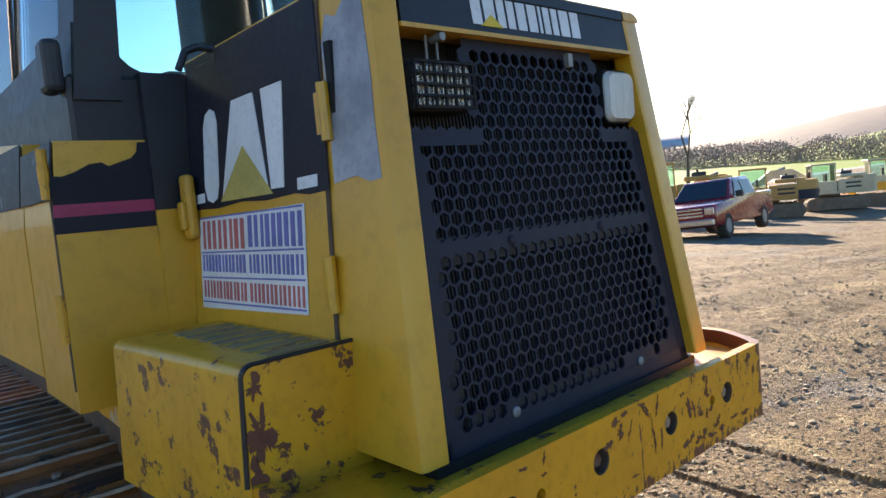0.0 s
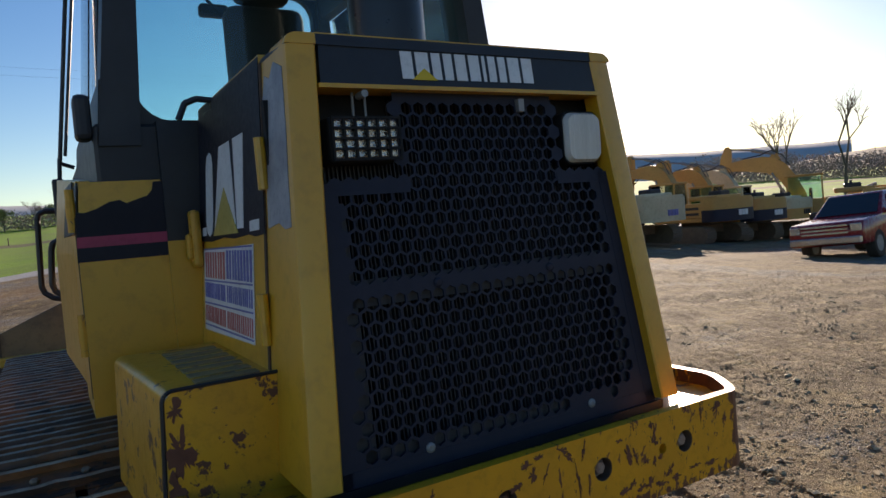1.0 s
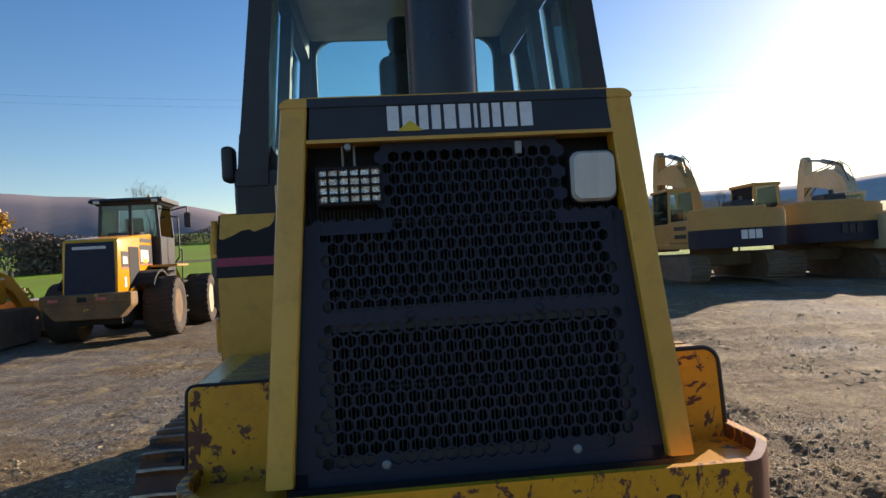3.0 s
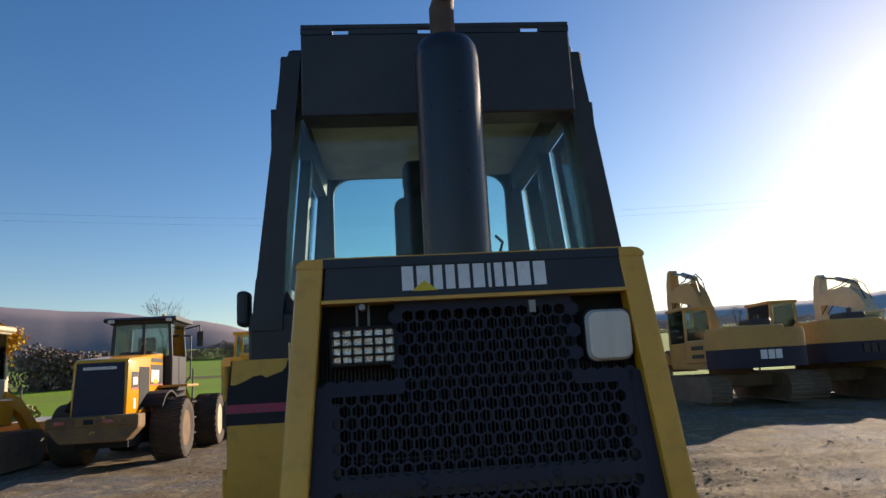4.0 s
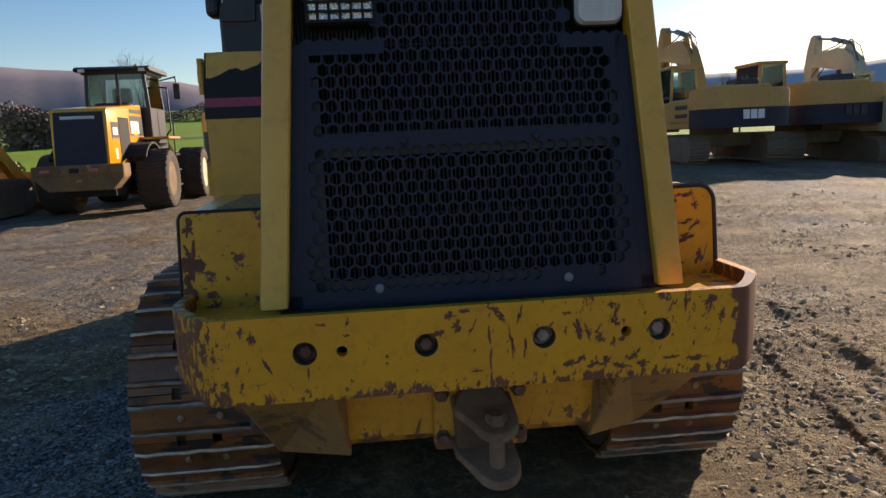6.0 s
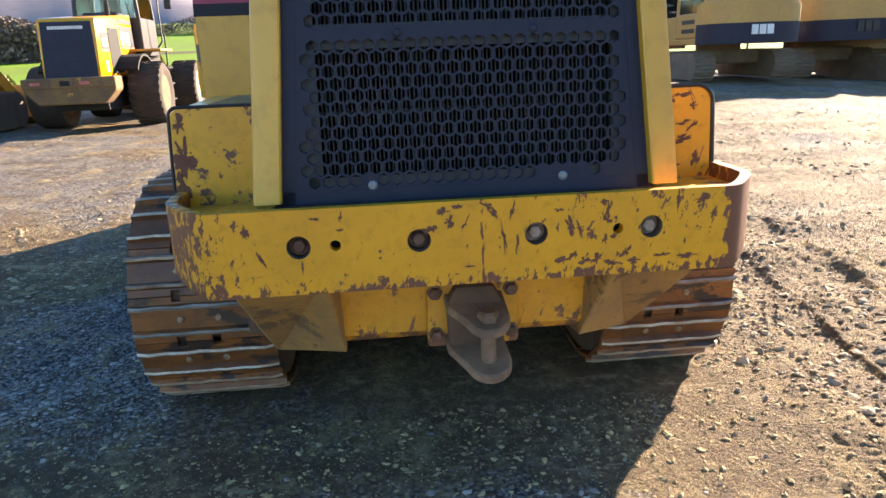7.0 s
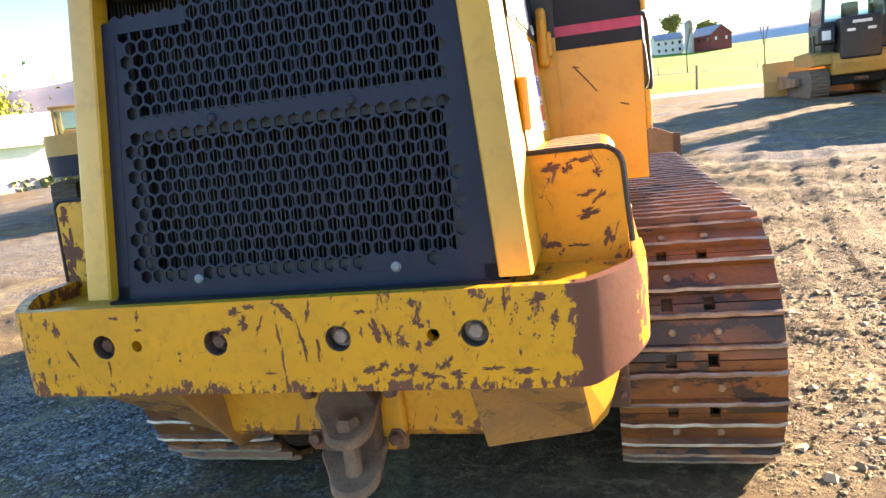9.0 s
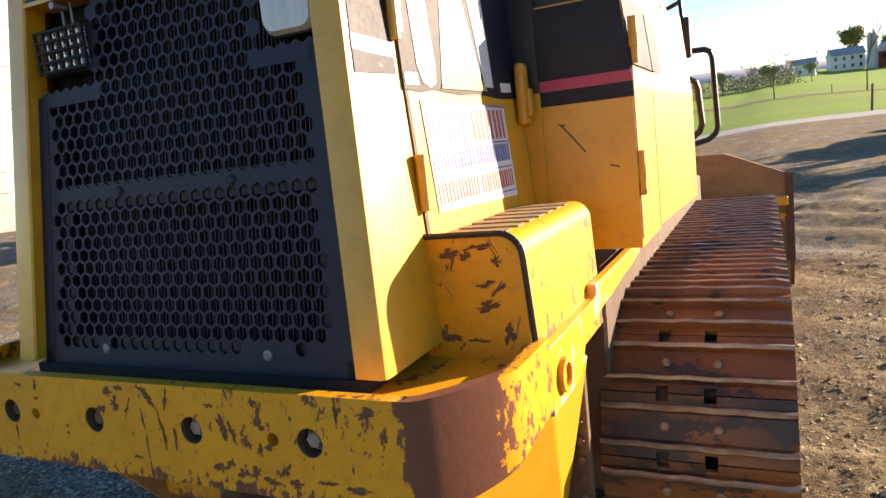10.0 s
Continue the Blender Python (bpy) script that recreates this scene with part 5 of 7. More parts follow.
def build_ground():
    # finer steps over the yard ahead than behind
    ahead, behind = 620, 130
    angles = [radians(-85 + 190 * i / ahead) for i in range(ahead)] + [radians(105 + 170 * i / behind) for i in range(behind)]
    seg = len(angles)
    radii = [0.25]
    while radii[-1] < 4200:
        r = radii[-1]
        radii.append(r * (1.06 if r < 0.8 else 1.0075 if r < 10 else 1.015 if r < 42 else 1.08))
    verts, faces, amount = [(0.0, 0.0, 0.0)], [], [0.5]
    turn = [(math.sin(a), math.cos(a)) for a in angles]
    for k, r in enumerate(radii):
        fade = 1.0 if r < 26 else max(0.0, 1 - (r - 26) / 14)
        for sn, cs in turn:
            x, y = r * sn, r * cs
            z = lift(x, y) if r < 900 else lift(900 * sn, 900 * cs)
            if fade > 0:
                calm = min(1.0, max(0.15, (max(abs(x) - 1.2, -y, y - 4.6) + 0.3) / 0.5))
                z += yard_relief(x, y) * fade * calm
            verts.append((x, y, z))
            amount.append(gravel_at(x, y) if r < 60 else 0.5)
        if k == 0:
            faces += [(0, 1 + (i + 1) % seg, 1 + i) for i in range(seg)]
        else:
            a, b = 1 + (k - 1) * seg, 1 + k * seg
            faces += [(a + i, a + (i + 1) % seg, b + (i + 1) % seg, b + i) for i in range(seg)]
    me = bpy.data.meshes.new("ground")
    me.from_pydata(verts, [], faces)
    me.attributes.new("gravel", "FLOAT", "POINT").data.foreach_set("value", amount)
    me.materials.append(GROUND)
    me.shade_smooth()
    if me.polygons[len(me.polygons) // 2].normal.z < 0:
        me.flip_normals()
    return tagged(new("ground", me), "brown dirt and gravel yard with green fields beyond", "ground", kind="structure")


def build_stones():
    """Loose gravel in patches and clods of dirt lying on the yard round the large machine."""
    rnd = random.Random(77)
    shape = [(1, 0, 0), (0.3, 0.95, 0), (-0.8, 0.6, 0), (-0.8, -0.6, 0), (0.3, -0.95, 0), (0.35, 0.2, 0.75), (-0.4, -0.1, 0.7), (0, 0, -0.6)]
    tris = [(0, 1, 5), (1, 2, 6), (1, 6, 5), (2, 3, 6), (3, 4, 6), (4, 5, 6), (4, 0, 5), (1, 0, 7), (2, 1, 7), (3, 2, 7), (4, 3, 7), (0, 4, 7)]
    kinds = (("gravel", "loose grey gravel stones on the dirt", GRAVEL, 46000, 0.0060, True), ("dirt_clods", "dry tan clods of dirt", CLOD, 52000, 0.0048, False), ("mud_lumps", "dark lumps of dried mud over the yard", LUMP, 22000, 0.0105, False))
    for name, label, material, count, size, loose in kinds:
        verts, faces = [], []
        made = 0
        wide = name == "mud_lumps"
        while made < count:
            x, y = rnd.uniform(-4.4, 5.2), -1.75 + 6.6 * rnd.random() ** 1.25
            if wide:
                az, far = rnd.uniform(-0.75, 1.45), 1.6 + 13.5 * rnd.random() ** 1.1
                x, y = far * math.sin(az), far * math.cos(az)
            if abs(x) < 1.1 and y > 0.9:
                continue
            g = gravel_at(x, y)
            r = math.hypot(x, y)
            if wide:
                if noise.noise((x * 0.7, y * 0.7, 51.0)) + 0.35 * noise.noise((x * 2.9, y * 2.9, 53.0)) < rnd.uniform(-0.25, 0.3):
                    continue
            elif rnd.random() > min(1.25 - r * 0.2, (y + 1.75) / 0.7, (x + 4.4) / 1.2, (5.2 - x) / 1.2):
                continue
            if (rnd.random() > max(0.012, (g - 0.48) * 3.0)) if loose else (rnd.random() < (g - 0.25) * 1.3):
                continue
            made += 1
            s = size * (0.4 + 0.5 * rnd.random() + 2.2 * rnd.random() ** 9)
            fade = min(1.0, max(0.15, (max(abs(x) - 1.2, -y, y - 4.6) + 0.3) / 0.5))
            c = (x, y, lift(x, y) + yard_relief(x, y) * fade + s * 0.12)
            t = rnd.uniform(0, 6.28)
            ct, st = math.cos(t), math.sin(t)
            sx, sy, sz = rnd.uniform(0.75, 1.6), rnd.uniform(0.6, 1.1), rnd.uniform(0.25, 0.7)
            k = len(verts)
            for p in shape:
                jx, jy = s * (p[0] * sx + rnd.uniform(-0.25, 0.25)), s * (p[1] * sy + rnd.uniform(-0.25, 0.25))
                verts.append((c[0] + jx * ct - jy * st, c[1] + jx * st + jy * ct, c[2] + s * (p[2] * sz + rnd.uniform(-0.15, 0.15))))
            faces += [tuple(k + i for i in f) for f in tris]
        me = bpy.data.meshes.new(name)
        me.from_pydata(verts, [], faces)
        me.materials.append(material)
        tagged(new(name, me), label, "gravel", kind="stuff")


def island_material(name, dark, light):
    """Stones: each island takes its own shade."""
    m = mat(name, dark, 0.85, color2=dark, scale=40, bump=0.2, bump_scale=200)
    nt = m.node_tree
    geo = nt.nodes.new("ShaderNodeNewGeometry")
    x = nt.nodes.new("ShaderNodeMix")
    x.data_type = "RGBA"
    x.inputs[6].default_value, x.inputs[7].default_value = (*dark, 1), (*light, 1)
    nt.links.new(geo.outputs["Random Per Island"], x.inputs[0])
    nt.links.new(x.outputs[2], nt.nodes["Principled BSDF"].inputs["Base Color"])
    return m


GRAVEL = island_material("grey_gravel", (0.125, 0.113, 0.098), (0.44, 0.40, 0.345))
LUMP = island_material("dried_mud_lumps", (0.20, 0.148, 0.088), (0.46, 0.37, 0.225))
CLOD = island_material("tan_dirt_clods", (0.27, 0.19, 0.085), (0.52, 0.39, 0.19))


def ground_material():
    m = bpy.data.materials.new("yard_dirt_gravel_and_grass")
    m.use_nodes = True
    nt = m.node_tree
    b = nt.nodes["Principled BSDF"]
    link = nt.links.new
    tc = nt.nodes.new("ShaderNodeTexCoord")

    def nz(sc, detail=5.0, rough=0.6, stretch=None, kind="ShaderNodeTexNoise"):
        n = nt.nodes.new(kind)
        n.inputs["Scale"].default_value = sc
        if kind == "ShaderNodeTexNoise":
            n.inputs["Detail"].default_value, n.inputs["Roughness"].default_value = detail, rough
        src = tc.outputs["Object"]
        if stretch:
            mp = nt.nodes.new("ShaderNodeMapping")
            mp.inputs["Scale"].default_value = stretch
            mp.inputs["Rotation"].default_value = (0, 0, 0.6)
            link(src, mp.inputs[0])
            src = mp.outputs[0]
        link(src, n.inputs["Vector"])
        return n.outputs[0]

    def rng(src, lo, hi, a=0.0, c=1.0):
        r = nt.nodes.new("ShaderNodeMapRange")
        r.inputs[1].default_value, r.inputs[2].default_value, r.inputs[3].default_value, r.inputs[4].default_value = lo, hi, a, c
        link(src, r.inputs[0])
        return r.outputs[0]

    def mix(f, a, c):
        x = nt.nodes.new("ShaderNodeMix")
        x.data_type = "RGBA"
        link(f, x.inputs[0])
        for sock, v in ((x.inputs[6], a), (x.inputs[7], c)):
            if isinstance(v, tuple):
                sock.default_value = (*v, 1)
            else:
                link(v, sock)
        return x.outputs[2]

    def mth(op, a, c):
        n = nt.nodes.new("ShaderNodeMath")
        n.operation = op
        for sock, v in zip(n.inputs, (a, c)):
            if isinstance(v, (int, float)):
                sock.default_value = v
            else:
                link(v, sock)
        return n.outputs[0]
    dirt = mix(rng(nz(1.3), 0.35, 0.7), (0.43, 0.328, 0.150), (0.34, 0.252, 0.112))
    dirt = mix(rng(nz(0.35, 4), 0.5, 0.7), dirt, (0.46, 0.365, 0.19))
    dirt = mix(rng(nz(0.55, 10, 0.78), 0.48, 0.56, 0.0, 0.85), dirt, (0.215, 0.15, 0.064))
    dirt = mix(rng(nz(6, 9, 0.78), 0.50, 0.60, 0.0, 0.75), dirt, (0.19, 0.128, 0.062))
    grain = nt.nodes.new("ShaderNodeTexVoronoi")
    grain.inputs["Scale"].default_value = 75
    grain.inputs["Detail"].default_value, grain.inputs["Roughness"].default_value = 1.0, 0.6
    link(tc.outputs["Object"], grain.inputs["Vector"])
    dirt = mix(rng(grain.outputs["Color"], 0.35, 0.9, 0.0, 0.75), dirt, (0.10, 0.065, 0.04))
    dirt = mix(rng(grain.outputs["Color"], 0.32, 0.05, 0.0, 0.75), dirt, (0.48, 0.365, 0.165))
    lump = nt.nodes.new("ShaderNodeTexVoronoi")
    lump.inputs["Scale"].default_value = 24
    lump.inputs["Detail"].default_value, lump.inputs["Roughness"].default_value = 3.0, 0.75
    link(tc.outputs["Object"], lump.inputs["Vector"])
    dirt = mix(rng(lump.outputs["Color"], 0.42, 0.62, 0.0, 0.6), dirt, (0.12, 0.08, 0.045))
    dirt = mix(rng(lump.outputs["Distance"], 0.35, 0.6, 0.0, 0.6), dirt, (0.10, 0.065, 0.038))
    dirt = mix(rng(nz(11, 10, 0.85), 0.40, 0.52, 0.55, 0.0), dirt, (0.42, 0.325, 0.165))
    dirt = mix(rng(nz(26, 6, 0.72), 0.5, 0.8), dirt, (0.12, 0.078, 0.045))
    vor = nt.nodes.new("ShaderNodeTexVoronoi")
    vor.inputs["Scale"].default_value = 55
    link(tc.outputs["Object"], vor.inputs["Vector"])
    stone = mix(rng(vor.outputs["Color"], 0.1, 0.9), (0.13, 0.116, 0.10), (0.37, 0.335, 0.28))
    stone = mix(rng(vor.outputs["Distance"], 0.3, 0.7), stone, (0.06, 0.05, 0.045))
    patch = nt.nodes.new("ShaderNodeAttribute")
    patch.attribute_name = "gravel"
    where = mth("ADD", patch.outputs["Fac"], rng(nz(9, 5, 0.75), 0.3, 0.7, -0.22, 0.22))
    col = mix(rng(where, 0.42, 0.62), dirt, stone)
    rut = nz(1.6, 8, 0.68, (0.22, 1.8, 1.0))
    col = mix(rng(rut, 0.53, 0.60, 0.0, 0.6), col, (0.17, 0.115, 0.055))
    mud = nz(0.8, 9, 0.72, (0.35, 1.3, 1.0))
    col = mix(rng(mud, 0.56, 0.60, 0.0, 0.75), col, (0.105, 0.070, 0.042))
    clod = nz(3.2, 8, 0.75, (0.6, 1.4, 1.0))
    col = mix(rng(clod, 0.56, 0.60, 0.0, 0.7), col, (0.12, 0.08, 0.045))
    col = mix(rng(clod, 0.42, 0.38, 0.0, 0.6), col, (0.40, 0.325, 0.19))
    # Tan dirt streaks that also paint in the sunlit shoulders of ruts.
    ridge = nz(1.7, 11, 0.80, (1.15, 0.55, 1.0))
    col = mix(rng(ridge, 0.52, 0.66, 0.0, 0.5), col, (0.48, 0.37, 0.165))
    # grass past the yard's edge
    sep = nt.nodes.new("ShaderNodeSeparateXYZ")
    link(tc.outputs["Object"], sep.inputs[0])
    wob = rng(nz(0.12, 4), 0.3, 0.7, -1.5, 1.5)
    dist = mth("ADD", mth("ADD", sep.outputs[1], mth("MULTIPLY", sep.outputs[0], -0.12)), wob)
    grass = mix(rng(nz(0.25, 5), 0.35, 0.7), (0.155, 0.300, 0.010), (0.205, 0.330, 0.014))
    grass = mix(rng(nz(0.02, 4), 0.45, 0.6), grass, (0.17, 0.24, 0.03))
    grass = mix(rng(nz(4, 5), 0.5, 0.8), grass, (0.065, 0.14, 0.012))
    grass = mix(rng(nz(0.6, 5, 0.7, (0.25, 1.6, 1.0)), 0.5, 0.75), grass, (0.105, 0.185, 0.015))
    strip = mth("ADD", mth("ADD", sep.outputs[1], mth("MULTIPLY", sep.outputs[0], -0.2)), rng(nz(0.1, 4), 0.3, 0.7, -3.0, 3.0))
    grass = mix(mth("MULTIPLY", rng(strip, 101.0, 104.0), rng(strip, 119.0, 115.0)), grass, (0.115, 0.105, 0.040))
    grass = mix(rng(sep.outputs[1], 230.0, 260.0, 0.0, 0.6), grass, (0.19, 0.28, 0.035))
    road = mix(rng(nz(12, 4), 0.3, 0.7), (0.30, 0.29, 0.28), (0.42, 0.41, 0.40))
    col = mix(rng(dist, 33.0, 33.6), col, road)
    col = mix(rng(dist, 38.0, 38.5), col, grass)
    link(col, b.inputs["Base Color"])
    b.inputs["Roughness"].default_value = 0.9
    b.inputs["Specular IOR Level"].default_value = 0.2
    bp = nt.nodes.new("ShaderNodeBump")
    bp.inputs["Strength"].default_value, bp.inputs["Distance"].default_value = 1.0, 0.014
    h = mth("ADD", mth("MULTIPLY", vor.outputs["Distance"], -0.3), mth("ADD", nz(30, 10, 0.82), mth("MULTIPLY", nz(6, 9, 0.78), 0.9)))
    link(h, bp.inputs["Height"])
    link(bp.outputs[0], b.inputs["Normal"])
    return m


GROUND = ground_material()
build_ground()
build_stones()
build_track_loader()


# ---- the other machines in the yard ----
TAN = mat("sun_faded_yellow_paint", (0.54, 0.29, 0.075), 0.55, color2=(0.47, 0.25, 0.07), scale=1.2, bump=0.04, spots=(0.14, 0.09, 0.05), spot_scale=5, spot_level=0.7)
CREAM = mat("dirty_cream_paint", (0.58, 0.50, 0.33), 0.55, color2=(0.45, 0.38, 0.24), scale=1.0, bump=0.05, spots=(0.2, 0.13, 0.08), spot_scale=4, spot_level=0.66)
TRACK_DUSTY = mat("dusty_track_steel", (0.13, 0.10, 0.075), 0.8, metal=0.1, color2=(0.2, 0.15, 0.1), scale=3, bump=0.3, bump_scale=30)
MUD_PAINT = mat("mud_caked_yellow_paint", (0.21, 0.115, 0.040), 0.8, color2=(0.12, 0.07, 0.035), scale=2.5, bump=0.2, spots=(0.40, 0.22, 0.04), spot_scale=4, spot_level=0.62)
TYRE_MUD = mat("muddy_tyre_rubber", (0.040, 0.030, 0.023), 0.9, color2=(0.072, 0.050, 0.034), scale=3, bump=0.3, bump_scale=25)
RED_PAINT = mat("metallic_red_car_paint", (0.30, 0.012, 0.018), 0.25, color2=(0.24, 0.01, 0.016), scale=1.0, bump=0.0, coat=0.7)
DARK_GLASS = mat("dark_car_glass", (0.015, 0.018, 0.022), 0.06, bump=0.0)
MUFFLER_RED = mat("rust_red_muffler", (0.22, 0.05, 0.035), 0.7, color2=(0.14, 0.035, 0.03), scale=6)
WHITE_WALL = mat("white_painted_boards", (0.72, 0.72, 0.70), 0.6, color2=(0.62, 0.62, 0.60), scale=0.8, bump=0.1, bump_scale=6)
BARN_RED = mat("barn_red_boards", (0.22, 0.03, 0.028), 0.7, color2=(0.17, 0.025, 0.025), scale=0.6, bump=0.1, bump_scale=6)
ROOF_GREY = mat("grey_metal_roof", (0.30, 0.32, 0.35), 0.45, color2=(0.24, 0.25, 0.27), scale=0.5)
CONCRETE = mat("weathered_silo_concrete", (0.55, 0.53, 0.50), 0.8, color2=(0.42, 0.40, 0.38), scale=0.35, bump=0.2, bump_scale=4)
WOOD = mat("grey_weathered_post_wood", (0.16, 0.12, 0.085), 0.85, color2=(0.1, 0.075, 0.055), scale=5, bump=0.3, stretch=(6, 6, 1))
BARK = mat("grey_brown_bark", (0.14, 0.11, 0.085), 0.9, color2=(0.09, 0.07, 0.055), scale=3, bump=0.4, bump_scale=12)
LEAF_GOLD = mat("golden_autumn_leaves", (0.62, 0.36, 0.02), 0.7, color2=(0.45, 0.22, 0.02), scale=1.5, bump=0.0)
LEAF_GREEN = mat("pale_green_leaves", (0.14, 0.17, 0.04), 0.7, color2=(0.20, 0.19, 0.05), scale=1.5, bump=0.0)
LEAF_YELLOWGREEN = mat("yellow_green_leaves", (0.36, 0.34, 0.05), 0.7, color2=(0.27, 0.28, 0.05), scale=1.5, bump=0.0)
LEAF_DARK = mat("dark_evergreen_leaves", (0.19, 0.23, 0.11), 0.8, color2=(0.24, 0.26, 0.14), scale=1.5, bump=0.0)
# Twigs of far belts, paled so the colour carries the distance haze.
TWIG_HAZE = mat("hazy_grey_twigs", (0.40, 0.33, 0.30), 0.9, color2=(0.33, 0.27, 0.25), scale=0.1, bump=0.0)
LEAF_BROWN = mat("brown_bare_twigs", (0.15, 0.115, 0.10), 0.85, color2=(0.20, 0.15, 0.125), scale=1.5, bump=0.0)


def stadium(ya, yb, zc, r, n=9):
    a = [(yb + r * math.sin(math.pi * i / n), zc + r * math.cos(math.pi * i / n)) for i in range(n + 1)]
    b = [(ya - r * math.sin(math.pi * i / n), zc - r * math.cos(math.pi * i / n)) for i in range(n + 1)]
    return a + b


def far_track(parent, x0, x1, ya, yb, r, pitch=0.19, material=None):
    """A crawler track as a belt with its own shoes."""
    bm = bmesh.new()
    prism(bm, stadium(ya, yb, r, r - 0.05), "x", x0, x1)
    belt = part("track", bm, material or TRACK_DUSTY, parent, "dusty crawler track")
    bm = bmesh.new()
    hx, L = (x1 - x0) / 2, pitch * 0.44
    prism(bm, [(-L, -0.03), (L, -0.03), (L, 0.0), (L * 0.3, 0.0), (L * 0.1, 0.035), (-L * 0.1, 0.035), (-L * 0.3, 0.0), (-L, 0.0)], "x", -hx, hx)
    me = finish(bm, "track_shoe", material or TRACK_DUSTY)
    R = r - 0.03
    s, arc = yb - ya, math.pi * R
    n = int(2 * (s + arc) / pitch)
    for k in range(n):
        u = k * 2 * (s + arc) / n
        if u < s:
            y, z, a = ya + u, r + R, 0.0
        elif u < s + arc:
            a = (u - s) / R
            y, z = yb + R * math.sin(a), r + R * math.cos(a)
        elif u < 2 * s + arc:
            continue
        else:
            a = math.pi + (u - 2 * s - arc) / R
            y, z = ya + R * math.sin(a), r + R * math.cos(a)
        o = new("track_shoe", me)
        o.parent = belt
        o.matrix_local = Matrix.Translation(((x0 + x1) / 2, y, z)) @ Matrix.Rotation(-a, 4, "X")
    return belt


def glazed_cab(parent, x0, x1, y0, y1, z0, z1, paint, sill=0.45, post=0.07, taper=0.04):
    """Four posts, a sill, a roof and four panes."""
    bm = bmesh.new()
    box(bm, x0, x1, y0, y1, z0, z0 + sill, 0.02)
    cab = part("cab", bm, paint, parent, "machine cab")
    for x, sx in ((x0, 1), (x1, -1)):
        for y, sy in ((y0, 1), (y1, -1)):
            bm = bmesh.new()
            q = [(x, y), (x + sx * post, y), (x + sx * post, y + sy * post), (x, y + sy * post)]
            hull(bm, [(p, r, z0 + sill - 0.02) for p, r in q], [(p + sx * taper, r + sy * taper * 0.5, z1 - 0.08) for p, r in q])
            part("cab_post", bm, paint, cab)
    bm = bmesh.new()
    box(bm, x0 - 0.02, x1 + 0.02, y0 - 0.02, y1 + 0.02, z1 - 0.1, z1, 0.03, 2)
    part("cab_roof", bm, paint, cab)
    zs, zt = z0 + sill, z1 - 0.1
    for d in ((x0 + 0.03, x0 + 0.036, y0 + post, y1 - post), (x1 - 0.036, x1 - 0.03, y0 + post, y1 - post), (x0 + post, x1 - post, y0 + 0.03, y0 + 0.036), (x0 + post, x1 - post, y1 - 0.036, y1 - 0.03)):
        bm = bmesh.new()
        box(bm, *d, zs, zt)
        g = part("pane", bm, CAB_GLASS, cab)
        g.visible_shadow = False
    bm = bmesh.new()
    xm, ym = (x0 + x1) / 2, (y0 + y1) / 2
    box(bm, xm - 0.22, xm + 0.22, ym - 0.3, ym - 0.16, zs - 0.1, zs + 0.5, 0.05, 2)
    box(bm, xm - 0.22, xm + 0.22, ym - 0.2, ym + 0.25, zs - 0.2, zs - 0.05, 0.04, 2)
    part("seat", bm, SEAT, cab)
    return cab


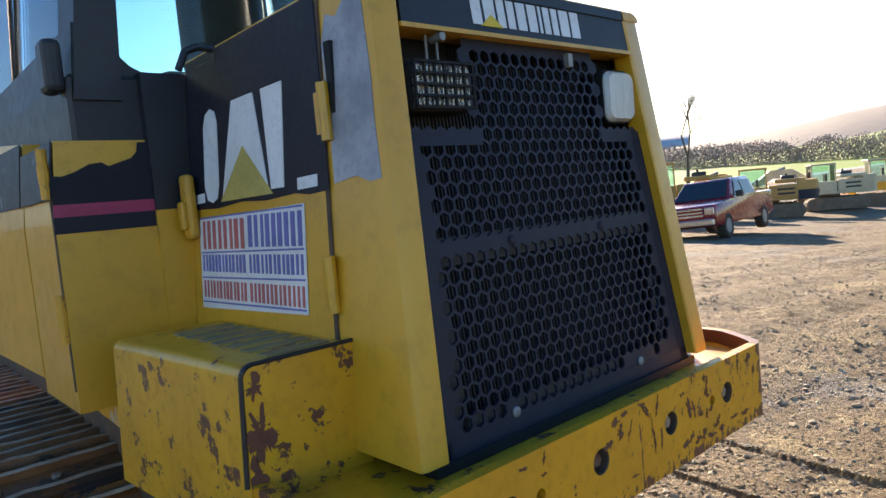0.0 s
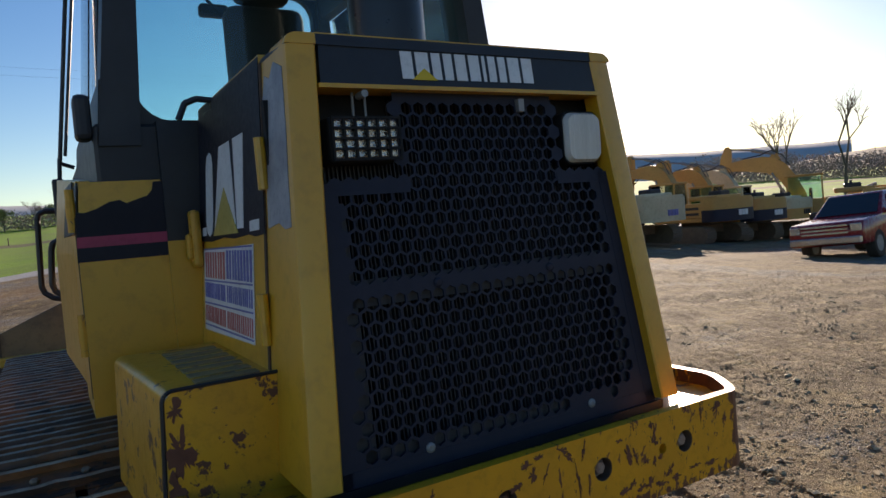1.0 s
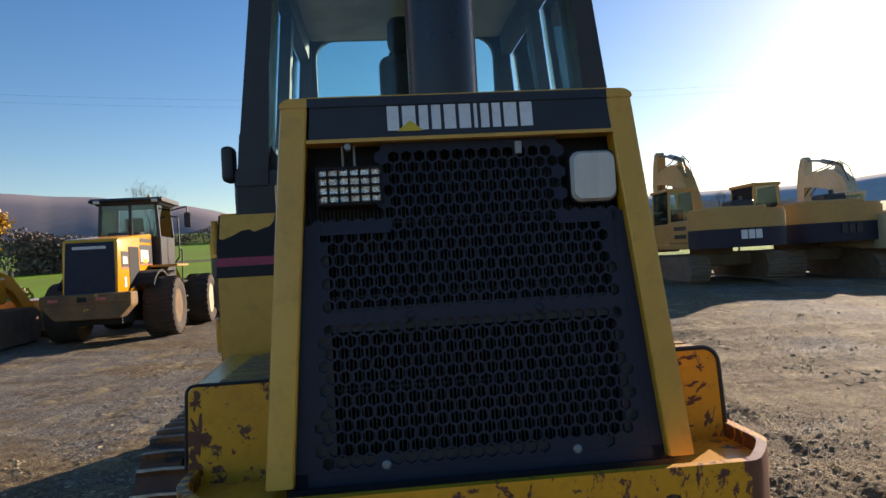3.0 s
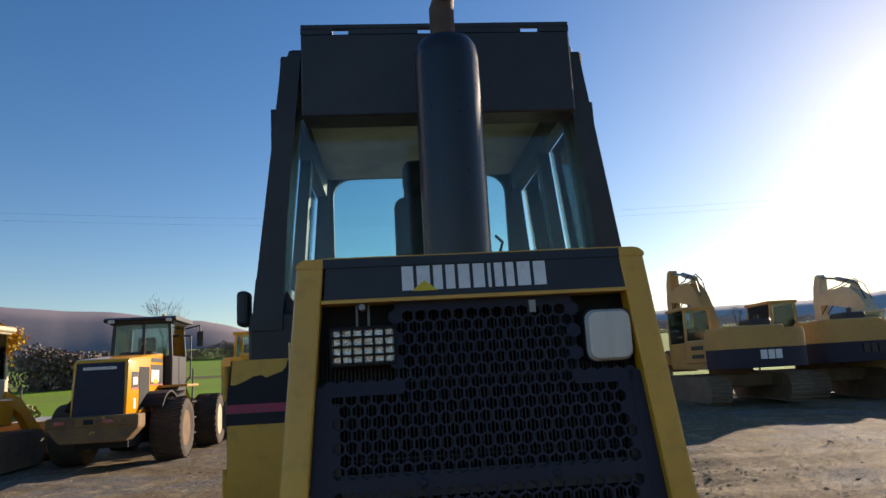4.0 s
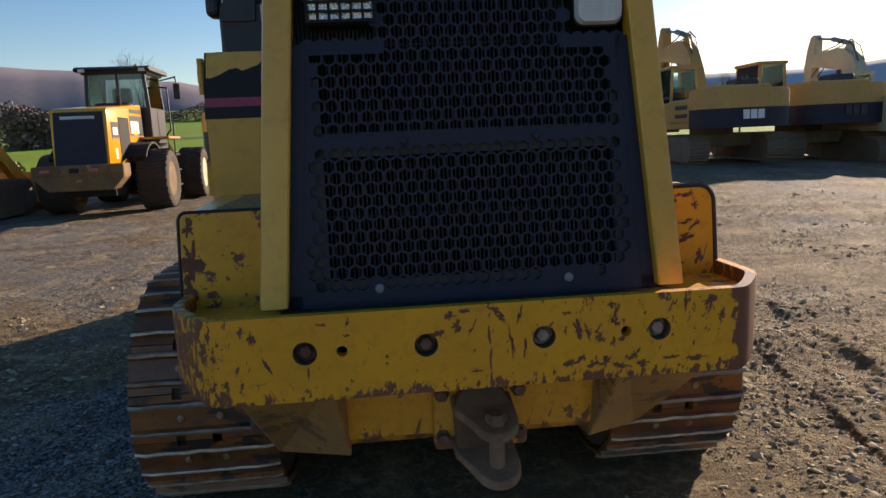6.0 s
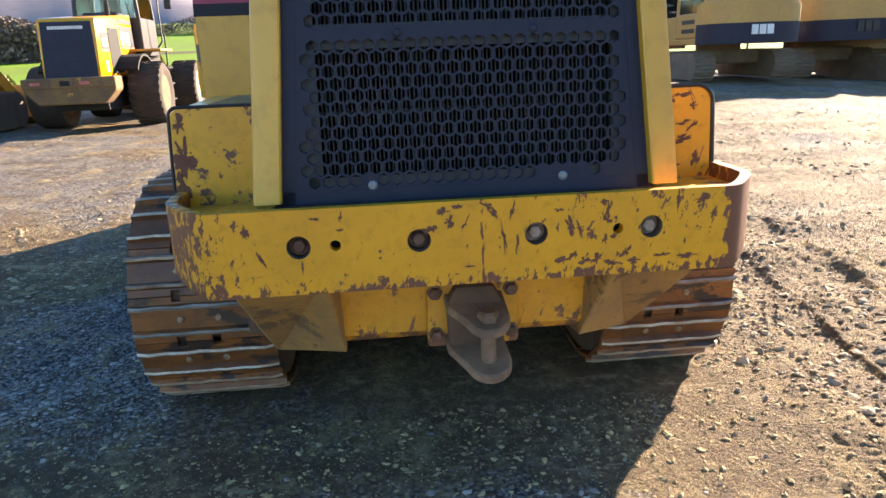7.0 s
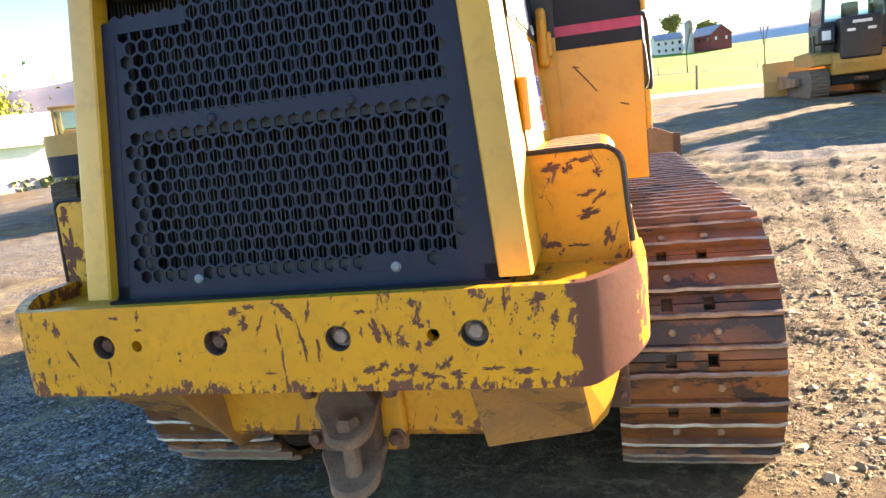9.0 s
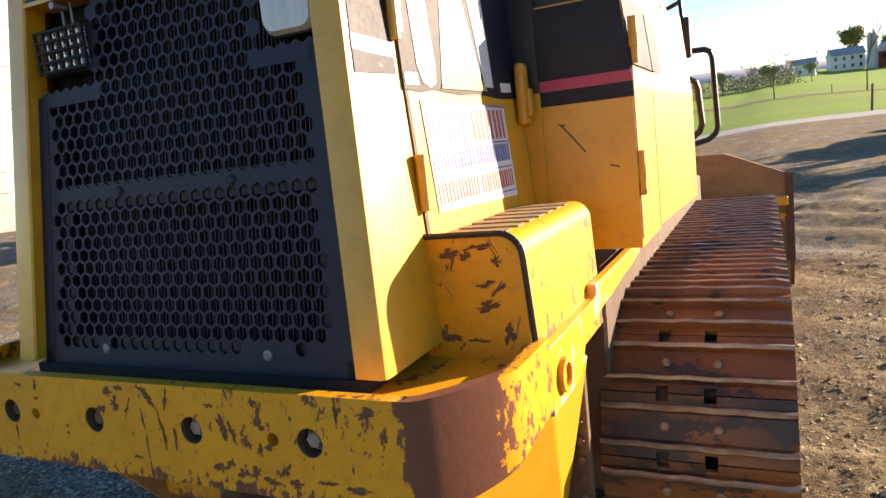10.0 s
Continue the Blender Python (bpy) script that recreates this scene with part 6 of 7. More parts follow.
def excavator(name, label, x, y, turn, paint, weight_paint, scale=1.0, boom="up", mark=WHITE):
    t = thing(name, label, "excavator", pose(x, y, lift(x, y), 0, 0, turn) @ Matrix.Scale(scale, 4), "parked excavators")
    for s in (-1, 1):
        far_track(t, *sorted((s * 0.85, s * 1.45)), -1.5, 1.5, 0.42)
        boxes("track_frame", TRACK_DUSTY, t, [(*sorted((s * 0.95, s * 1.35)), -1.4, 1.4, 0.2, 0.62)], 0.03)
    bm = bmesh.new()
    box(bm, -0.9, 0.9, -0.9, 0.9, 0.45, 0.85, 0.05)
    lathe(bm, [(0.65, 0.85), (0.65, 1.02)], (0, 0, 0), "z", 24)
    part("undercarriage", bm, TRACK_DUSTY, t)
    bm = bmesh.new()
    box(bm, -1.35, 1.35, -1.7, 1.35, 1.02, 1.2, 0.03)
    box(bm, 0.42, 1.35, -1.6, 1.3, 1.2, 1.85, 0.05, 2)
    box(bm, -1.35, -0.3, -1.6, -0.05, 1.2, 1.9, 0.05, 2)
    part("upper_body", bm, paint, t)
    # counterweight, rounded in plan
    bm = bmesh.new()
    pts = [(-1.36, -1.55)] + [(1.36 * math.sin(a), -1.75 - 0.95 * math.cos(a) ** 0.7) for a in [radians(-78 + i * 13) for i in range(13)]] + [(1.36, -1.55)]
    prism(bm, pts, "z", 1.02, 2.0)
    cw = part("counterweight", bm, weight_paint, t, "rounded rear counterweight", smooth=True)
    bm = bmesh.new()
    prism(bm, [(p * 1.003, q - 0.004) for p, q in pts], "z", 1.56, 2.02)
    prism(bm, [(p * 0.99, q * 0.99 + 0.03) for p, q in pts], "z", 2.02, 2.10)
    part("counterweight_top", bm, paint, cw, smooth=True)
    for k in range(3):
        boxes("mark_bar", mark, cw, [(-0.30 + k * 0.21, -0.13 + k * 0.21, -2.725, -2.69, 1.25, 1.5)])
    bm = bmesh.new()
    box(bm, -0.85, 0.85, -2.0, -0.4, 2.0, 2.22, 0.06, 2)
    part("engine_hood", bm, paint, t, "engine hood")
    bm = bmesh.new()
    rod(bm, (0.5, -1.1, 2.2), (0.5, -1.1, 2.55), 0.06, 12)
    part("exhaust", bm, RUST_DARK, t)
    boxes("air_cleaner", BLACK, t, [(0.05, 0.75, -1.5, -0.8, 2.2, 2.42)], 0.05)
    for z in (1.35, 1.6):
        boxes("louvre", BLACK, t, [(-1.362, -1.345, -1.4, -0.5, z, z + 0.12)])
    glazed_cab(t, -1.32, -0.40, 0.0, 1.5, 1.15, 2.98, paint, 0.7)
    # boom, stick, bucket
    def arm(nm, pts, w, m=paint):
        bm = bmesh.new()
        prism(bm, pts, "x", -w, w, 0.02)
        return part(nm, bm, m, t)
    if boom == "up":
        arm("boom", [(0.55, 1.40), (1.0, 1.45), (1.45, 2.3), (1.85, 2.95), (2.35, 3.25), (3.2, 3.38), (3.95, 3.45), (4.15, 3.62), (4.0, 3.86), (3.2, 3.98), (2.45, 4.02), (1.95, 3.92), (1.5, 3.6), (1.05, 2.9), (0.7, 2.1)], 0.2)
        arm("stick", [(3.82, 4.5), (3.95, 4.68), (4.12, 4.62), (4.3, 4.2), (4.48, 3.5), (4.38, 1.6), (4.18, 1.6), (3.98, 3.3), (3.84, 4.0)], 0.16)
        tip = (3.98, 4.50)
        base = (1.9, 3.98)
        bk = 4.3
        bm = bmesh.new()
        prism(bm, [(1.7, 3.8), (2.2, 3.95), (2.0, 4.16), (1.85, 4.16)], "x", -0.07, 0.07)
        part("cylinder_bracket", bm, paint, t)
        for hx in (-0.12, 0.12):
            for run in ([(hx, 1.3, 3.45), (hx, 1.6, 4.0), (hx, 2.1, 4.28), (hx, 2.6, 4.1), (hx, 3.4, 4.0)], [(hx, 3.6, 3.42), (hx, 3.9, 3.2), (hx, 4.12, 3.0)]):
                bm = bmesh.new()
                pipe(bm, run, 0.022, 6)
                part("hose", bm, BLACK, t, "black hydraulic hose", smooth=True)
    else:
        arm("boom", [(0.7, 1.45), (1.15, 1.5), (2.2, 2.2), (3.4, 2.35), (4.9, 1.5), (5.05, 1.7), (3.6, 2.85), (2.2, 2.85), (1.2, 2.2)], 0.2)
        arm("stick", [(4.6, 2.1), (4.9, 2.2), (5.1, 1.9), (5.3, 0.8), (5.1, 0.7), (4.8, 1.5)], 0.16)
        tip, base, bk = (4.7, 2.05), (2.6, 2.85), 5.2
    bm = bmesh.new()
    rod(bm, (0, base[0], base[1] + 0.12), (0, (base[0] + tip[0]) / 2, (base[1] + tip[1]) / 2 + 0.14), 0.09, 10)
    rod(bm, (0, (base[0] + tip[0]) / 2, (base[1] + tip[1]) / 2 + 0.14), (0, tip[0], tip[1] + 0.04), 0.045, 8)
    part("cylinder", bm, GREY, t)
    for s in (-0.27, 0.27):
        bm = bmesh.new()
        rod(bm, (s, 1.3, 1.5), (s, 1.75, 2.4 if boom == "up" else 2.0), 0.09, 10)
        rod(bm, (s, 1.75, 2.4 if boom == "up" else 2.0), (s, 2.1, 3.2 if boom == "up" else 2.45), 0.05, 8)
        part("cylinder", bm, GREY, t)
    bm = bmesh.new()
    zb = 1.7 if boom == "up" else 0.8
    prism(bm, [(bk - 0.15, zb), (bk + 0.25, zb - 0.1), (bk + 0.1, zb - 0.75), (bk - 0.45, zb - 0.8 if zb > 1 else 0.02), (bk - 0.75, zb - 0.35)], "x", -0.5, 0.5, 0.02)
    part("bucket", bm, RUST_DARK, t)
    return t


def wheel(t, name, x, y, r, w, rim_paint, tread=True):
    bm = bmesh.new()
    lathe(bm, [(r * 0.56, -w * 0.44), (r * 0.70, -w * 0.52), (r * 0.86, -w * 0.515), (r * 0.945, -w * 0.46), (r * 0.975, -w * 0.30), (r * 0.98, 0.0), (r * 0.975, w * 0.30), (r * 0.945, w * 0.46), (r * 0.86, w * 0.515), (r * 0.70, w * 0.52), (r * 0.56, w * 0.44)], (x, y, r), "x", 36)
    wh = part(name, bm, TYRE_MUD, t, "mud-coated tyre", smooth=True)
    bm = bmesh.new()
    lathe(bm, [(r * 0.57, -w * 0.45), (r * 0.5, -w * 0.36), (r * 0.46, -w * 0.18), (r * 0.22, -w * 0.14), (r * 0.18, -w * 0.28), (r * 0.18, w * 0.28), (r * 0.22, w * 0.14), (r * 0.46, w * 0.18), (r * 0.5, w * 0.36), (r * 0.57, w * 0.45)], (x, y, r), "x", 28)
    part("rim", bm, rim_paint, wh, smooth=True)
    if tread:
        for k in range(24):
            for s in (-1, 1):
                bm = bmesh.new()
                m = Matrix.Translation((x, y, r)) @ Matrix.Rotation(2 * math.pi * (k + 0.25 * s) / 24, 4, "X")
                pts = [(s * 0.02, -0.075), (s * 0.02, -0.01), (s * w * 0.40, 0.075), (s * w * 0.50, 0.065), (s * w * 0.50, -0.005), (s * w * 0.36, -0.015)]
                top = [(p, q, r * (1.0 if abs(p) < w * 0.45 else 0.955)) for p, q in pts]
                hull(bm, [(p, q, r * 0.93) for p, q in pts], top)
                for v in bm.verts:
                    v.co = m @ v.co
                part("lug", bm, TYRE_MUD, wh)
    return wh


def wheel_loader():
    x, y = -6.27, 14.75
    t = thing("wheel_loader", "yellow articulated wheel loader with muddy tyres and black rear grille", "wheel loader", pose(x, y, lift(x, y), 0, 0, 3))
    R = 0.69
    for s in (-1, 1):
        wheel(t, "rear_wheel", s * 1.04, 0.0, R, 0.66, MUD_PAINT, s > 0)
        wheel(t, "front_wheel", s * 1.08 + 0.16, 2.95, R, 0.6, CREAM, s > 0)
        # arched fender with a flat deck over the rear wheel
        bm = bmesh.new()
        pts = [(0.92 * math.sin(a), R + 0.86 * math.cos(a)) for a in [radians(-50 + i * 14) for i in range(7)]] + [(1.35, R + 0.82)]
        inn = [(p * 0.95, q - 0.05) for p, q in pts]
        prism(bm, pts + inn[::-1], "x", *sorted((s * 0.55, s * 1.0)))
        part("fender", bm, DARK, t, "black rear fender")
        boxes("fender_deck", YELLOW_DUSTY, t, [(*sorted((s * 0.50, s * 1.22)), 0.55, 1.75, 1.60, 1.66)], 0.012, "dusty yellow deck over the fender")
        for z in (0.45, 0.82, 1.2):
            boxes("step", DARK, t, [(*sorted((s * 0.85, s * 1.2)), 1.25, 1.62, z, z + 0.04)])
        bm = bmesh.new()
        pipe(bm, [(s * 1.18, 1.22, 1.2), (s * 1.2, 1.22, 1.95), (s * 1.16, 1.3, 2.02)], 0.02, 8)
        part("hand_rail", bm, BLACK, t, smooth=True)
    # rear counterweight bar with lamps, dropping to a narrower lower beam
    bm = bmesh.new()
    prism(bm, [(-0.86, 1.12), (-0.86, 0.86), (-0.62, 0.60), (0.62, 0.60), (0.86, 0.86), (0.86, 1.12)], "y", -1.92, -1.42, 0.03)
    cw = part("counterweight", bm, MUD_PAINT, t, "muddy brown rear counterweight")
    boxes("lamp_bar", MUD_PAINT, cw, [(-0.87, 0.87, -1.945, -1.86, 0.92, 1.11)], 0.012, "dusty bar with lamps")
    for xx in (-0.62, 0.30):
        boxes("tail_lamp", RED, cw, [(xx - 0.09, xx + 0.09, -1.962, -1.94, 0.985, 1.045)], 0.004)
    for xx in (-0.38, 0.10, 0.60):
        bm = bmesh.new()
        lathe(bm, [(0.045, -0.02), (0.045, 0.02)], (xx, -1.945, 1.015), "y", 14)
        part("tow_eye", bm, BOLT, cw)
    # Flat near-black plate standing in for the shade of a hollow.
    boxes("recess", DARK, cw, [(-0.16, 0.02, -1.955, -1.94, 0.965, 1.06)])
    boxes("chassis", DARK, t, [(-0.52, 0.52, -1.42, 1.25, 0.45, 1.1), (-0.45, 0.55, 1.55, 3.7, 0.45, 1.0)])
    bm = bmesh.new()
    rod(bm, (-1.1, 0, R), (1.1, 0, R), 0.16, 12)
    part("rear_axle", bm, DARK, t)
    # sloping engine hood: yellow top and side frame, dark grille at the rear
    bm = bmesh.new()
    prism(bm, [(-1.66, 1.08), (-1.55, 2.20), (-1.46, 2.26), (1.02, 2.44), (1.02, 1.12), (0.2, 1.08)], "x", -0.55, 0.55, 0.05)
    hood = part("engine_hood", bm, YELLOW_CLEAN, t, "clean yellow engine hood", smooth=True)
    bm = bmesh.new()
    hull(bm, [(-0.50, -1.680, 1.10), (0.50, -1.680, 1.10), (0.47, -1.567, 2.18), (-0.47, -1.567, 2.18)], [(-0.50, -1.55, 1.10), (0.50, -1.55, 1.10), (0.47, -1.45, 2.18), (-0.47, -1.45, 2.18)])
    gr = part("rear_grille", bm, GRILLE, hood, "dark rear radiator grille")
    for k in range(11):
        boxes("mark_bar", WHITE, gr, [(-0.33 + k * 0.06, -0.285 + k * 0.06, -1.604, -1.57, 2.035, 2.095)])
    for k in range(9):
        z = 1.18 + k * 0.08
        yk = -1.680 + (z - 1.10) * 0.105
        boxes("louvre", GRILLE, gr, [(-0.45, 0.45, yk - 0.006, yk + 0.01, z, z + 0.03)])
    for d in ((0.545, 0.556, -0.05, 0.95, 1.70, 2.14), (0.545, 0.556, -1.38, -0.92, 1.64, 1.97)):
        boxes("black_side_panel", BLACK, hood, [d])
    boxes("vent", DARK, hood, [(0.545, 0.560, -0.88, -0.16, 1.16, 2.08)])
    boxes("red_stripe", RED, hood, [(0.548, 0.559, -0.05, 0.95, 1.67, 1.695)])
    boxes("red_stripe", RED, hood, [(0.548, 0.559, -1.38, -0.92, 1.60, 1.635)])
    for d in ((-0.02, 0.16), (0.20, 0.40), (0.43, 0.60)):
        boxes("mark_bar", WHITE, hood, [(0.552, 0.561, d[0], d[1], 1.74, 2.02)])
    boxes("mark_patch", SIGN_YELLOW, hood, [(0.552, 0.562, 0.14, 0.48, 1.71, 1.80)])
    boxes("model_plate", WHITE, hood, [(0.552, 0.560, -1.30, -1.0, 1.70, 1.86)])
    boxes("warning_sticker", WHITE, hood, [(0.548, 0.557, -1.24, -1.1, 1.2, 1.42)])
    boxes("side_plate_mark", BLACK, hood, [(0.548, 0.558, 0.0, 0.9, 2.20, 2.29)])
    # intake and rail on the hood
    boxes("air_intake", BLACK, t, [(-0.36, 0.42, 0.55, 1.0, 2.32, 2.47)], 0.04)
    # tall black cab with slim posts, overhanging roof, mirrors
    cab = glazed_cab(t, -0.72, 0.74, 1.06, 2.45, 1.35, 3.26, BLACK, 1.02, 0.075, 0.05)
    boxes("rear_divider", BLACK, cab, [(0.02, 0.09, 1.065, 1.10, 2.36, 3.18)])
    bm = bmesh.new()
    prism(bm, [(0.86, 3.28), (0.92, 3.22), (2.62, 3.22), (2.66, 3.30), (2.5, 3.34), (1.0, 3.34)], "x", -0.84, 0.86, 0.015)
    part("roof_visor", bm, BLACK, t, "black overhanging cab roof")
    for xx in (-0.72, 0.62):
        boxes("roof_lamp", LENS, t, [(xx, xx + 0.14, 0.84, 0.90, 3.20, 3.28)], 0.01)
    bm = bmesh.new()
    pipe(bm, [(0.72, 2.35, 3.1), (1.12, 2.3, 3.18), (1.14, 2.3, 2.78)], 0.02)
    box(bm, 1.05, 1.22, 2.26, 2.31, 2.62, 3.02, 0.03, 2)
    part("mirror", bm, BLACK, t, "black side mirror on a bent arm")
    bm = bmesh.new()
    pipe(bm, [(0.75, 1.9, 2.9), (0.98, 1.9, 2.88), (0.98, 1.9, 1.85), (0.86, 1.9, 1.7)], 0.02)
    part("hand_rail", bm, BLACK, t, smooth=True)
    bm = bmesh.new()
    pipe(bm, [(-0.72, 2.35, 3.05), (-0.98, 2.3, 3.1), (-0.98, 2.3, 2.8)], 0.02)
    box(bm, -1.05, -0.9, 2.26, 2.31, 2.62, 2.95, 0.03, 2)
    part("mirror", bm, BLACK, t, "black side mirror on a bent arm")
    bm = bmesh.new()
    lathe(bm, [(0.05, 3.33), (0.05, 3.40), (0.03, 3.44)], (0.4, 1.5, 0), "z", 10)
    part("beacon", bm, SIGN_YELLOW, t, "small amber beacon")
    bm = bmesh.new()
    rod(bm, (0.3, 0.2, 2.3), (0.3, 0.2, 2.6), 0.05, 10)
    part("exhaust", bm, DARK, t)
    bm = bmesh.new()
    prism(bm, [(2.4, 1.9), (2.7, 2.05), (4.5, 1.0), (4.9, 0.5), (4.6, 0.4), (4.0, 0.9)], "x", -0.45, 0.5)
    part("lift_arm", bm, YELLOW_CLEAN, t)
    bm = bmesh.new()
    prism(bm, [(4.7, 1.25), (4.6, 0.2), (4.9, 0.05), (5.9, 0.04), (5.9, 0.08), (4.95, 0.2), (4.8, 0.35), (4.85, 1.25)], "x", -1.3, 1.4)
    part("bucket", bm, BUCKET, t)
    return t


def old_loader(x, y, turn, paint, label):
    t = thing("crawler_loader", label, "track loader", pose(x, y, lift(x, y), 0, 0, turn), "old crawler machines")
    for s in (-1, 1):
        far_track(t, *sorted((s * 0.68, s * 1.15)), 0.75, 3.1, 0.42)
    bm = bmesh.new()
    prism(bm, [(0.0, 0.95), (0.1, 1.85), (0.3, 1.92), (1.3, 1.95), (1.3, 0.7), (0.25, 0.7)], "x", -0.55, 0.55, 0.03)
    body = part("engine_hood", bm, YELLOW_CLEAN, t)
    bm = bmesh.new()
    hull(bm, [(-0.45, 0.0, 1.02), (0.42, 0.0, 1.02), (0.40, 0.075, 1.8), (-0.43, 0.075, 1.8)], [(-0.45, 0.06, 1.02), (0.42, 0.06, 1.02), (0.40, 0.15, 1.8), (-0.43, 0.15, 1.8)])
    for v in bm.verts:
        v.co.y -= 0.02
    part("rear_grille", bm, GRILLE, body, "dark rear grille")
    boxes("side_grille", GRILLE, body, [(0.545, 0.562, 0.3, 0.95, 1.2, 1.82)])
    bm = bmesh.new()
    hull(bm, [(-0.62, -0.12, 0.98), (0.62, -0.12, 0.98), (0.95, 1.0, 1.2), (-0.95, 1.0, 1.2)], [(-0.5, 0.05, 0.6), (0.5, 0.05, 0.6), (0.6, 1.0, 0.6), (-0.6, 1.0, 0.6)])
    part("rear_frame", bm, YELLOW_DUSTY, t)
    bm = bmesh.new()
    box(bm, -1.2, 1.2, -0.35, -0.2, 0.28, 0.42, 0.02)
    for xx in (-0.6, 0.0, 0.6):
        box(bm, xx - 0.05, xx + 0.05, -0.3, 0.2, 0.3, 0.62)
    part("drawbar", bm, TAN, t)
    for s in (-1, 1):
        boxes("fender_tank", YELLOW_CLEAN, t, [(*sorted((s * 0.5, s * 1.0)), 0.95, 2.2, 0.98, 1.55)], 0.04)
        bm = bmesh.new()
        prism(bm, [(2.2, 1.5), (2.35, 1.7), (3.0, 1.55), (4.2, 0.7), (4.3, 0.4), (4.0, 0.4), (3.0, 1.2)], "x", *sorted((s * 0.62, s * 0.78)))
        part("lift_arm", bm, YELLOW_CLEAN, t)
    glazed_cab(t, -0.72, 0.72, 1.1, 2.5, 1.35, 3.05, paint, 0.62, 0.09, 0.1)
    boxes("roof_cap", paint, t, [(-0.80, 0.80, 0.95, 2.6, 3.0, 3.12)], 0.03)
    bm = bmesh.new()
    rod(bm, (-0.05, 0.55, 1.9), (-0.05, 0.55, 2.75), 0.11, 16)
    rod(bm, (-0.05, 0.55, 2.75), (-0.05, 0.6, 3.0), 0.05, 12)
    part("muffler", bm, MUFFLER_RED, t, "rust-red upright muffler")
    bm = bmesh.new()
    pipe(bm, [(0.2, 0.4, 1.9), (0.2, 0.45, 2.05), (0.5, 0.45, 2.05), (0.5, 0.4, 1.9)], 0.02)
    part("hand_rail", bm, YELLOW_CLEAN, t)
    bm = bmesh.new()
    prism(bm, [(4.2, 0.95), (4.1, 0.2), (4.4, 0.04), (5.2, 0.03), (5.2, 0.06), (4.45, 0.14), (4.28, 0.3), (4.3, 0.95)], "x", -1.2, 1.2)
    part("bucket", bm, TAN, t)
    return t


def dozer(x, y, turn):
    t = thing("bulldozer", "yellow crawler bulldozer with black rear tank seen from behind", "bulldozer", pose(x, y, lift(x, y), 0, 0, turn))
    for s in (-1, 1):
        far_track(t, *sorted((s * 0.72, s * 1.2)), 0.1, 2.4, 0.42)
        bm = bmesh.new()
        prism(bm, [(-0.30, 0.92), (-0.22, 1.22), (0.35, 1.34), (2.0, 1.30), (2.0, 0.98), (0.2, 0.90)], "x", *sorted((s * 0.52, s * 1.16)), 0.03)
        part("fender", bm, YELLOW_DUSTY, t, "dusty yellow fender over the track")
        bm = bmesh.new()
        pipe(bm, [(s * 1.0, 0.2, 1.3), (s * 1.02, 0.2, 1.75), (s * 0.98, 0.7, 1.8), (s * 0.95, 0.75, 1.3)], 0.02, 8)
        part("hand_rail", bm, BLACK, t, smooth=True)
    bm = bmesh.new()
    prism(bm, [(-0.42, 0.62), (-0.48, 0.95), (-0.35, 1.22), (0.4, 1.25), (0.4, 0.55)], "x", -0.68, 0.68, 0.04)
    part("rear_frame", bm, YELLOW_DUSTY, t, "dusty yellow rear frame")
    boxes("belly_guard", DARK, t, [(-0.68, 0.68, -0.2, 2.2, 0.34, 0.66)], 0.03)
    boxes("drawbar", RUST_DARK, t, [(-0.12, 0.12, -0.72, -0.2, 0.42, 0.52)], 0.02)
    bm = bmesh.new()
    box(bm, -0.5, 0.5, -0.5, 0.1, 1.02, 2.15, 0.05, 2)
    tank = part("rear_tank", bm, BLACK, t, "black rear fuel tank")
    for d in ((-0.22, 0.25, 1.95, 2.03), (-0.35, -0.15, 1.75, 1.82), (0.15, 0.35, 1.75, 1.82)):
        boxes("mark_bar", WHITE, tank, [(d[0], d[1], -0.512, -0.495, d[2], d[3])])
    for d in ((-1.0, -0.55, -0.2, 0.5, 1.5, 1.95), (0.55, 0.95, -0.2, 0.5, 1.25, 1.6)):
        boxes("side_box", BLACK, t, [d], 0.03)
    boxes("mark_bar", WHITE, t, [(-0.9, -0.68, -0.215, -0.195, 1.6, 1.85)])
    glazed_cab(t, -0.85, 0.85, 0.1, 1.5, 1.3, 3.05, BLACK, 0.8, 0.09, 0.06)
    bm = bmesh.new()
    prism(bm, [(1.5, 1.0), (1.5, 2.0), (3.0, 1.85), (3.1, 1.0)], "x", -0.5, 0.5, 0.04)
    part("engine_hood", bm, YELLOW_CLEAN, t)
    for s in (-1, 1):
        bm = bmesh.new()
        prism(bm, [(0.9, 0.62), (0.9, 0.4), (3.3, 0.3), (3.5, 0.6), (3.3, 0.75)], "x", *sorted((s * 1.24, s * 1.36)))
        part("push_arm", bm, BUCKET, t)
    bm = bmesh.new()
    prism(bm, [(3.4, 0.05), (3.55, 0.03), (3.6, 0.5), (3.75, 1.15), (3.65, 1.22), (3.42, 0.6)], "x", -1.75, 1.75)
    part("blade", bm, TAN, t, "worn steel dozer blade")
    return t


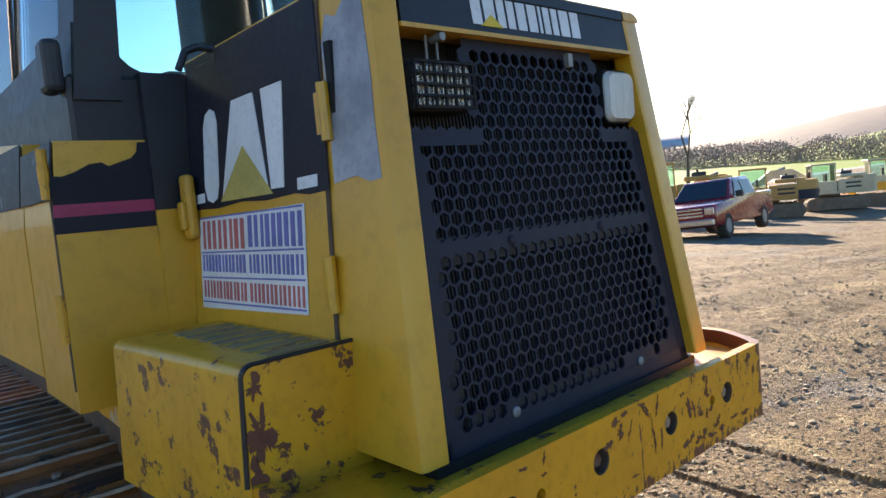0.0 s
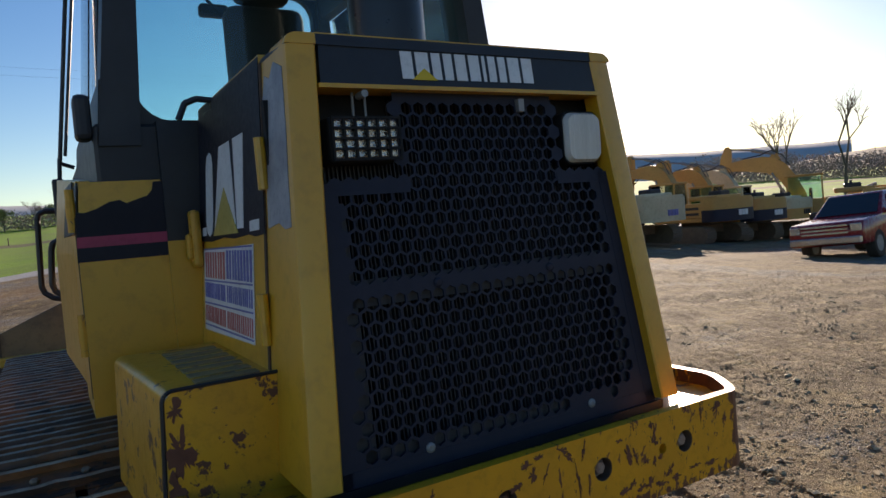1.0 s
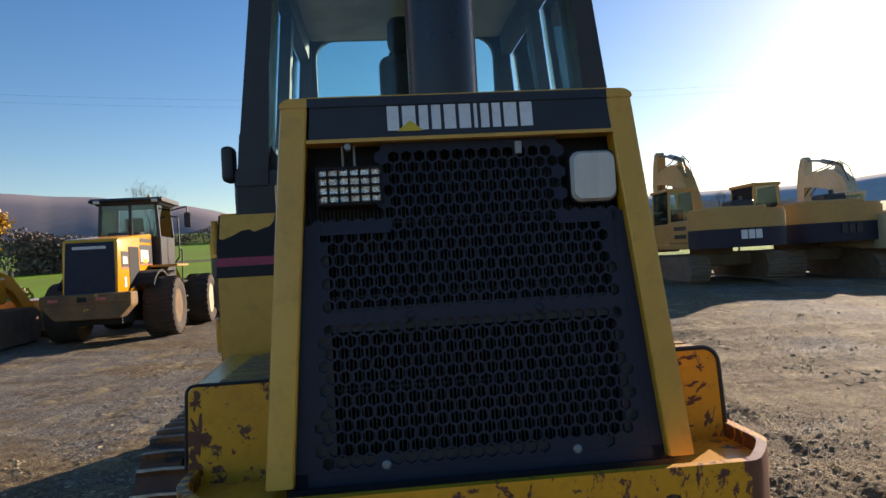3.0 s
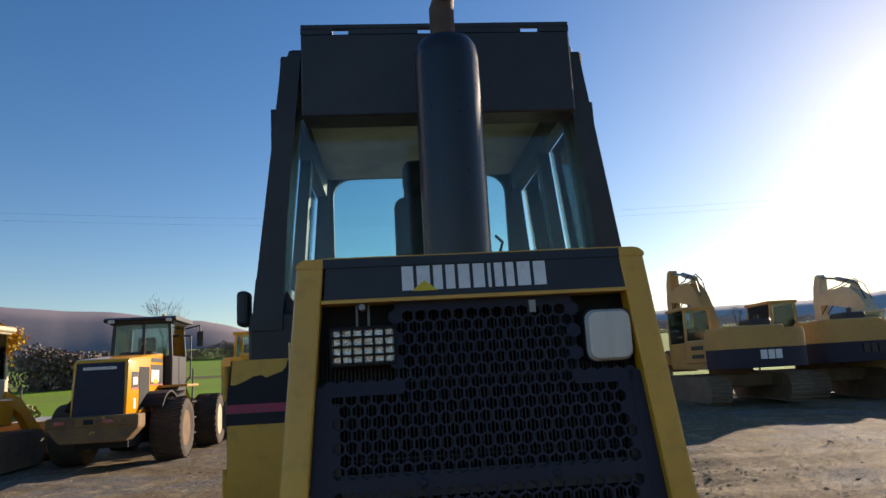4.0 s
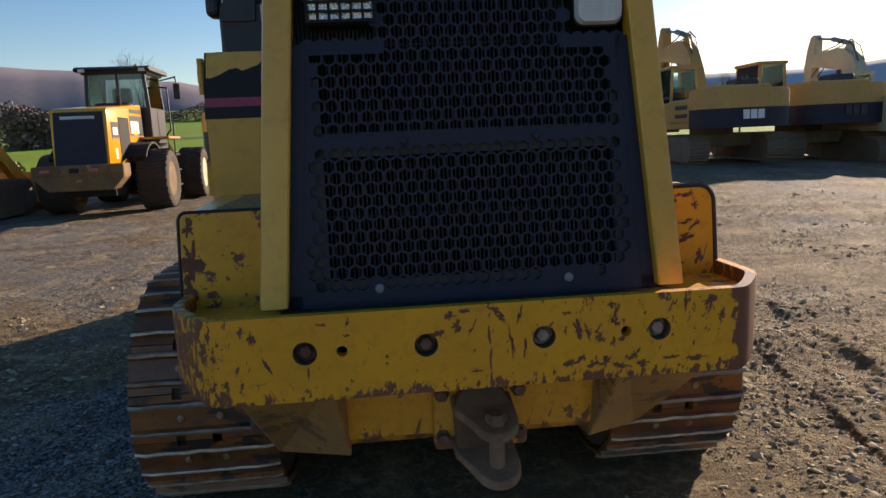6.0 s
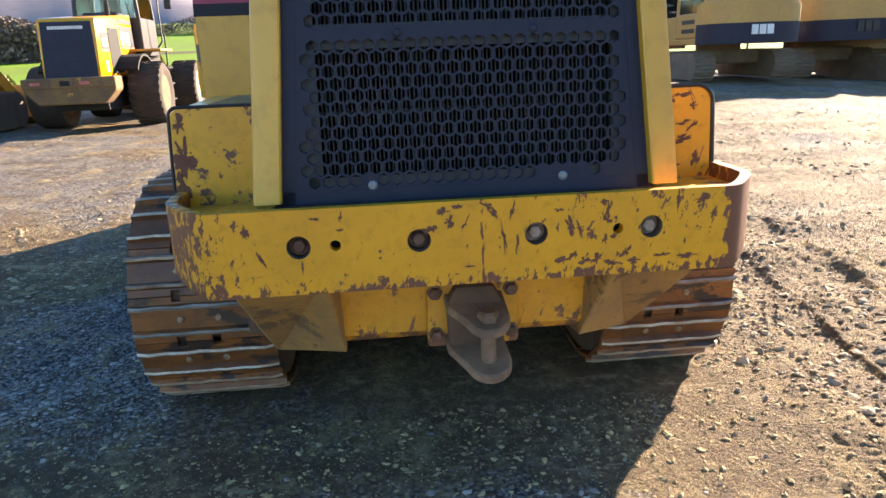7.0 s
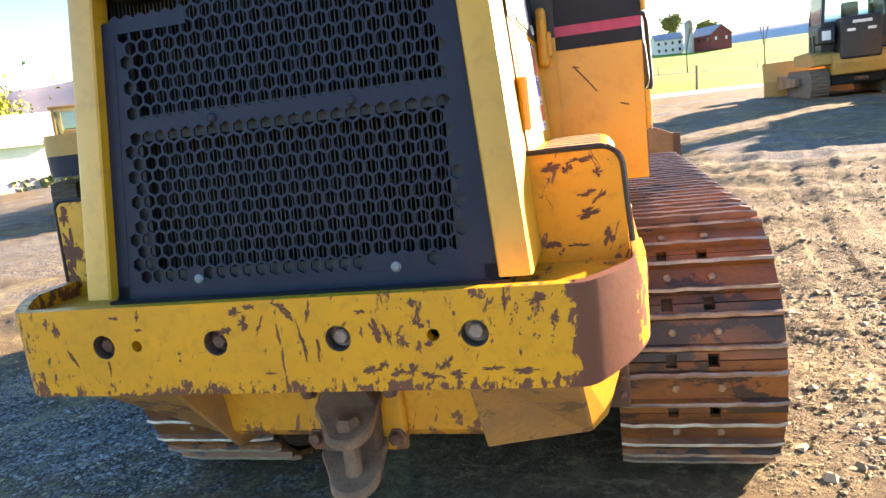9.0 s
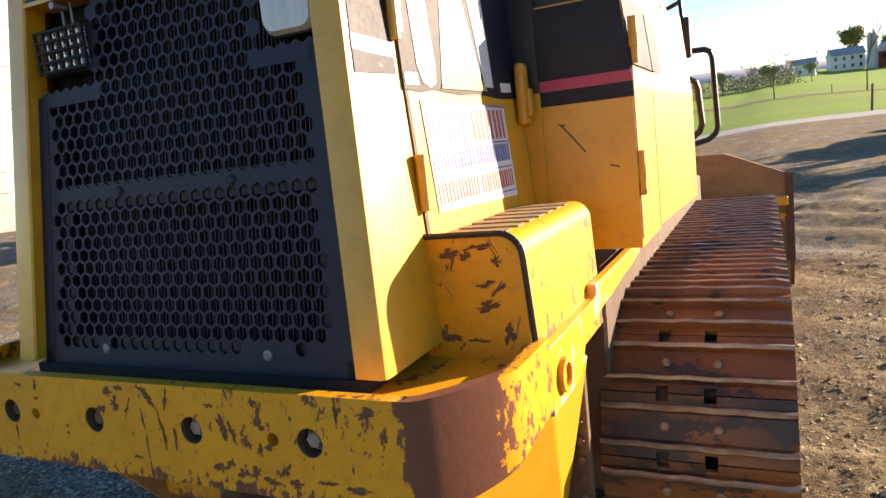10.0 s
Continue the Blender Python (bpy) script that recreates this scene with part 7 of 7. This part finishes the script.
def pickup():
    t = thing("pickup_truck", "red crew-cab pickup truck with chrome grille", "truck", pose(20.65, 10.0, lift(20.65, 10.0), 0, 3.2, 97))
    bm = bmesh.new()
    prism(bm, [(2.85, 0.45), (2.92, 0.85), (2.78, 1.1), (1.45, 1.2), (-1.35, 1.25), (-2.85, 1.28), (-2.9, 0.55), (-2.3, 0.45)], "x", -0.98, 0.98, 0.06)
    body = part("body", bm, RED_PAINT, t, smooth=True)
    bm = bmesh.new()
    hull(bm, [(-0.95, 1.45, 1.18), (0.95, 1.45, 1.18), (0.95, -1.38, 1.22), (-0.95, -1.38, 1.22)], [(-0.74, 0.6, 1.84), (0.74, 0.6, 1.84), (0.74, -1.05, 1.86), (-0.74, -1.05, 1.86)])
    bmesh.ops.bevel(bm, geom=bm.edges[:], offset=0.05, segments=2, affect="EDGES", profile=0.5)
    part("cabin", bm, RED_PAINT, t, smooth=True)
    bm = bmesh.new()
    hull(bm, [(-0.82, 1.37, 1.25), (0.82, 1.37, 1.25), (0.70, 0.70, 1.78), (-0.70, 0.70, 1.78)], [(-0.82, 1.40, 1.26), (0.82, 1.40, 1.26), (0.70, 0.73, 1.79), (-0.70, 0.73, 1.79)])
    part("windscreen", bm, DARK_GLASS, t, "dark reflecting windscreen")
    for s in (-1, 1):
        for y0, y1 in ((0.95, 0.1), (0.02, -1.0)):
            bm = bmesh.new()
            yt0, yt1 = (0.5, 0.1) if y0 > 0.5 else (0.02, -0.9)
            hull(bm, [(s * 0.935, y0, 1.28), (s * 0.935, y1, 1.28), (s * 0.79, yt1, 1.75), (s * 0.79, yt0, 1.75)], [(s * 0.95, y0, 1.28), (s * 0.95, y1, 1.28), (s * 0.805, yt1, 1.75), (s * 0.805, yt0, 1.75)])
            part("side_window", bm, DARK_GLASS, t)
        for y in (1.85, -1.75):
            wheel(t, "wheel", s * 0.86, y, 0.4, 0.27, GREY, False)
        bm = bmesh.new()
        box(bm, *sorted((s * 0.98, s * 1.2)), 0.85, 1.0, 1.22, 1.42, 0.04, 2)
        part("door_mirror", bm, BLACK, t)
        boxes("headlamp", CHROME, body, [(*sorted((s * 0.66, s * 0.95)), 2.84, 2.925, 0.82, 1.04)], 0.02)
    bm = bmesh.new()
    for z in (0.78, 0.88, 0.98):
        box(bm, -0.62, 0.62, 2.86, 2.945, z, z + 0.05)
    part("chrome_grille", bm, CHROME, body, "chrome bar grille")
    boxes("front_bumper", CHROME, body, [(-0.95, 0.95, 2.85, 3.0, 0.5, 0.7)], 0.03)
    return t


wheel_loader()
old_loader(-9.3, 12.0, 3, CREAM, "yellow crawler loader with cream cab and rust-red muffler")
dozer(7.7, 20.6, -2)
excavator("excavator", "dusty yellow excavator with its boom raised and stick hanging", 9.3, 17.3, -3, TAN, GRILLE, 0.9)
excavator("excavator", "dusty yellow excavator with lowered boom", 13.4, 19.6, -2, TAN, GRILLE, 1.04, boom="low", mark=BLACK)
excavator("excavator", "cream-yellow excavator with its boom raised", 15.5, 18.5, -2, CREAM, CREAM, 0.92, mark=BLACK)
excavator("excavator", "cream excavator with raised boom and black lettering bars", 19.7, 19.0, 0, CREAM, CREAM, 0.92, mark=BLUE)
excavator("excavator", "dusty yellow excavator with raised boom beside others", 24.1, 19.1, -2, TAN, GRILLE, 0.92)
excavator("excavator", "dusty yellow excavator with dark counterweight beside the red truck", 27.0, 19.4, -1, TAN, GRILLE, 0.9)
excavator("excavator", "cream excavator with raised boom behind the red truck", 30.2, 20.2, 3, CREAM, TAN, 0.92, mark=BLACK)
excavator("excavator", "dusty yellow excavator standing behind the parked row", 25.6, 24.4, 0, TAN, GRILLE, 0.9)
excavator("excavator", "large faded yellow excavator behind the red truck", 33.5, 18.7, 30, TAN, TAN, 1.1, mark=BLACK)
excavator("excavator", "yellow excavator with a black rear counterweight and upright boom", -4.2, 22.6, 4, YELLOW_CLEAN, BLACK, 1.08, mark=GREY)
excavator("excavator", "old dusty tan excavator with dark lower body", -12.1, 14.6, 35, TAN, GRILLE, 0.9, boom="low")
excavator("excavator", "tan excavator with lowered boom among parked machines", 40.0, 16.5, 25, TAN, GRILLE, 1.0, boom="low", mark=BLACK)
excavator("excavator", "cream excavator with lowered boom among parked machines", 47.0, 15.5, 40, CREAM, CREAM, 1.0, boom="low", mark=BLACK)
old_loader(53.0, 12.5, 30, CREAM, "dusty yellow crawler loader at the row's end")
pickup()


# ---- fields, farm, trees, ridges ----
def ridge(name, label, az0, az1, dist, heights, material, base=-30):
    """A far wooded ridge as a long hill with depth; heights along its run."""
    bm = bmesh.new()
    n = 90
    rows = []
    for k, (back, f) in enumerate(((0, 0.0), (160, 0.45), (330, 0.82), (520, 1.0), (900, 0.9))):
        row = []
        for i in range(n + 1):
            a = radians(az0 + (az1 - az0) * i / n)
            u = i / n * (len(heights) - 1)
            j = min(int(u), len(heights) - 2)
            w = u - j
            w = w * w * (3 - 2 * w)
            h = heights[j] * (1 - w) + heights[j + 1] * w
            h += h * 0.012 * noise.noise((i * 0.35, k * 0.7, dist * 0.01)) + 1.2 * noise.noise((i * 1.7, k, dist * 0.02))
            d = dist + back
            row.append(bm.verts.new((d * math.sin(a), d * math.cos(a), base + (h - base) * f)))
        rows.append(row)
    for r0, r1 in zip(rows, rows[1:]):
        for i in range(n):
            bm.faces.new((r0[i], r0[i + 1], r1[i + 1], r1[i]))
    return tagged(new(name, finish(bm, name, material, True)), label, "hill", kind="structure")


# Distance haze is mixed into the base colours of both far ridges.
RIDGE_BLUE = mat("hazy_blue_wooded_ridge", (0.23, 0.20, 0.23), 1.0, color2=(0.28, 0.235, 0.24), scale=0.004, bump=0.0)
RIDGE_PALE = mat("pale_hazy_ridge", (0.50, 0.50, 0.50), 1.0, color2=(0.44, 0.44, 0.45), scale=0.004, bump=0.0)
HILL_WOOD = mat("brown_winter_wood", (0.24, 0.20, 0.17), 1.0, color2=(0.29, 0.23, 0.18), scale=0.03, bump=0.0)
HILL_FIELD = mat("green_hill_field", (0.26, 0.40, 0.06), 0.95, color2=(0.30, 0.38, 0.08), scale=0.01, bump=0.0)
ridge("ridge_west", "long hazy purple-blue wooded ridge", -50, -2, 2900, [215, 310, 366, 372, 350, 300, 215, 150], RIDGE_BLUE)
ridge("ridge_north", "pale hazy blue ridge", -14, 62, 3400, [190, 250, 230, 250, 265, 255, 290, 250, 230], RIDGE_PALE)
ridge("hill_east", "low brown wooded hill", 40, 100, 620, [18, 34, 52, 76, 92, 98], HILL_WOOD, -5)
ridge("hill_field", "green field on a low hill", 42, 104, 420, [8, 15, 25, 36, 46, 50], HILL_FIELD, -5)


def tree(name, label, x, y, height, spread, leaf, density, seed, bare=False, trunk=0.0):
    """Tapered trunk, forked limbs, and leaf clumps or twigs at their ends."""
    rnd = random.Random(seed)
    t = thing(name, label, "tree", pose(x, y, lift(x, y) - 0.05))
    bm = bmesh.new()
    ends = []

    def limb(p, d, length, r, depth):
        q = p + d * length
        rod(bm, p, q, r, 6, r * 0.65)
        if depth == 0 or length < 0.3:
            ends.append(q)
            return
        for _ in range(rnd.choice((2, 3, 3))):
            nd = (d + Vector((rnd.uniform(-1, 1), rnd.uniform(-1, 1), rnd.uniform(-0.25, 0.6))) * spread).normalized()
            limb(q, nd, length * rnd.uniform(0.6, 0.85), r * 0.6, depth - 1)
        ends.append(q)
    r0 = trunk or height * 0.018
    limb(Vector((0, 0, 0)), Vector((rnd.uniform(-0.05, 0.05), rnd.uniform(-0.05, 0.05), 1)).normalized(), height * 0.27, r0, 4)
    part("trunk", bm, BARK, t)
    verts, faces = [], []
    for e in ends:
        for _ in range(density):
            c = e + Vector((rnd.gauss(0, 1), rnd.gauss(0, 1), rnd.gauss(0, 0.8))) * height * (0.035 if bare else 0.055)
            s = height * (0.011 if bare else 0.02) * rnd.uniform(0.6, 1.4)
            u = Vector((rnd.uniform(-1, 1), rnd.uniform(-1, 1), rnd.uniform(-1, 1))).normalized()
            v = u.orthogonal().normalized()
            k = len(verts)
            if bare:
                d = (u + Vector((0, 0, 0.6))).normalized() * s * 6
                verts += [c, c + v * s * 0.25, c + d]
                faces.append((k, k + 1, k + 2))
            else:
                w = u.cross(v)
                verts += [c + v * s, c + w * s, c - v * s + u * s * 0.5, c - w * s]
                faces.append((k, k + 1, k + 2, k + 3))
    me = bpy.data.meshes.new("crown")
    me.from_pydata([tuple(v) for v in verts], [], faces)
    me.materials.append(leaf)
    o = new("crown", me)
    o.parent = t
    return t


def bush_row(name, label, pts, height, leaf, n, seed):
    """A far belt of trees that nobody could count: clumps of leaves with an uneven top."""
    rnd = random.Random(seed)
    verts, faces = [], []
    for _ in range(n):
        u = rnd.uniform(0, len(pts) - 1.001)
        j = int(u)
        w = u - j
        x = pts[j][0] * (1 - w) + pts[j + 1][0] * w + rnd.gauss(0, height * 0.35)
        y = pts[j][1] * (1 - w) + pts[j + 1][1] * w + rnd.gauss(0, height * 0.35)
        h = height * (0.65 + 0.5 * noise.noise((x * 0.09 / max(1, height / 8), y * 0.09, seed)) + 0.15 * rnd.random())
        z = lift(x, y) + h * rnd.random() ** 0.9
        s = (0.1 + height * 0.014) * rnd.uniform(0.6, 1.5)
        c = Vector((x, y, z))
        a = Vector((rnd.uniform(-1, 1), rnd.uniform(-1, 1), rnd.uniform(-1, 1))).normalized()
        b = a.orthogonal().normalized()
        d = a.cross(b)
        k = len(verts)
        verts += [c + b * s, c + d * s, c - b * s + a * s, c - d * s]
        faces.append((k, k + 1, k + 2, k + 3))
    me = bpy.data.meshes.new(name)
    me.from_pydata([tuple(v) for v in verts], [], faces)
    me.materials.append(leaf)
    return tagged(new(name, me), label, "trees", kind="stuff")


def house(name, label, x, y, turn, w, d, h, wall, roof, rows):
    t = thing(name, label, "house" if wall is WHITE_WALL else "barn", pose(x, y, lift(x, y) - 0.3, 0, 0, turn))
    bm = bmesh.new()
    prism(bm, [(-d / 2, 0), (d / 2, 0), (d / 2, h), (0, h + d * 0.33), (-d / 2, h)], "x", -w / 2, w / 2)
    part("wall", bm, wall, t)
    bm = bmesh.new()
    for s in (-1, 1):
        prism(bm, [(s * (d / 2 + 0.4), h - 0.25), (0, h + d * 0.33 + 0.02), (0, h + d * 0.33 + 0.3), (s * (d / 2 + 0.4), h + 0.03)], "x", -w / 2 - 0.4, w / 2 + 0.4)
    part("roof", bm, roof, t)
    for k, z in enumerate(rows):
        n = max(2, int(w / 2.6))
        for i in range(n):
            xx = -w / 2 + (i + 0.5) * w / n
            wd = part("window", (lambda b: (box(b, xx - 0.5, xx + 0.5, -d / 2 - 0.06, -d / 2 + 0.02, z, z + 1.4), b)[1])(bmesh.new()), DARK_GLASS, t)
        for yy in (-d / 4, d / 4):
            part("window", (lambda b: (box(b, w / 2 - 0.02, w / 2 + 0.06, yy - 0.5, yy + 0.5, z, z + 1.4), b)[1])(bmesh.new()), DARK_GLASS if wall is WHITE_WALL else WHITE_WALL, t)
    return t


def silo(x, y, r, h, label):
    t = thing("silo", label, "silo", pose(x, y, lift(x, y) - 0.3))
    bm = bmesh.new()
    prof = [(r, 0.0)]
    for k in range(int(h / 0.9)):
        prof += [(r, k * 0.9 + 0.05), (r * 1.012, k * 0.9 + 0.06), (r * 1.012, k * 0.9 + 0.14), (r, k * 0.9 + 0.15)]
    prof += [(r, h), (r * 0.9, h + r * 0.4), (r * 0.5, h + r * 0.75), (0.1, h + r * 0.9)]
    lathe(bm, prof, (0, 0, 0), "z", 28)
    part("shell", bm, CONCRETE, t)
    return t


def pole(x, y, h, label="tall grey wooden utility pole"):
    t = thing("utility_pole", label, "pole", pose(x, y, lift(x, y) - 0.1))
    bm = bmesh.new()
    rod(bm, (0, 0, 0), (0, 0, h), 0.14, 8, 0.1)
    part("shaft", bm, WOOD, t)
    boxes("cross_arm", WOOD, t, [(-0.9, 0.9, -0.06, 0.06, h - 0.7, h - 0.55)])


# farm on the hill
house("farm_house", "white two-storey farm house on a green hill", 32, 330, 8, 12, 8, 6.3, WHITE_WALL, ROOF_GREY, (1.0, 4.0))
house("farm_house", "small white house with grey roof", 16, 300, -10, 7, 6, 4.5, WHITE_WALL, ROOF_GREY, (1.0,))
house("barn", "dark red wooden barn with grey roof", 49, 325, -58, 15, 11, 6.5, BARN_RED, ROOF_GREY, (4.0,))
silo(40.5, 322, 1.95, 12.5, "tall pale concrete silo beside the barn")
# west side: silo, white shed, red barn
silo(-32.4, 18.6, 4.0, 24, "wide weathered concrete silo")
house("barn", "red barn beyond the white shed", -74, 50, 20, 14, 10, 5.5, BARN_RED, ROOF_GREY, (3.0,))
house("barn", "long low white shed at the yard's edge", -50, 35, 52, 26, 6, 2.7, WHITE_WALL, WHITE_WALL, ())
bm = bmesh.new()
prism(bm, [(-30, 11), (-29.6, 11), (-20.6, 31), (-21, 31)], "z", -0.1, 1.15)
tagged(new("low_wall", finish(bm, "low_wall", CONCRETE)), "low pale concrete wall at the yard's edge", "wall", kind="structure")


def fence(pts, gap, h, label):
    rnd = random.Random(int(pts[0][0] * 7) + 3)
    made = []
    for (x0, y0), (x1, y1) in zip(pts, pts[1:]):
        n = max(1, int(math.hypot(x1 - x0, y1 - y0) / gap))
        for i in range(n):
            x, y = x0 + (x1 - x0) * i / n, y0 + (y1 - y0) * i / n
            bm = bmesh.new()
            rod(bm, (0, 0, -0.2), (rnd.uniform(-0.05, 0.05), rnd.uniform(-0.05, 0.05), h * rnd.uniform(0.9, 1.1)), 0.075, 7, 0.065)
            o = new("fence_post", finish(bm, "fence_post", WOOD))
            o.matrix_world = pose(x, y, lift(x, y))
            tagged(o, label, "fence post", "field fence posts")
            made.append((x, y))
    return made


fence([(-46, 34), (-20, 37), (6, 40), (60, 47)], 9, 1.3, "grey wooden fence post at the field's edge")
fence([(-60, 100), (-5, 111), (40, 119), (110, 133)], 14, 1.2, "grey wooden fence post in the pasture")
for x, y, h in ((2.5, 112, 9), (14.5, 115, 12), (26.5, 118, 12), (37, 112, 11), (-20, 60, 10), (64, 120, 11), (-34, 58, 9)):
    pole(x, y, h) if int(x) % 2 else tree("bare_tree", "slim bare tree on the fence line", x, y, h, 0.35, LEAF_BROWN, 3, int(x * 3) + 90, True, 0.11)
tree("gold_tree", "round tree in golden autumn leaf", -34.5, 60, 7.6, 0.75, LEAF_GOLD, 80, 3)
tree("autumn_tree", "wide tree with yellow-green leaves behind the shed", -78, 58, 12, 0.8, LEAF_YELLOWGREEN, 26, 8)
tree("autumn_tree", "wide tree with yellow-green leaves behind the shed", -70, 64, 11, 0.8, LEAF_YELLOWGREEN, 26, 18)
tree("willow", "pale green drooping tree behind the shed", -86, 52, 13, 0.8, LEAF_YELLOWGREEN, 26, 9)
for x, y, h, seed in ((-9, 205, 8, 61), (-3, 216, 9.5, 62), (3, 208, 7.5, 63), (8, 224, 9, 64), (14, 230, 7, 65)):
    tree("evergreen_tree" if seed % 2 else "bare_tree", "dark rounded evergreen tree below the farm" if seed % 2 else "bare grey-brown tree below the farm", x, y, h, 0.8, LEAF_DARK if seed % 2 else LEAF_BROWN, 26, seed, seed % 2 == 0)
tree("farm_tree", "large pale green tree behind the farm house", 37, 345, 20, 0.95, LEAF_GREEN, 34, 12)
tree("farm_tree", "broad tree beside the farm", 52, 350, 15, 0.95, LEAF_GREEN, 30, 13)
tree("bare_tree", "bare leafless tree beside the farm", 26, 338, 16, 0.8, LEAF_BROWN, 8, 25, True)
tree("bare_tree", "bare leafless tree beside the farm", 10, 322, 13, 0.8, LEAF_BROWN, 8, 26, True)
tree("bare_tree", "bare leafless tree on the skyline", 96, 60, 17, 0.6, LEAF_BROWN, 8, 21, True)
tree("bare_tree", "bare leafless tree on the skyline", 104, 56, 19, 0.6, LEAF_BROWN, 8, 22, True)
bush_row("hedge_trees", "dark bare clump of trees in the field", [(-64, 84), (-55, 90)], 6.5, LEAF_BROWN, 12000, 31)
bush_row("hedge_trees", "dark bare thicket beside the golden tree", [(-41.5, 84), (-36.5, 86)], 6.0, LEAF_BROWN, 9000, 36)
bush_row("hedge_trees", "belt of dark trees below the ridge", [(-130, 230), (-60, 250), (-25, 240)], 6, LEAF_BROWN, 24000, 32)
bush_row("hedge_trees", "dark green and brown trees beside the farm", [(-8, 218), (4, 222), (9, 226)], 5.5, LEAF_DARK, 1500, 37)
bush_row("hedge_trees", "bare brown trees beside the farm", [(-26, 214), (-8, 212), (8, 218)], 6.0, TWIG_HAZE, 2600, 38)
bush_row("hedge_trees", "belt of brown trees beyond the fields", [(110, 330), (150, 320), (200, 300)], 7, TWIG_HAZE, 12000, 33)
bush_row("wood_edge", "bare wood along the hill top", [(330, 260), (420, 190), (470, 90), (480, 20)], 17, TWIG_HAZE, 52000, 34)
bush_row("autumn_hedge", "yellow-green row of trees behind the barn", [(-112, 48), (-96, 62), (-84, 76)], 14, LEAF_YELLOWGREEN, 30000, 39)
bush_row("bank_grass", "rough yellow-green grass at the yard's edge", [(-34, 8), (-26, 21), (-18, 34)], 0.7, LEAF_GREEN, 5000, 35)
# power line across the sky ahead
bm = bmesh.new()
for z in (0, 0.8):
    pts = [(-60 + i * 6, 70 + i * 0.6, 21 + z - 2.2 * math.sin(math.pi * i / 20)) for i in range(21)]
    pipe(bm, pts, 0.007, 4)
tagged(new("power_line", finish(bm, "power_line", DARK)), "thin black overhead power line", "cable")
